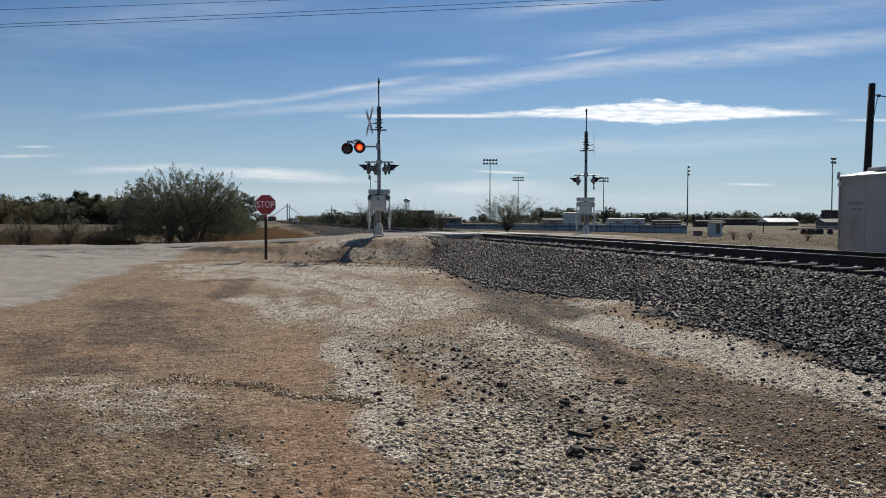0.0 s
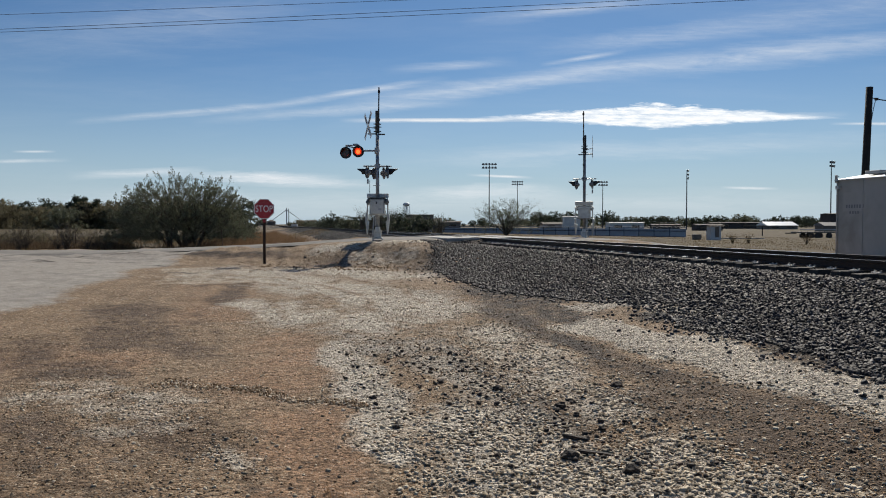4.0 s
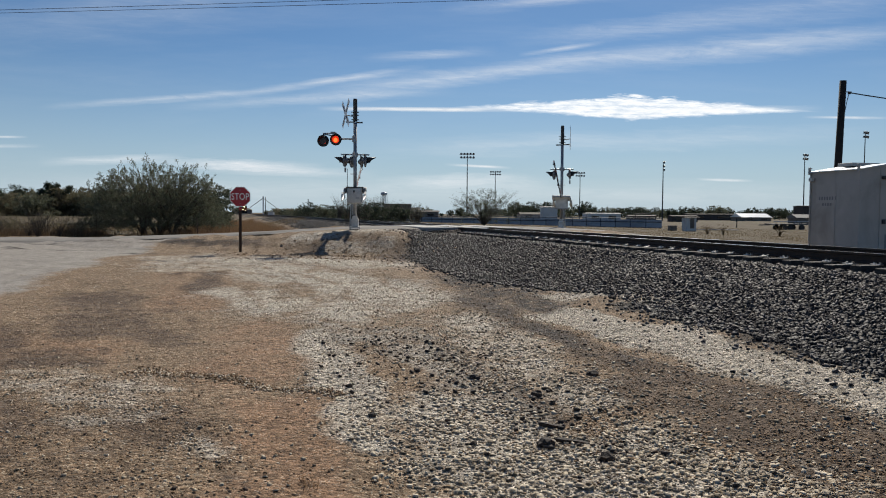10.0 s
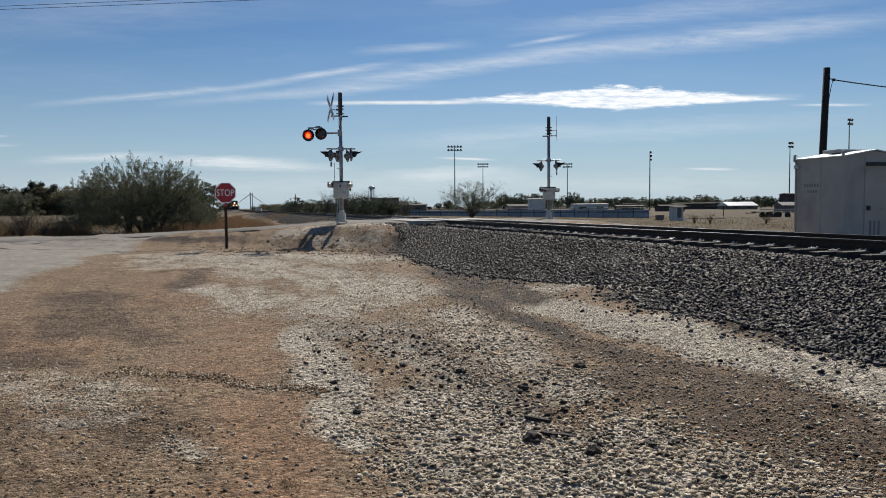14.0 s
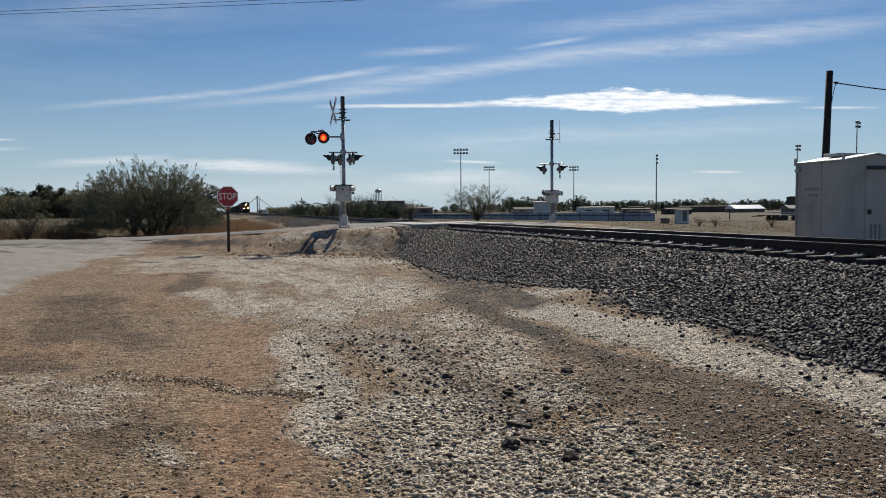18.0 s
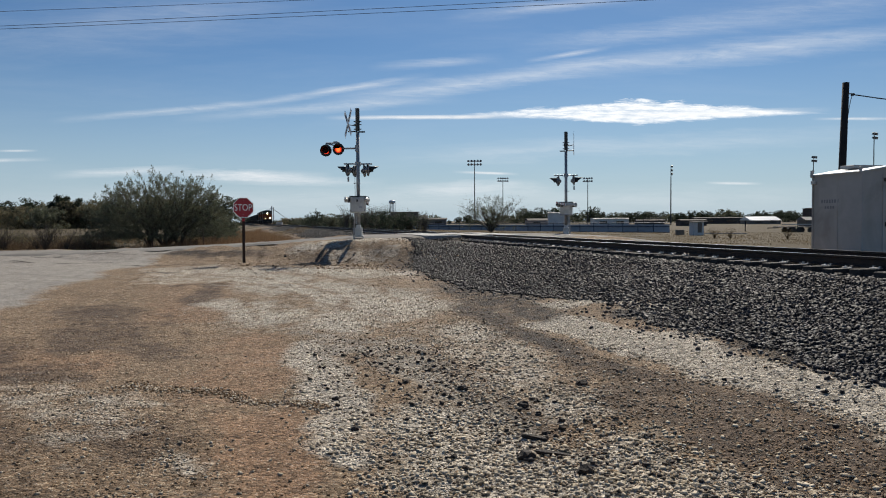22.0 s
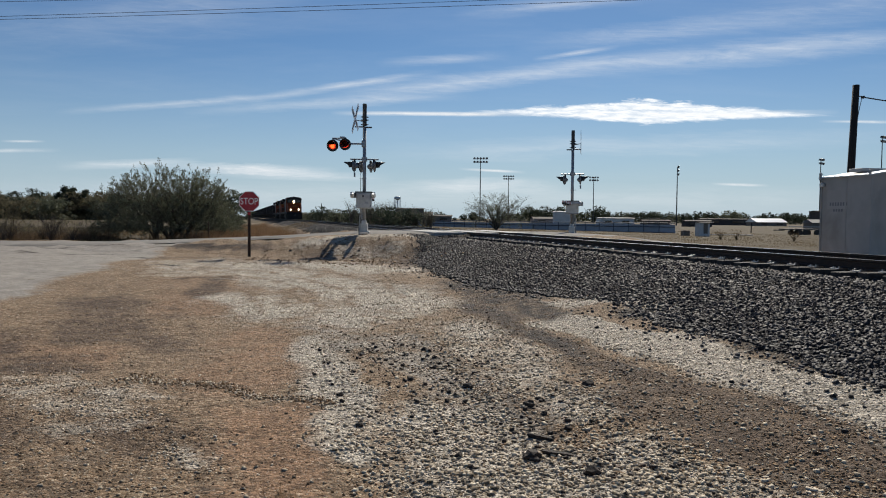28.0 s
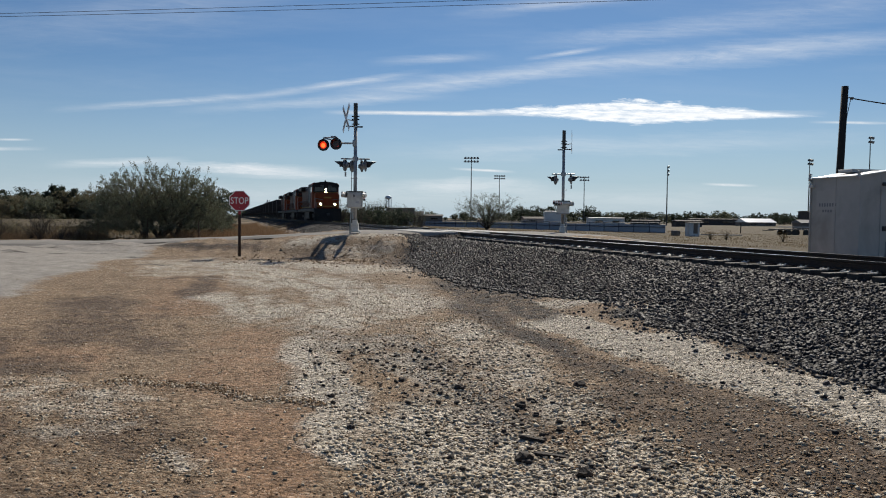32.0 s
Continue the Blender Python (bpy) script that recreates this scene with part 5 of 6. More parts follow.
def shrub(name, place, width, height, leaves, leaf, material, seed, label, stems=9, category="bush", fill=0.16, twig=M_BARK, dense=1.0):
    """A many-stemmed bush: stems, and a crown of separate leaves."""
    rng = np.random.default_rng(seed)
    x, y = place
    thing = empty(name, pose(x, y, float(ground_z(x, y)) - 0.05), label, category)
    bm, tips = B(), []
    limbs(bm, rng, (0, 0, 0), stems, width * 0.42, height * 0.86, 0.016 * height, tips)
    limbs(bm, rng, (0, 0, 0), max(3, stems // 2), width * 0.15, height * 0.92, 0.014 * height, tips)
    part("trunk", bm, twig, thing)
    if leaves:
        c = np.array(tips)
        c = c[c[:, 2] > height * 0.12]
        n = int(40 * dense)
        a, f, e = rng.uniform(0, 2 * math.pi, n), rng.uniform(0.25, 1, n) ** 0.5, rng.uniform(0.06, 1, n)
        lump = 1 + 0.16 * np.sin(3 * a + seed) + 0.1 * np.sin(5 * a + 2 * seed)
        side = np.sqrt(np.clip(1 - (e - 0.25) ** 2 / 0.62, 0.02, 1)) * f * width * 0.47 * lump
        c = c[(np.hypot(c[:, 0], c[:, 1]) / (0.5 * width)) ** 2 + ((c[:, 2] / height - 0.25) / 0.72) ** 2 < 1]
        c = np.concatenate([c[rng.uniform(0, 1, len(c)) < 0.6], np.stack([side * np.cos(a), side * np.sin(a), e * height * 0.93 * (0.92 + 0.08 * lump)], 1)])
        rad = rng.uniform(0.5, 1.4, len(c)) * fill * height * 0.55
        shared("crown", leaf_cloud("crown", rng, c, rad, leaves, leaf, material), thing)
    return thing


def mesquite(name, place, width, height, sprays, per, seed, label):
    """A wide many-stemmed tree: leaning limbs, and feathery sprays of small leaves that point up and out."""
    rng = np.random.default_rng(seed)
    x, y = place
    thing = empty(name, pose(x, y, float(ground_z(x, y)) - 0.05), label, "tree")
    bm, tips = B(), []
    limbs(bm, rng, (0, 0, 0), 11, width * 0.40, height * 0.72, 0.028 * height, tips)
    limbs(bm, rng, (0.1 * width, 0, 0), 6, width * 0.26, height * 0.84, 0.022 * height, tips)
    limbs(bm, rng, (-0.1 * width, 0, 0), 6, width * 0.26, height * 0.84, 0.02 * height, tips)
    part("trunk", bm, M_BARK, thing)
    a, e = rng.uniform(0, 2 * math.pi, sprays), np.arcsin(rng.uniform(-0.3, 1.0, sprays))
    lobes = 1 + 0.10 * np.sin(3 * a + seed) * np.cos(2 * e) + 0.09 * np.sin(7 * a + 5 * e) + 0.06 * np.sin(13 * a - 9 * e)
    shell = np.where(rng.uniform(0, 1, sprays) < 0.62, rng.uniform(0.78, 1.0, sprays), rng.uniform(0.35, 0.8, sprays)) * lobes
    out = np.stack([np.cos(a) * np.cos(e) ** 0.68, np.sin(a) * np.cos(e) ** 0.68, np.sin(e)], 1)
    root = out * shell[:, None] * np.array([width * 0.46, width * 0.40, height * 0.70]) + np.array([0, 0, height * 0.24])
    root[:, 2] = np.maximum(root[:, 2], height * 0.09 + rng.uniform(0, 0.5, sprays))
    keep = np.sin(root[:, 0] * 1.9 + seed) * np.sin(root[:, 1] * 1.7) * np.sin(root[:, 2] * 2.3 + 1) < rng.uniform(0.2, 0.9, sprays)
    root, out = root[keep], out[keep]
    n = len(root)
    way = out * 0.85 + np.array([0, 0, 0.40]) + rng.normal(0, 0.38, (n, 3))
    way /= np.linalg.norm(way, axis=1)[:, None]
    length = rng.uniform(0.22, 0.6, n) * height / 5.7
    f = rng.uniform(0, 1, (n, per))
    c = root[:, None] + way[:, None] * (f * length[:, None])[..., None] + rng.normal(0, 1, (n, per, 3)) * (0.10 * (1.15 - f))[..., None]
    c = c.reshape(-1, 3)
    m = len(c)
    ax = np.repeat(way, per, 0) + rng.normal(0, 0.55, (m, 3))
    ax /= np.linalg.norm(ax, axis=1)[:, None]
    side = np.cross(ax, rng.normal(0, 1, (m, 3)))
    side /= np.linalg.norm(side, axis=1)[:, None]
    size = rng.uniform(0.026, 0.066, m)[:, None]
    verts = np.stack([c - ax * size, c + side * size * 0.3, c + ax * size, c - side * size * 0.3], 1).reshape(-1, 3)
    shared("crown", quick_mesh("crown", verts, np.arange(m * 4).reshape(-1, 4), M_LEAF), thing)
    # thin twigs that carry the sprays
    t0, t1 = root - way * 0.35, root + way * length[:, None] * 0.95
    s1 = np.cross(way, rng.normal(0, 1, (n, 3)))
    s1 /= np.linalg.norm(s1, axis=1)[:, None]
    s2 = np.cross(way, s1)
    r = 0.011
    ring = [s1 * r, (-0.5 * s1 + 0.866 * s2) * r, (-0.5 * s1 - 0.866 * s2) * r]
    verts = np.stack([t0 + q for q in ring] + [t1 + q * 0.3 for q in ring], 1).reshape(-1, 3)
    faces = (np.array([(0, 1, 4, 3), (1, 2, 5, 4), (2, 0, 3, 5)])[None] + (np.arange(n) * 6)[:, None, None]).reshape(-1, 4)
    shared("brushwood", quick_mesh("brushwood", verts, faces, M_BARK), thing)
    return thing


def broad_tree(name, place, width, height, leaves, leaf, material, seed, label, group=""):
    rng = np.random.default_rng(seed)
    x, y = place
    thing = empty(name, pose(x, y, float(ground_z(x, y)) - 0.1), label, "tree", group)
    bm, tips = B(), []
    tube(bm, (0, 0, 0), (0.03 * width, 0, height * 0.35), 0.03 * height, 0.022 * height, 8)
    limbs(bm, rng, (0.03 * width, 0, height * 0.3), 8, width * 0.42, height * 0.5, 0.014 * height, tips)
    limbs(bm, rng, (0.03 * width, 0, height * 0.33), 4, width * 0.16, height * 0.62, 0.014 * height, tips)
    part("trunk", bm, M_BARK, thing)
    c = np.array(tips)
    rad = rng.uniform(0.5, 1.4, len(c)) * 0.11 * height
    shared("crown", leaf_cloud("crown", rng, c, rad, leaves, leaf, material), thing)
    return thing


def tufts(name, places, height, blades, width, material, seed, label, spread=0.15):
    """Dry grass: thin upright blades in clumps."""
    rng = np.random.default_rng(seed)
    places = np.asarray(places)
    n = len(places) * blades
    c = np.repeat(places, blades, 0) + rng.normal(0, spread, (n, 2))
    z = ground_z(c[:, 0], c[:, 1])
    h = height * rng.uniform(0.35, 1.0, n)
    lean = rng.normal(0, 0.28, (n, 2)) * h[:, None]
    a = rng.uniform(0, math.pi, n)
    dx, dy = np.cos(a) * width, np.sin(a) * width
    p0 = np.stack([c[:, 0] - dx, c[:, 1] - dy, z - 0.02], 1)
    p1 = np.stack([c[:, 0] + dx, c[:, 1] + dy, z - 0.02], 1)
    p2 = np.stack([c[:, 0] + lean[:, 0], c[:, 1] + lean[:, 1], z + h], 1)
    verts = np.stack([p0, p1, p2], 1).reshape(-1, 3)
    ob = new(name, quick_mesh(name, verts, np.arange(n * 3).reshape(-1, 3), material))
    return tagged(ob, label, "grass", kind="stuff")


def build_plants():
    rng = np.random.default_rng(11)
    mesquite("mesquite_tree", (-18.6, 55), 10.4, 5.2, 3400, 42, 21, "large spreading grey-green mesquite tree beside the road")
    shrub("mesquite_bush", (-16.6, 63), 3.4, 2.3, 7000, 0.085, M_LEAF, 22, "grey-green bush beside the mesquite tree", 9)
    for k, (x, y, w, h) in enumerate(((-25.5, 53, 3.0, 1.9), (-28.6, 54, 2.6, 1.7), (-31, 56, 3.0, 2.2), (-23.4, 52, 2.2, 1.5), (-34.0, 55, 2.4, 1.6), (-26.9, 51.5, 2.0, 1.3), (-30, 52, 2.4, 1.5), (-22.2, 51, 1.6, 1.1), (-32.4, 52.5, 2.0, 1.4))):
        shrub("dry_bush", (x, y), w, h, 700, 0.045, M_LEAFOLIVE, 30 + k, "half-bare brown bush at the roadside", 12, twig=M_TWIG)
    for k in range(15):
        x = -36.5 + 1.02 * k + rng.uniform(-0.4, 0.4)
        shrub("bare_bush", (x, float(road_y(x)) + 5.2 + rng.uniform(0, 2)), 2.3 + rng.uniform(-0.5, 0.6), 1.9 + rng.uniform(-0.5, 0.4), 120, 0.04, M_LEAFOLIVE, 200 + k, "bare brown-stemmed bush at the roadside", 17, twig=M_BARK)
    # far scrub on the field's edge and the tree belt
    kinds = [shrub("field_tree", (-200 + 30 * k, 330), 17 + 2.5 * k, 9.6 + 1.0 * k, 4800, 0.34, (M_LEAF, M_LEAFOLIVE, M_LEAFDARK)[k], 50 + k, ("grey-green scrub tree at the edge of the field", "olive-brown scrub tree at the edge of the field", "dark green tree at the edge of the field")[k], 8, "tree", 0.2, dense=1.6) for k in range(3)]
    for k in kinds:
        tagged(k, group="trees along the field")
    for k in range(64):
        u = -0.70 + 0.0069 * k + rng.uniform(-0.004, 0.004)
        depth = rng.uniform(270, 360)
        x, y = u * depth, depth
        pick = kinds[min(2, int(rng.uniform(0, 2.15)))]
        copy_thing(pick, pose(x, y, float(ground_z(x, y)) - 0.1 - rng.uniform(0, 2.0), 0, 0, rng.uniform(0, 360)) @ Matrix.Scale(rng.uniform(1.0, 1.2), 4))
    broad_tree("dark_tree", (-141.5, 300), 16.5, 12.8, 13000, 0.36, M_LEAFDARK, 71, "dark dense evergreen tree above the scrub")
    # beyond the line, low scrub right of the embankment
    for k in range(12):
        u = -0.19 + 0.0115 * k
        depth = rng.uniform(480, 600)
        copy_thing(kinds[1], pose(u * depth, depth, -5.6, 0, 0, rng.uniform(0, 360)))
    scrub = [shrub("lineside_bush", (-14 - 4 * k, 112 + 12 * k), 3.6 + 0.8 * k, 2.3 + 0.4 * k, 2400, 0.085, (M_LEAF, M_LEAFDARK)[k], 60 + k, ("grey-green scrub bush along the railway line", "dark green scrub bush along the railway line")[k], 10, dense=1.3) for k in range(2)]
    for k in scrub:
        tagged(k, group="scrub along the line")
    for k in range(46):
        s = 84 * (330 / 84) ** ((k + rng.uniform(0, 1)) / 46)
        d = 5.5 + rng.uniform(0, 0.05) * s
        x, y = CROSS - SLOPE * s + d * NX, s + d * NY
        copy_thing(scrub[int(rng.uniform(0, 2))], pose(x, y, float(ground_z(x, y)) - rng.uniform(0.05, 0.7), 0, 0, rng.uniform(0, 360)))
    for k in range(22):
        shrub("thicket_bush", (-9.8 + 0.46 * k + rng.uniform(-0.3, 0.3), 96 + rng.uniform(-6, 6)), 2.6, 3.0 + rng.uniform(-0.9, 0.8), 420, 0.055, M_LEAF, 80 + k, "brown half-bare thicket bush beyond the track", 20, twig=M_TWIG, fill=0.3, dense=0.3)
    shrub("bare_mesquite", (8.2, 98), 10.0, 4.9, 17000, 0.045, M_LEAF, 95, "half-bare pale-branched mesquite bush in the field", 30, twig=M_TWIG, dense=4)
    # far tree belt to the right
    belt = [shrub("belt_tree", (60 + 16 * k, 430), 12 + 3 * k, 7.2 + 1.3 * k, 3000, 0.34, (M_LEAFDARK, M_LEAF, M_LEAFDARK)[k], 110 + k, ("dark green tree in the town", "grey-green tree in the town", "tall dark tree in the town")[k], 7, "tree", 0.2, dense=1.5) for k in range(3)]
    for k in belt:
        tagged(k, group="town trees")
    def town_tree(kind, u, depth, top):
        """A copy whose crown reaches the tangent top above the eye's level."""
        size = (top * depth + 2.2) / (7.2 + 1.3 * kind)
        copy_thing(belt[kind], pose(u * depth, depth, -0.6, 0, 0, rng.uniform(0, 360)) @ Matrix.Diagonal((size, size, size, 1)))

    for kind, u, depth, top in ((0, 0.125, 420, 0.0160), (2, 0.145, 400, 0.0170), (0, 0.166, 420, 0.0165), (0, 0.222, 440, 0.0105), (1, 0.008, 450, 0.0088), (0, 0.052, 460, 0.0082), (2, 0.345, 450, 0.0118), (0, 0.362, 440, 0.0112),
                                (1, 0.388, 430, 0.0142), (1, 0.402, 450, 0.0120), (0, 0.462, 440, 0.0112), (2, 0.474, 420, 0.0105), (0, 0.262, 470, 0.0092), (0, 0.285, 480, 0.0086), (1, 0.315, 460, 0.0085), (2, 0.325, 470, 0.0088)):
        town_tree(kind, u, depth, top)
    for k in range(64):
        town_tree(int(rng.choice([0, 0, 1, 2])), 0.09 + 0.0092 * k + rng.uniform(-0.005, 0.005), rng.uniform(470, 560), rng.uniform(0.0062, 0.0112))
    for k in range(14):
        town_tree(int(rng.choice([0, 1])), -0.08 + 0.0122 * k + rng.uniform(-0.005, 0.005), rng.uniform(480, 560), rng.uniform(0.001, 0.0055))
    # rust-coloured grass below the mesquite and on the bank
    pts = np.stack([rng.normal(-14.0, 1.6, 260), rng.normal(56, 3.0, 260)], 1)
    tufts("rust_grass", pts, 0.85, 40, 0.012, M_RUSTGRASS, 5, "rust-brown dry grass below the bush", 0.3)
    s = rng.uniform(58, 150, 420)
    d = rng.uniform(-13, -6.2, 420)
    pts = np.stack([CROSS - SLOPE * s + d * NX, s + d * NY], 1)
    tufts("bank_grass", pts, 0.75, 22, 0.02, M_RUSTGRASS, 6, "tall rusty dry grass along the railway bank", 0.4)
    pts = np.stack([rng.uniform(-38, -21.5, 420), rng.uniform(49.5, 55, 420)], 1)
    pts = pts[pts[:, 1] - road_y(pts[:, 0]) > 4.4]
    tufts("roadside_weeds", pts, 0.75, 26, 0.012, M_DRYWEED, 9, "dark brown dry weeds along the road's edge", 0.3)
    pts = np.stack([rng.uniform(-60, -14, 1500), rng.uniform(48, 110, 1500)], 1)
    pts = pts[pts[:, 1] - road_y(pts[:, 0]) > 4.6]
    tufts("field_grass", pts, 0.35, 22, 0.015, M_STRAW, 7, "pale dry grass in the field", 0.5)
    s = rng.uniform(8, 120, 2600)
    d = rng.uniform(6.5, 60, 2600)
    pts = np.stack([CROSS - SLOPE * s + d * NX, s + d * NY], 1)
    pts = pts[np.abs(pts[:, 1] - road_y(pts[:, 0])) > 5]
    tufts("meadow_grass", pts, 0.13, 24, 0.012, M_STRAW, 8, "pale dry grass in the flat meadow", 0.5)
    for k, (x, y) in enumerate(((23.5, 62), (25.2, 63), (29.5, 62))):
        shrub("weed_clump", (x, y), 1.5, 1.1, 200, 0.035, M_STRAW, 130 + k, "dry straw-coloured weed clump in the meadow", 14, twig=M_STRAW)
    for k, (x, y) in enumerate(((-4.9, 62), (-0.4, 52), (-6.5, 70))):
        shrub("bank_weed", (x, y), 0.9, 0.7, 120, 0.03, M_LEAFOLIVE, 140 + k, "small dry weed on the railway bank", 9, twig=M_TWIG)


# ---- field, fence and town ----
def fence_line():
    """Blue-grey sheet fence with navy pipe posts across the ball field."""
    x0, y0, x1, y1 = -5.0, 142, 33.7, 106
    n = 22
    thing = empty("field_fence", pose(0, 0, 0), "long blue-grey sheet fence with navy pipe rails", "fence")
    for k in range(n):
        a = (x0 + (x1 - x0) * k / n, y0 + (y1 - y0) * k / n)
        b = (x0 + (x1 - x0) * (k + 1) / n, y0 + (y1 - y0) * (k + 1) / n)
        yaw = math.degrees(math.atan2(b[1] - a[1], b[0] - a[0]))
        L = math.hypot(b[0] - a[0], b[1] - a[1])
        m = pose(a[0], a[1], -0.42, 0, 0, yaw)
        part("fence_panel", block(B(), L / 2, 0.05, 0.72, L - 0.02, 0.03, 1.24, 0.004), M_FENCE, thing).matrix_basis = m
        part("fence_post", tube(B(), (0, 0, 0), (0, 0, 1.6), 0.05, seg=8), M_NAVY, thing).matrix_basis = m
        for z in (1.55, 1.02, 0.2):
            part("fence_rail", tube(B(), (0, -0.03, z), (L, -0.03, z), 0.055, seg=6), M_NAVY, thing).matrix_basis = m


def gable_building(name, x, y, yaw, w, d, h, rise, wall, roof, label, windows=0):
    thing = empty(name, pose(x, y, -0.6, 0, 0, yaw), label, "building")
    bm = B()
    block(bm, 0, 0, h / 2, w, d, h, 0.03)
    body = part("wall", bm, wall, thing)
    verts = [(-w / 2 - 0.3, -d / 2 - 0.3, h), (w / 2 + 0.3, -d / 2 - 0.3, h), (w / 2 + 0.3, d / 2 + 0.3, h), (-w / 2 - 0.3, d / 2 + 0.3, h), (-w / 2 - 0.3, 0, h + rise), (w / 2 + 0.3, 0, h + rise)]
    faces = [(0, 1, 5, 4), (2, 3, 4, 5), (0, 4, 3), (1, 2, 5), (0, 3, 2, 1)]
    shared("roof", mesh_of("roof", verts, faces, roof), thing)
    for k in range(windows):
        wx = -w / 2 + w * (k + 0.5) / windows
        part("window", block(B(), wx, -d / 2 - 0.02, h * 0.55, w / windows * 0.45, 0.06, h * 0.3, 0.01), M_GLASSDARK, body)
    return thing


def flood_mast(place, height, heads, seed, turn=0.0):
    x, y = place
    thing = empty("floodlight_mast", pose(x, y, -0.6, 0, 0, turn), "tall steel sports-field floodlight mast", "floodlight", "floodlights")
    part("mast", tube(B(), (0, 0, 0), (0, 0, height), 0.26, 0.14, 10), M_DARKMETAL, thing)
    rows = 2 if heads > 4 else 3
    per = heads // rows
    for r in range(rows):
        z = height - 0.4 - 1.4 * r
        span = 1.25 * per
        part("crossbar", block(B(), 0, 0, z, span, 0.15, 0.15), M_DARKMETAL, thing)
        for k in range(per):
            hx = -span / 2 + 1.25 * (k + 0.5)
            bm = B()
            tube(bm, (hx, 0.1, z + 0.45), (hx, -0.65, z + 0.2), 0.2, 0.5, 10)
            part("floodlight_head", bm, M_DARKMETAL, thing)
            part("floodlight_glass", tube(B(), (hx, -0.655, z + 0.19), (hx, -0.68, z + 0.185), 0.46, seg=10), M_FLOOD, thing)
    return thing


def water_tower():
    x, y = -47, 1200
    thing = empty("water_tower", pose(x - 9.4, y, -1), "far pale blue elevated water tank on legs", "water tower")
    bm = B()
    bmesh.ops.create_uvsphere(bm, u_segments=20, v_segments=12, radius=5.2, matrix=pose(0, 0, 33) @ Matrix.Diagonal((1, 1, 0.58, 1)))
    part("tank", bm, M_TANK, thing, smooth=True)
    for k in range(6):
        a = k * math.pi / 3
        part("leg", tube(B(), (5.6 * math.cos(a), 5.6 * math.sin(a), 0), (4.6 * math.cos(a), 4.6 * math.sin(a), 32), 0.35, seg=6), M_TANK, thing)
    part("riser", tube(B(), (0, 0, 0), (0, 0, 30), 0.8, seg=8), M_TANK, thing)


def grain_elevator():
    """Spidery grain leg and bins at the far end of the line."""
    x, y = -142.0, 700
    thing = empty("grain_elevator", pose(x, y, -1), "far grain elevator with a tall leg and spouts", "grain elevator")
    # pale siding on leg and spouts: distance haze put into the colour
    part("leg_tower", block(B(), 0, 0, 8.5, 1.0, 1.0, 17, 0.05), M_BUILDW, thing)
    for sx in (-13, 13):
        part("spout", tube(B(), (0, 0, 15.5), (sx, 0, 6), 0.28, seg=6), M_BUILDW, thing)
    for k, sx in enumerate((-14, -24, 13, 22)):
        bm = B()
        tube(bm, (sx, 0, 0), (sx, 0, 5), 4, seg=16)
        tube(bm, (sx, 0, 5), (sx, 0, 6.4), 4, 0.4, 16)
        part("bin", bm, M_BUILDT, thing)


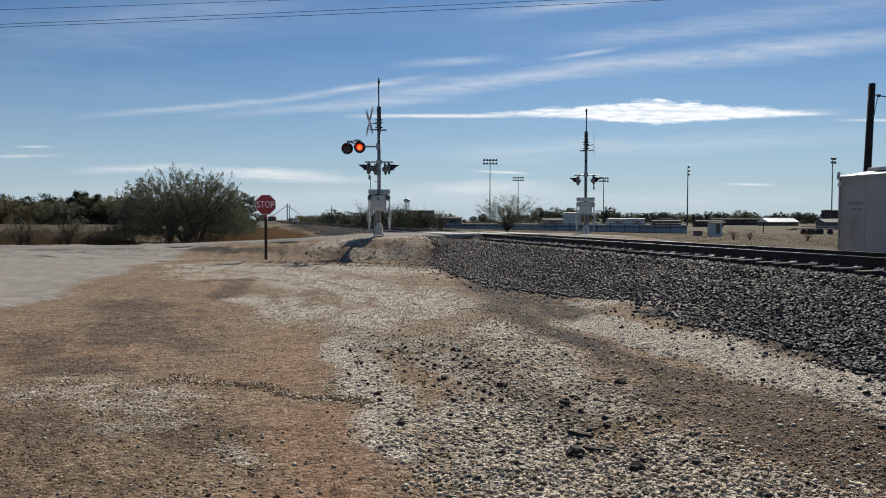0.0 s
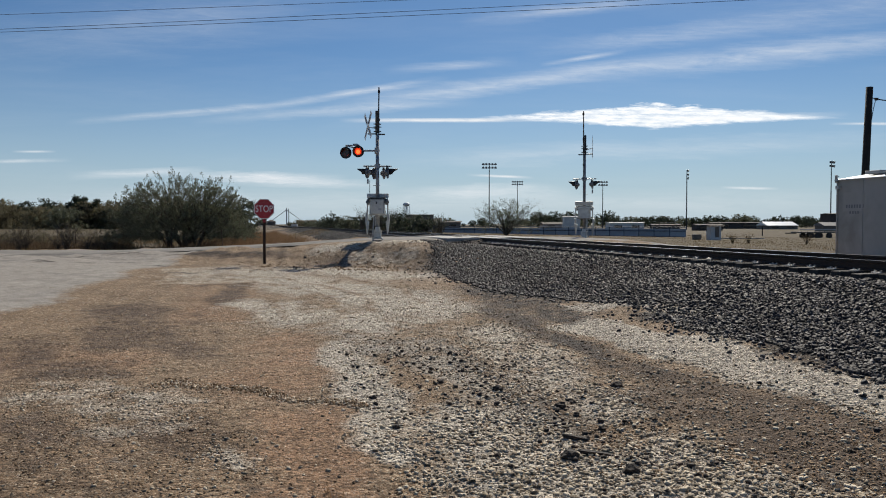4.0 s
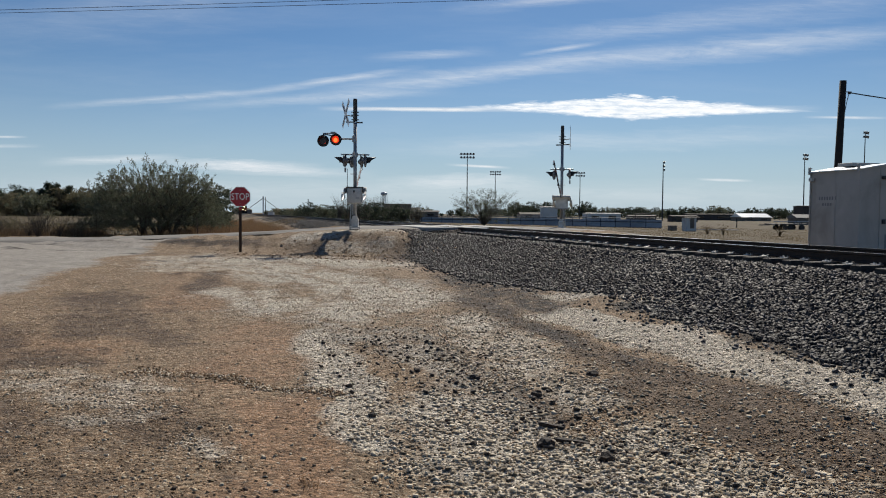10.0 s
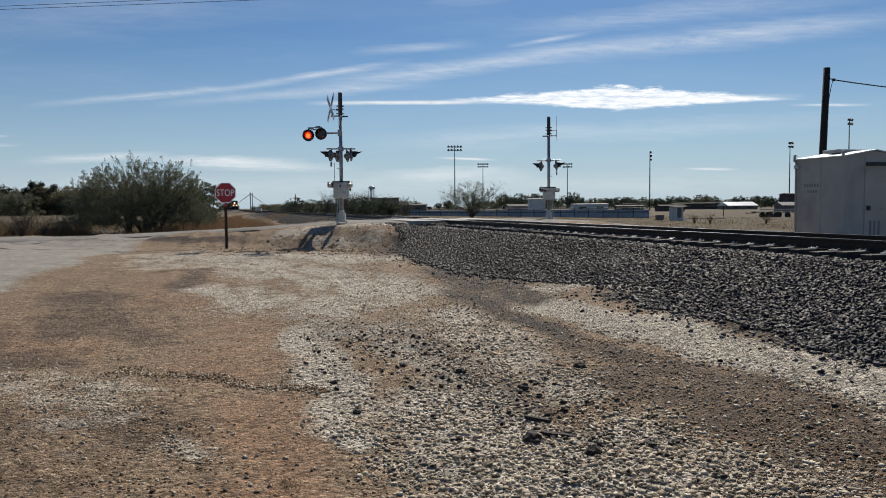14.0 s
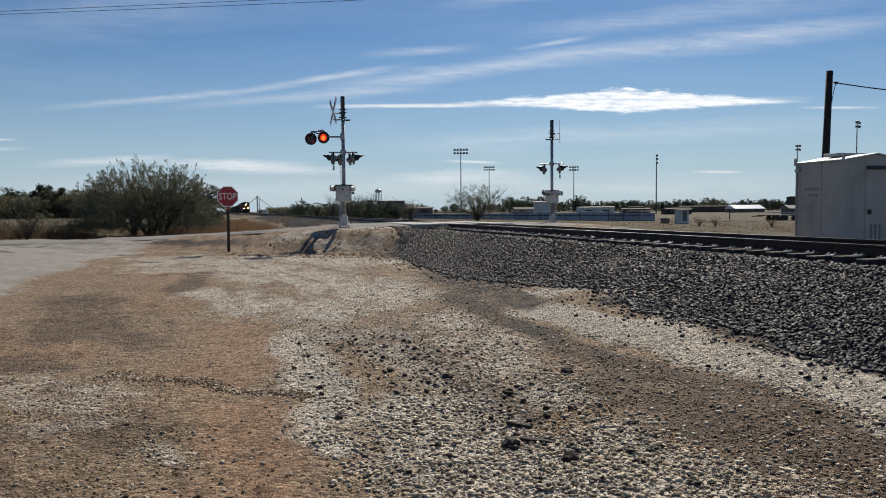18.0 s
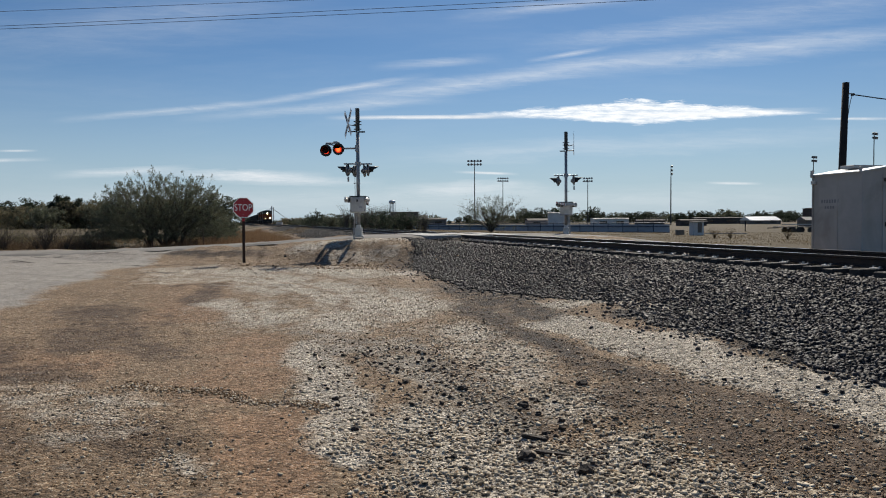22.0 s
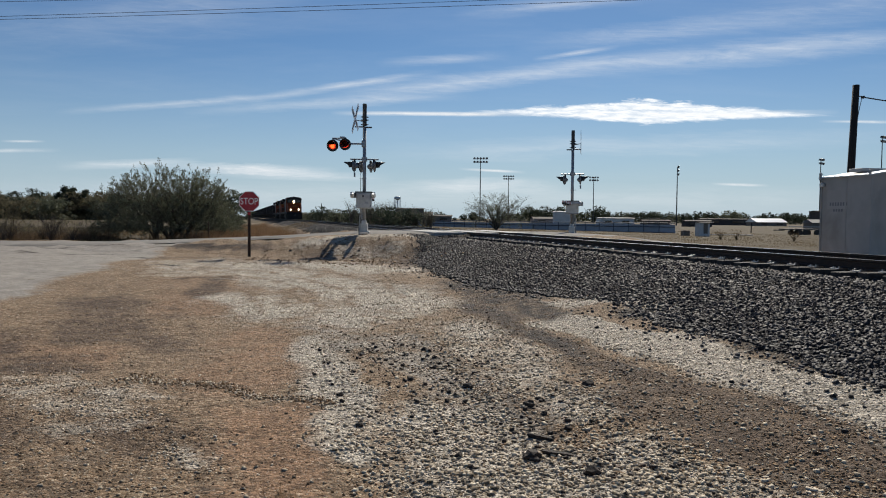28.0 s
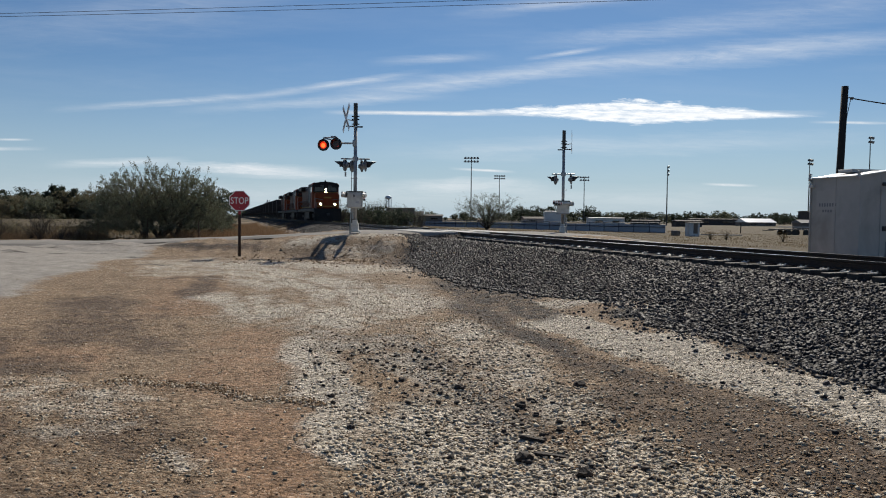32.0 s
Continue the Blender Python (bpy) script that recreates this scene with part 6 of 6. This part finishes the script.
def build_town():
    fence_line()
    flood_mast((19.2, 315), 26.8, 10, 1)
    flood_mast((41.0, 420), 25.4, 10, 2)
    flood_mast((79.3, 380), 23.0, 8, 3)
    flood_mast((91.6, 288), 22.2, 3, 4, 70)
    flood_mast((145.7, 288), 25.4, 6, 5, 40)
    flood_mast((153.5, 262), 31.2, 6, 6, 40)
    water_tower()
    radio_mast()
    grain_elevator()
    for k, (u, depth, w, d, h, rise, wall, roof, label) in enumerate((
            (0.168, 200, 4.2, 4, 4.1, 0.1, M_BUILDW, M_BUILDW, "small white shed behind the fence"),
            (0.2375, 230, 10.2, 6, 2.6, 0.12, M_BUILDW, M_BUILDW, "long white metal building behind the fence"),
            (0.436, 300, 12, 9, 1.6, 1.5, M_BUILDT, M_ROOF, "low building with a bright white metal roof"),
            (0.380, 330, 21, 6, 2.7, 0.25, M_BUILDD, M_BUILDD, "long dark brick building of the sports ground"),
            (0.528, 210, 12, 6, 4.9, 0.2, M_BUILDD, M_BUILDD, "dark brick grandstand beside the field"),
            (0.505, 180, 5, 4, 1.8, 0.8, M_BUILDT, M_SILVER, "small tan hut with a pale roof"),
            (0.29, 260, 9, 5, 1.9, 0.3, M_BUILDD, M_BUILDD, "tan metal field building with a pale roof"),
            (0.345, 240, 8, 5, 1.9, 0.3, M_BUILDD, M_BUILDD, "dark low dugout beside the field"),
            (0.15, 330, 14, 8, 2.2, 0.8, M_PINK, M_BUILDD, "pinkish plaster building in the town"),
            (0.004, 300, 12, 6, 2.9, 0.5, M_BUILDT, M_BUILDD, "long low tan building in the town"),
            (-0.02, 420, 16, 9, 4.0, 1.4, M_BUILDT, M_BUILDD, "brown gabled building in the town"),
            (-0.030, 170, 6, 6, 4.2, 0.1, M_BUILDT, M_BUILDD, "dark flat building behind the thicket"))):
        gable_building("town_building", u * depth, depth, 4 * ((k % 3) - 1), w, d, h, rise, wall, roof, label, 2 if w > 7 else 0)
    shed = gable_building("meadow_shed", 29.4, 83, 14, 1.25, 0.9, 1.95, 0.06, M_BUILDW, M_BUILDD, "small grey metal shed in the meadow")
    part("shed_door", block(B(), 0.1, -0.46, 1.3, 0.5, 0.04, 1.1, 0.01), M_BUILDT, shed)
    crate = empty("meadow_crate", pose(27.9, 84, float(ground_z(27.9, 84)) - 0.02), "tan plywood box beside the metal shed", "box")
    part("box_body", block(B(), 0, 0, 0.3, 0.8, 0.7, 0.6, 0.02), M_BUILDT, crate)
    trailer = empty("flat_trailer", pose(0.488 * 105, 105, -0.4, 0, 0, 8), "flatbed trailer with dark wheels parked in the meadow", "trailer")
    part("bed", block(B(), 0, 0, 0.85, 6.2, 2.2, 0.16, 0.02), M_BUILDT, trailer)
    part("rail", block(B(), 0, -1.08, 1.2, 6.2, 0.06, 0.1, 0.01), M_BUILDW, trailer)
    part("drawbar", block(B(), -3.8, 0, 0.72, 1.6, 0.12, 0.12, 0.01), M_DARKMETAL, trailer)
    for sx in (-1.4, -0.55, 1.2):
        for sy in (-1, 1):
            part("wheel", tube(B(), (sx, sy - 0.12, 0.4), (sx, sy + 0.12, 0.4), 0.4, seg=16), M_BLACK, trailer)
    path = empty("meadow_path", pose(36.6, 94, float(ground_z(36.6, 94)), 0, 0, -4), "pale concrete strip across the meadow", "path", kind="structure")
    part("slab", block(B(), 0, 0, 0.02, 5.4, 1.0, 0.16, 0.02), M_CONCRETE, path)
    stake = empty("meadow_post", pose(50.1, 120, float(ground_z(50.1, 120)) - 0.1), "dark wooden post in the dry meadow", "post")
    part("post", tube(B(), (0, 0, 0), (0.03, 0, 1.75), 0.09, 0.07, 8), M_POLE, stake)
    cage = empty("goal_frame", pose(44.0, 150, -0.5, 0, 0, -6), "dark steel pipe frame standing on the sports ground", "goal")
    for sx in (-1.5, 1.5):
        part("upright", tube(B(), (sx, 0, 0), (sx, 0, 2.35), 0.06, seg=8), M_DARKMETAL, cage)
        part("stay", tube(B(), (sx, 0, 2.35), (sx, 1.4, 0), 0.045, seg=8), M_DARKMETAL, cage)
    part("crossbar", tube(B(), (-1.5, 0, 2.35), (1.5, 0, 2.35), 0.06, seg=8), M_DARKMETAL, cage)
    # roadside fence stakes on the left field
    for k in range(7):
        x = -36 + 3.6 * k
        y = float(road_y(x)) + 9.5
        post = empty("fence_stake", pose(x, y, float(ground_z(x, y)) - 0.1, 3 * math.sin(k * 2.1), 3 * math.cos(k * 1.7), 0), "thin rusty steel fence stake in dry grass", "fence post", "fence stakes")
        part("stake", block(B(), 0, 0, 0.7, 0.05, 0.04, 1.4, 0.004), M_POST, post)
    for x, y, z, h in ((-0.145 * 230, 230, -0.6, 6.2), (-0.2 * 320, 320, -0.6, 8.5)):
        post = empty("far_pole", pose(x, y, z), "dark wooden pole far off beside the line", "utility pole")
        part("pole", tube(B(), (0, 0, 0), (0, 0, h), 0.16, 0.12, 8), M_POLE, post)
    relay = empty("relay_case", pose(CROSS - SLOPE * 290 + 6, 290, 0.2), "pale grey relay case beside the line", "equipment case")
    part("case", block(B(), 0, 0, 0.7, 2.2, 1.4, 1.4, 0.04), M_BUILDW, relay)


def radio_mast():
    thing = empty("radio_mast", pose(-37.8, 400, -1), "thin far radio mast above the scrub", "radio mast")
    part("mast", tube(B(), (0, 0, 0), (0, 0, 25.5), 0.2, 0.14, 6), M_DARKMETAL, thing)


# ---- loose things on the ground ----
def clod(name, x, y, sx, sy, sz, turn, material, seed, label, category, long=False):
    rng = random.Random(seed)
    bm = B()
    bmesh.ops.create_icosphere(bm, subdivisions=2, radius=0.5)
    for v in bm.verts:
        k = 1 + rng.uniform(-0.26, 0.22)
        if long:
            v.co = Vector((max(-0.5, min(0.5, v.co.x * 1.5)), max(-0.32, min(0.32, v.co.y)), max(-0.3, min(0.3, v.co.z))))
        v.co = Vector((v.co.x * sx, v.co.y * sy, v.co.z * sz)) * k
    me = bpy.data.meshes.new(name)
    bm.to_mesh(me)
    bm.free()
    me.materials.append(material)
    ob = new(name, me)
    ob.matrix_basis = pose(x, y, float(ground_z(x, y)) + sz * 0.16, rng.uniform(-8, 8), rng.uniform(-8, 8), turn)
    return tagged(ob, label, category)


def build_clutter():
    tufts("grass_tuft", [(-0.66, 4.36), (-0.60, 4.28)], 0.09, 16, 0.003, M_RUSTGRASS, 77, "small dry grass tuft in the dirt", 0.035)
    for k, (x, y, sx, sy, sz, turn, long) in enumerate(((0.885, 5.08, 0.14, 0.12, 0.09, 20, False), (1.07, 5.13, 0.24, 0.09, 0.05, -8, True), (1.21, 4.72, 0.11, 0.10, 0.09, 40, False),
                                                        (1.02, 5.62, 0.2, 0.08, 0.05, -25, True), (1.72, 7.35, 0.12, 0.1, 0.08, 0, False), (1.05, 6.55, 0.10, 0.08, 0.07, 0, False), (1.95, 4.95, 0.22, 0.03, 0.02, -30, True),
                                                        (-0.62, 6.9, 0.07, 0.06, 0.05, 0, False), (0.55, 7.25, 0.10, 0.08, 0.06, 0, False), (-0.35, 5.9, 0.07, 0.06, 0.05, 0, False))):
        if long:
            clod("timber_scrap", x, y, sx, sy, sz, turn, M_WOODBIT, 200 + k, "dark rotten timber scrap lying on gravel", "wood scrap", True)
        else:
            clod("dirt_clod", x, y, sx, sy, sz, turn, M_WOODBIT, 200 + k, "dark lump of tarry dirt lying on gravel", "dirt clod")
    rng = random.Random(9)
    for k in range(60):
        x, y = rng.uniform(-6.5, -1.2), rng.uniform(25.5, 31.5)
        s = 0.04 + 0.1 * rng.uniform(0, 1) ** 2
        clod("rubble_stone", x, y, s, s * 0.8, s * 0.6, rng.uniform(0, 180), M_BROWNROCK if k % 3 else M_BALLAST, 300 + k, "rough stone lying on the dirt bank", "stone")


# ---- the train ----
def bogie(parent, y, half, axles):
    bm = B()
    for sx in (-0.98, 0.98):
        block(bm, sx, y, 0.62, 0.16, half * 2, 0.34, 0.03)
    block(bm, 0, y, 0.62, 1.9, 0.5, 0.3, 0.03)
    truck = part("truck_frame", bm, M_CAR, parent)
    for k in range(axles):
        yy = y - half * 0.75 + half * 1.5 * k / max(1, axles - 1)
        bm = B()
        for sx in (-0.75, 0.75):
            tube(bm, (sx - 0.07, yy, 0.5), (sx + 0.07, yy, 0.5), 0.5, seg=18)
        tube(bm, (-0.8, yy, 0.5), (0.8, yy, 0.5), 0.09, seg=8)
        part("wheelset", bm, M_DARKMETAL, truck)


def locomotive(lead):
    """A six-axle diesel; the nose points to -y, origin at rail level under the nose."""
    loco = empty("locomotive", pose(0, 0, 0), "orange and black diesel freight locomotive with lit headlights" if lead else "orange and black diesel freight locomotive coupled behind", "locomotive", "locomotives")
    bm = B()
    block(bm, 0, 11, 1.32, 3.05, 21.2, 0.36, 0.04)
    block(bm, 0, 11, 0.75, 2.5, 5.2, 0.9, 0.12)
    part("underframe", bm, M_LOCO_BLACK, loco, "black frame and fuel tank")
    bm = B()
    verts = [(-1.5, 0.1, 1.35), (1.5, 0.1, 1.35), (-1.5, 0.1, 0.12), (1.5, 0.1, 0.12), (0, -0.35, 0.12), (0, -0.2, 1.35), (-1.5, 0.6, 1.35), (1.5, 0.6, 1.35), (-1.5, 0.6, 0.3), (1.5, 0.6, 0.3)]
    pil = mesh_of("pilot", verts, [(0, 2, 4, 5), (5, 4, 3, 1), (6, 8, 2, 0), (1, 3, 9, 7), (0, 5, 1, 7, 6), (2, 8, 9, 3, 4)], M_LOCO_BLACK)
    tagged(shared("pilot", pil, loco), "black snow-plough pilot")
    # nose
    bm = B()
    block(bm, 0, 1.35, 2.36, 2.7, 1.9, 1.85, 0.18)
    nose = part("nose", bm, M_LOCO_ORANGE, loco, "orange short hood")
    part("nose_door", block(B(), 0.0, 0.385, 2.25, 0.66, 0.05, 1.5, 0.015), M_LOCO_ORANGE, nose)
    part("nose_stripe", block(B(), 0, 0.37, 1.75, 2.3, 0.04, 0.10), M_LOCO_YELLOW, nose, "yellow stripe")
    part("emblem", block(B(), 0, 0.352, 2.72, 0.8, 0.02, 0.16, 0.005), M_LOCO_YELLOW, nose, "plain yellow emblem bar")
    bm = B()
    block(bm, 0, 3.3, 2.95, 3.0, 2.3, 3.0, 0.18)
    cab = part("cab", bm, M_LOCO_ORANGE, loco, "orange wide cab")
    bm = B()
    verts, faces = [], []
    prof = [(-1.52, 4.12), (-1.3, 4.36), (-0.7, 4.52), (0, 4.57), (0.7, 4.52), (1.3, 4.36), (1.52, 4.12)]
    for y in (2.02, 4.6):
        verts += [(x, y, z) for x, z in prof] + [(1.52, y, 3.95), (-1.52, y, 3.95)]
    n = 9
    faces = [tuple(range(n)), tuple(range(2 * n - 1, n - 1, -1))] + [(k, (k + 1) % n, n + (k + 1) % n, n + k) for k in range(n)]
    bm.free()
    shared("cab_roof", mesh_of("cab_roof", verts, faces, M_LOCO_BLACK), cab)
    part("cab_brow", block(B(), 0, 2.10, 4.02, 2.9, 0.14, 0.2, 0.04), M_LOCO_BLACK, cab, "black brow over the windscreens")
    part("window_surround", block(B(), 0, 2.135, 3.70, 2.85, 0.03, 0.66, 0.01), M_LOCO_BLACK, cab, "black band round the windscreens")
    part("brow_stripe", block(B(), 0, 2.10, 3.36, 2.7, 0.05, 0.05, 0.01), M_LOCO_YELLOW, cab, "thin yellow line under the windscreens")
    for sx in (-0.45, 0.45):
        part("number_lamp", block(B(), sx, 2.02, 4.06, 0.5, 0.03, 0.13, 0.01), M_GLASSDARK, cab)
        wiper = B()
        tube(wiper, (sx * 1.5, 2.10, 3.46), (sx * 1.2, 2.10, 3.9), 0.012, seg=5)
        part("wiper", wiper, M_LOCO_BLACK, cab)
    for sx in (-0.72, 0.72):
        part("windshield", block(B(), sx, 2.115, 3.72, 1.02, 0.04, 0.52, 0.02), M_GLASSDARK, cab, "dark windscreen")
    for sx in (-1.51, 1.51):
        part("side_window", block(B(), sx, 3.4, 3.65, 0.03, 1.1, 0.6, 0.01), M_GLASSDARK, cab)
    # long hood with stripes
    part("hood", block(B(), 0, 12.6, 2.75, 1.95, 16.2, 2.5, 0.12), M_LOCO_SIDE, loco, "orange engine hood")
    part("hood_top", block(B(), 0, 12.6, 4.08, 2.0, 16.0, 0.36, 0.1), M_LOCO_BLACK, loco, "black hood roof")
    part("hood_stripe", block(B(), 0, 12.6, 1.75, 2.0, 16.3, 0.12), M_LOCO_YELLOW, loco, "yellow stripe along the hood")
    part("radiator_wing", block(B(), 0, 18.2, 4.15, 3.0, 4.2, 0.56, 0.1), M_LOCO_BLACK, loco, "black flared radiator housing")
    part("dynamic_brake", block(B(), 0, 6.2, 3.3, 2.9, 2.6, 2.2, 0.08), M_LOCO_BLACK, loco, "black equipment blister")
    part("exhaust_stack", block(B(), 0, 12.8, 4.34, 0.6, 1.4, 0.2, 0.05), M_LOCO_BLACK, loco)
    part("air_horn", tube(B(), (0, 3.0, 4.64), (0, 2.6, 4.65), 0.05, 0.1, 8), M_DARKMETAL, loco)
    # silver-white side panels behind the cab
    for sx in (-1.5, 1.5):
        part("side_panel", block(B(), sx, 4.85, 2.75, 0.06, 0.42, 2.3, 0.02), M_PANELGREY, loco, "silver panel behind the cab")
    for sx in (-1.38, 1.38):
        bm = B()
        for k in range(13):
            tube(bm, (sx, 4.6 + 1.36 * k, 1.5), (sx, 4.6 + 1.36 * k, 2.55), 0.022, seg=5)
        tube(bm, (sx, 4.6, 2.55), (sx, 21, 2.55), 0.022, seg=5)
        part("handrail", bm, M_LOCO_BLACK, loco)
        bm = B()
        tube(bm, (sx, 0.2, 1.5), (sx, 0.2, 2.6), 0.03, seg=6)
        tube(bm, (sx, 0.2, 2.6), (sx * 0.35, 0.2, 2.45), 0.03, seg=6)
        part("front_rail", bm, M_SILVER, loco)
        for z in (0.5, 0.85, 1.2):
            part("step", block(B(), sx * 1.03, 1.0, z, 0.3, 0.6, 0.05), M_SILVER, loco)
    part("coupler", block(B(), 0, -0.35, 0.85, 0.3, 0.9, 0.3, 0.05), M_DARKMETAL, loco)
    bogie(loco, 4.4, 2.1, 3)
    bogie(loco, 17.6, 2.1, 3)
    lampm = M_HEADLIGHT if lead else M_FLOOD
    for name, spots in (("headlight", ((0.0, -0.06, 3.40), (0.0, -0.06, 3.68))), ("ditch_light", ((-0.80, -1.82, 1.98), (0.80, -1.82, 1.98)))):
        for x, dy, z in spots:
            bm = B()
            tube(bm, (x, 2.12 + dy, z), (x, 2.02 + dy, z), 0.15, seg=14)
            light = part(name, bm, M_LOCO_BLACK, loco)
            bm = B()
            tube(bm, (x, 2.015 + dy, z), (x, 2.0 + dy, z), 0.128, seg=14)
            part("lit_lens", bm, lampm, light, "bright warm lit lens" if lead else "unlit lens")
    bm = B()
    for x in (-1.25, -0.6, 0.6, 1.25):
        tube(bm, (x, 0.12, 1.5), (x, 0.12, 2.15), 0.022, seg=6)
    tube(bm, (-1.25, 0.12, 2.15), (-0.6, 0.12, 2.15), 0.022, seg=6)
    tube(bm, (0.6, 0.12, 2.15), (1.25, 0.12, 2.15), 0.022, seg=6)
    part("platform_rail", bm, M_SILVER, loco)
    for k in range(6):
        part("hood_door", block(B(), -0.99, 8.2 + 1.5 * k, 2.6, 0.03, 1.3, 1.5, 0.01), M_LOCO_SIDE, loco)
    for k in range(3):
        part("roof_fan", tube(B(), (0, 16.9 + 1.3 * k, 4.43), (0, 16.9 + 1.3 * k, 4.52), 0.58, seg=18), M_LOCO_BLACK, loco)
    return loco


def hopper_car():
    car = empty("coal_hopper", pose(0, 0, 0), "dark steel coal hopper wagon with a full load", "hopper wagon", "coal hoppers")
    L, W = 15.2, 1.58
    verts = [(-W, 0.4, 3.75), (W, 0.4, 3.75), (W, L - 0.4, 3.75), (-W, L - 0.4, 3.75), (-W, 0.6, 1.5), (W, 0.6, 1.5), (W, L - 0.6, 1.5), (-W, L - 0.6, 1.5),
             (-0.8, 3.2, 0.75), (0.8, 3.2, 0.75), (0.8, L - 3.2, 0.75), (-0.8, L - 3.2, 0.75)]
    faces = [(0, 1, 5, 4), (1, 2, 6, 5), (2, 3, 7, 6), (3, 0, 4, 7), (4, 5, 9, 8), (5, 6, 10, 9), (6, 7, 11, 10), (7, 4, 8, 11), (8, 9, 10, 11)]
    tagged(shared("body", mesh_of("body", verts, faces, M_CAR), car), "dark steel tub")
    for sx in (-W - 0.04, W + 0.04):
        for k in range(11):
            part("side_rib", block(B(), sx, 0.9 + 1.34 * k, 2.65, 0.1, 0.12, 2.2, 0.01), M_CAR, car)
    for sx in (-W, W):
        part("top_chord", block(B(), sx, L / 2, 3.78, 0.14, L - 0.7, 0.12, 0.02), M_CAR, car)
    bm = B()
    bmesh.ops.create_grid(bm, x_segments=6, y_segments=24, size=1, matrix=Matrix.LocRotScale((0, L / 2, 3.72), None, (W - 0.06, L / 2 - 0.5, 1)))
    for v in bm.verts:
        v.co.z += 0.35 * (1 - (v.co.x / W) ** 2) * (1 - (2 * v.co.y / L - 1) ** 4) + 0.05 * math.sin(v.co.y * 3.1) * math.cos(v.co.x * 2.7)
    part("coal_load", bm, M_COAL, car, "heap of coal")
    part("ladder", block(B(), -W - 0.05, 0.62, 2.4, 0.05, 0.4, 2.4, 0.01), M_SILVER, car)
    bogie(car, 2.1, 1.25, 2)
    bogie(car, L - 2.1, 1.25, 2)
    part("sill", block(B(), 0, L / 2, 1.05, 0.5, L, 0.3, 0.03), M_CAR, car)
    return car


def train_pose(s):
    """A pose on the rails, s metres along the line from the crossing of the x axis."""
    c = 1 / math.hypot(1, SLOPE)
    return pose(CROSS - SLOPE * s * c, s * c, RAIL_TOP, 0, 0, TRACK_YAW)


NOSE_END, SPEED = 88.6, 17.2
TRAIN_TIMES = [0, 0.1] + list(range(1, 32)) + [31.9, 32]


def build_train():
    out = []
    lead = locomotive(True)
    out.append((lead, 0.0))
    second = locomotive(False)
    out.append((second, 22.6))
    third = copy_thing(second, pose(0, 0, 0))
    out.append((third, 45.2))
    car = hopper_car()
    out.append((car, 68.4))
    for k in range(1, 34):
        out.append((copy_thing(car, pose(0, 0, 0)), 68.4 + 16.2 * k))
    return out


# ---- put the place together ----
build_ground()
build_road()
build_track()
signal_near, arm_near = crossing_signal("crossing_signal", pose(-2.85, 33.9, 0.93, 0, 0, 0), "level crossing signal mast with flashing red lamps and a gate", 5.6, 5.25, 4)
signal_far, arm_far = crossing_signal("crossing_signal", pose(7.64, 41.2, 0.80, 0, 0, 165), "level crossing signal mast with a gate beyond the track", 5.5, 5.15, 0)
stop_sign()
signal_house()
utility_pole()
overhead_lines()
build_town()
build_plants()
TRAIN = build_train()
build_clutter()
build_stones()

GATE = [(0, -2), (3.0, 0), (3.8, 6), (4.6, 20), (5.5, 33), (6.4, 38), (7.0, 42), (7.9, 50), (9.1, 62), (10.0, 71), (10.5, 77), (11.1, 82), (11.7, 86), (12.4, 89), (13.0, 90), (32, 90)]


def motions():
    for thing, behind in TRAIN:
        walk(thing, [(t, train_pose(NOSE_END + SPEED * (32 - t) + behind)) for t in TRAIN_TIMES])
    for arm, pivot in ((arm_near, (0, 0.06, 1.62)), (arm_far, (0, 0.06, 1.62))):
        walk(arm, [(t, pose(*pivot, -a, 0, 0)) for t, a in GATE])
    # blinking lamps: each added shutter drops over its lens while the other is lit
    hinge = (0, -0.045, 0.155)
    for key, first in (("lamp_left", False), ("lamp_right", True)):
        rows, lit = [(0, 84 if first else 0)], first
        for t in FLASH:
            rows += [(t - 0.04, 84 if lit else 0), (t + 0.04, 0 if lit else 84)]
            lit = not lit
        rows.append((32, 84 if lit else 0))
        walk(MOVING[key], [(t, pose(*hinge, -a, 0, 0)) for t, a in rows])


motions()
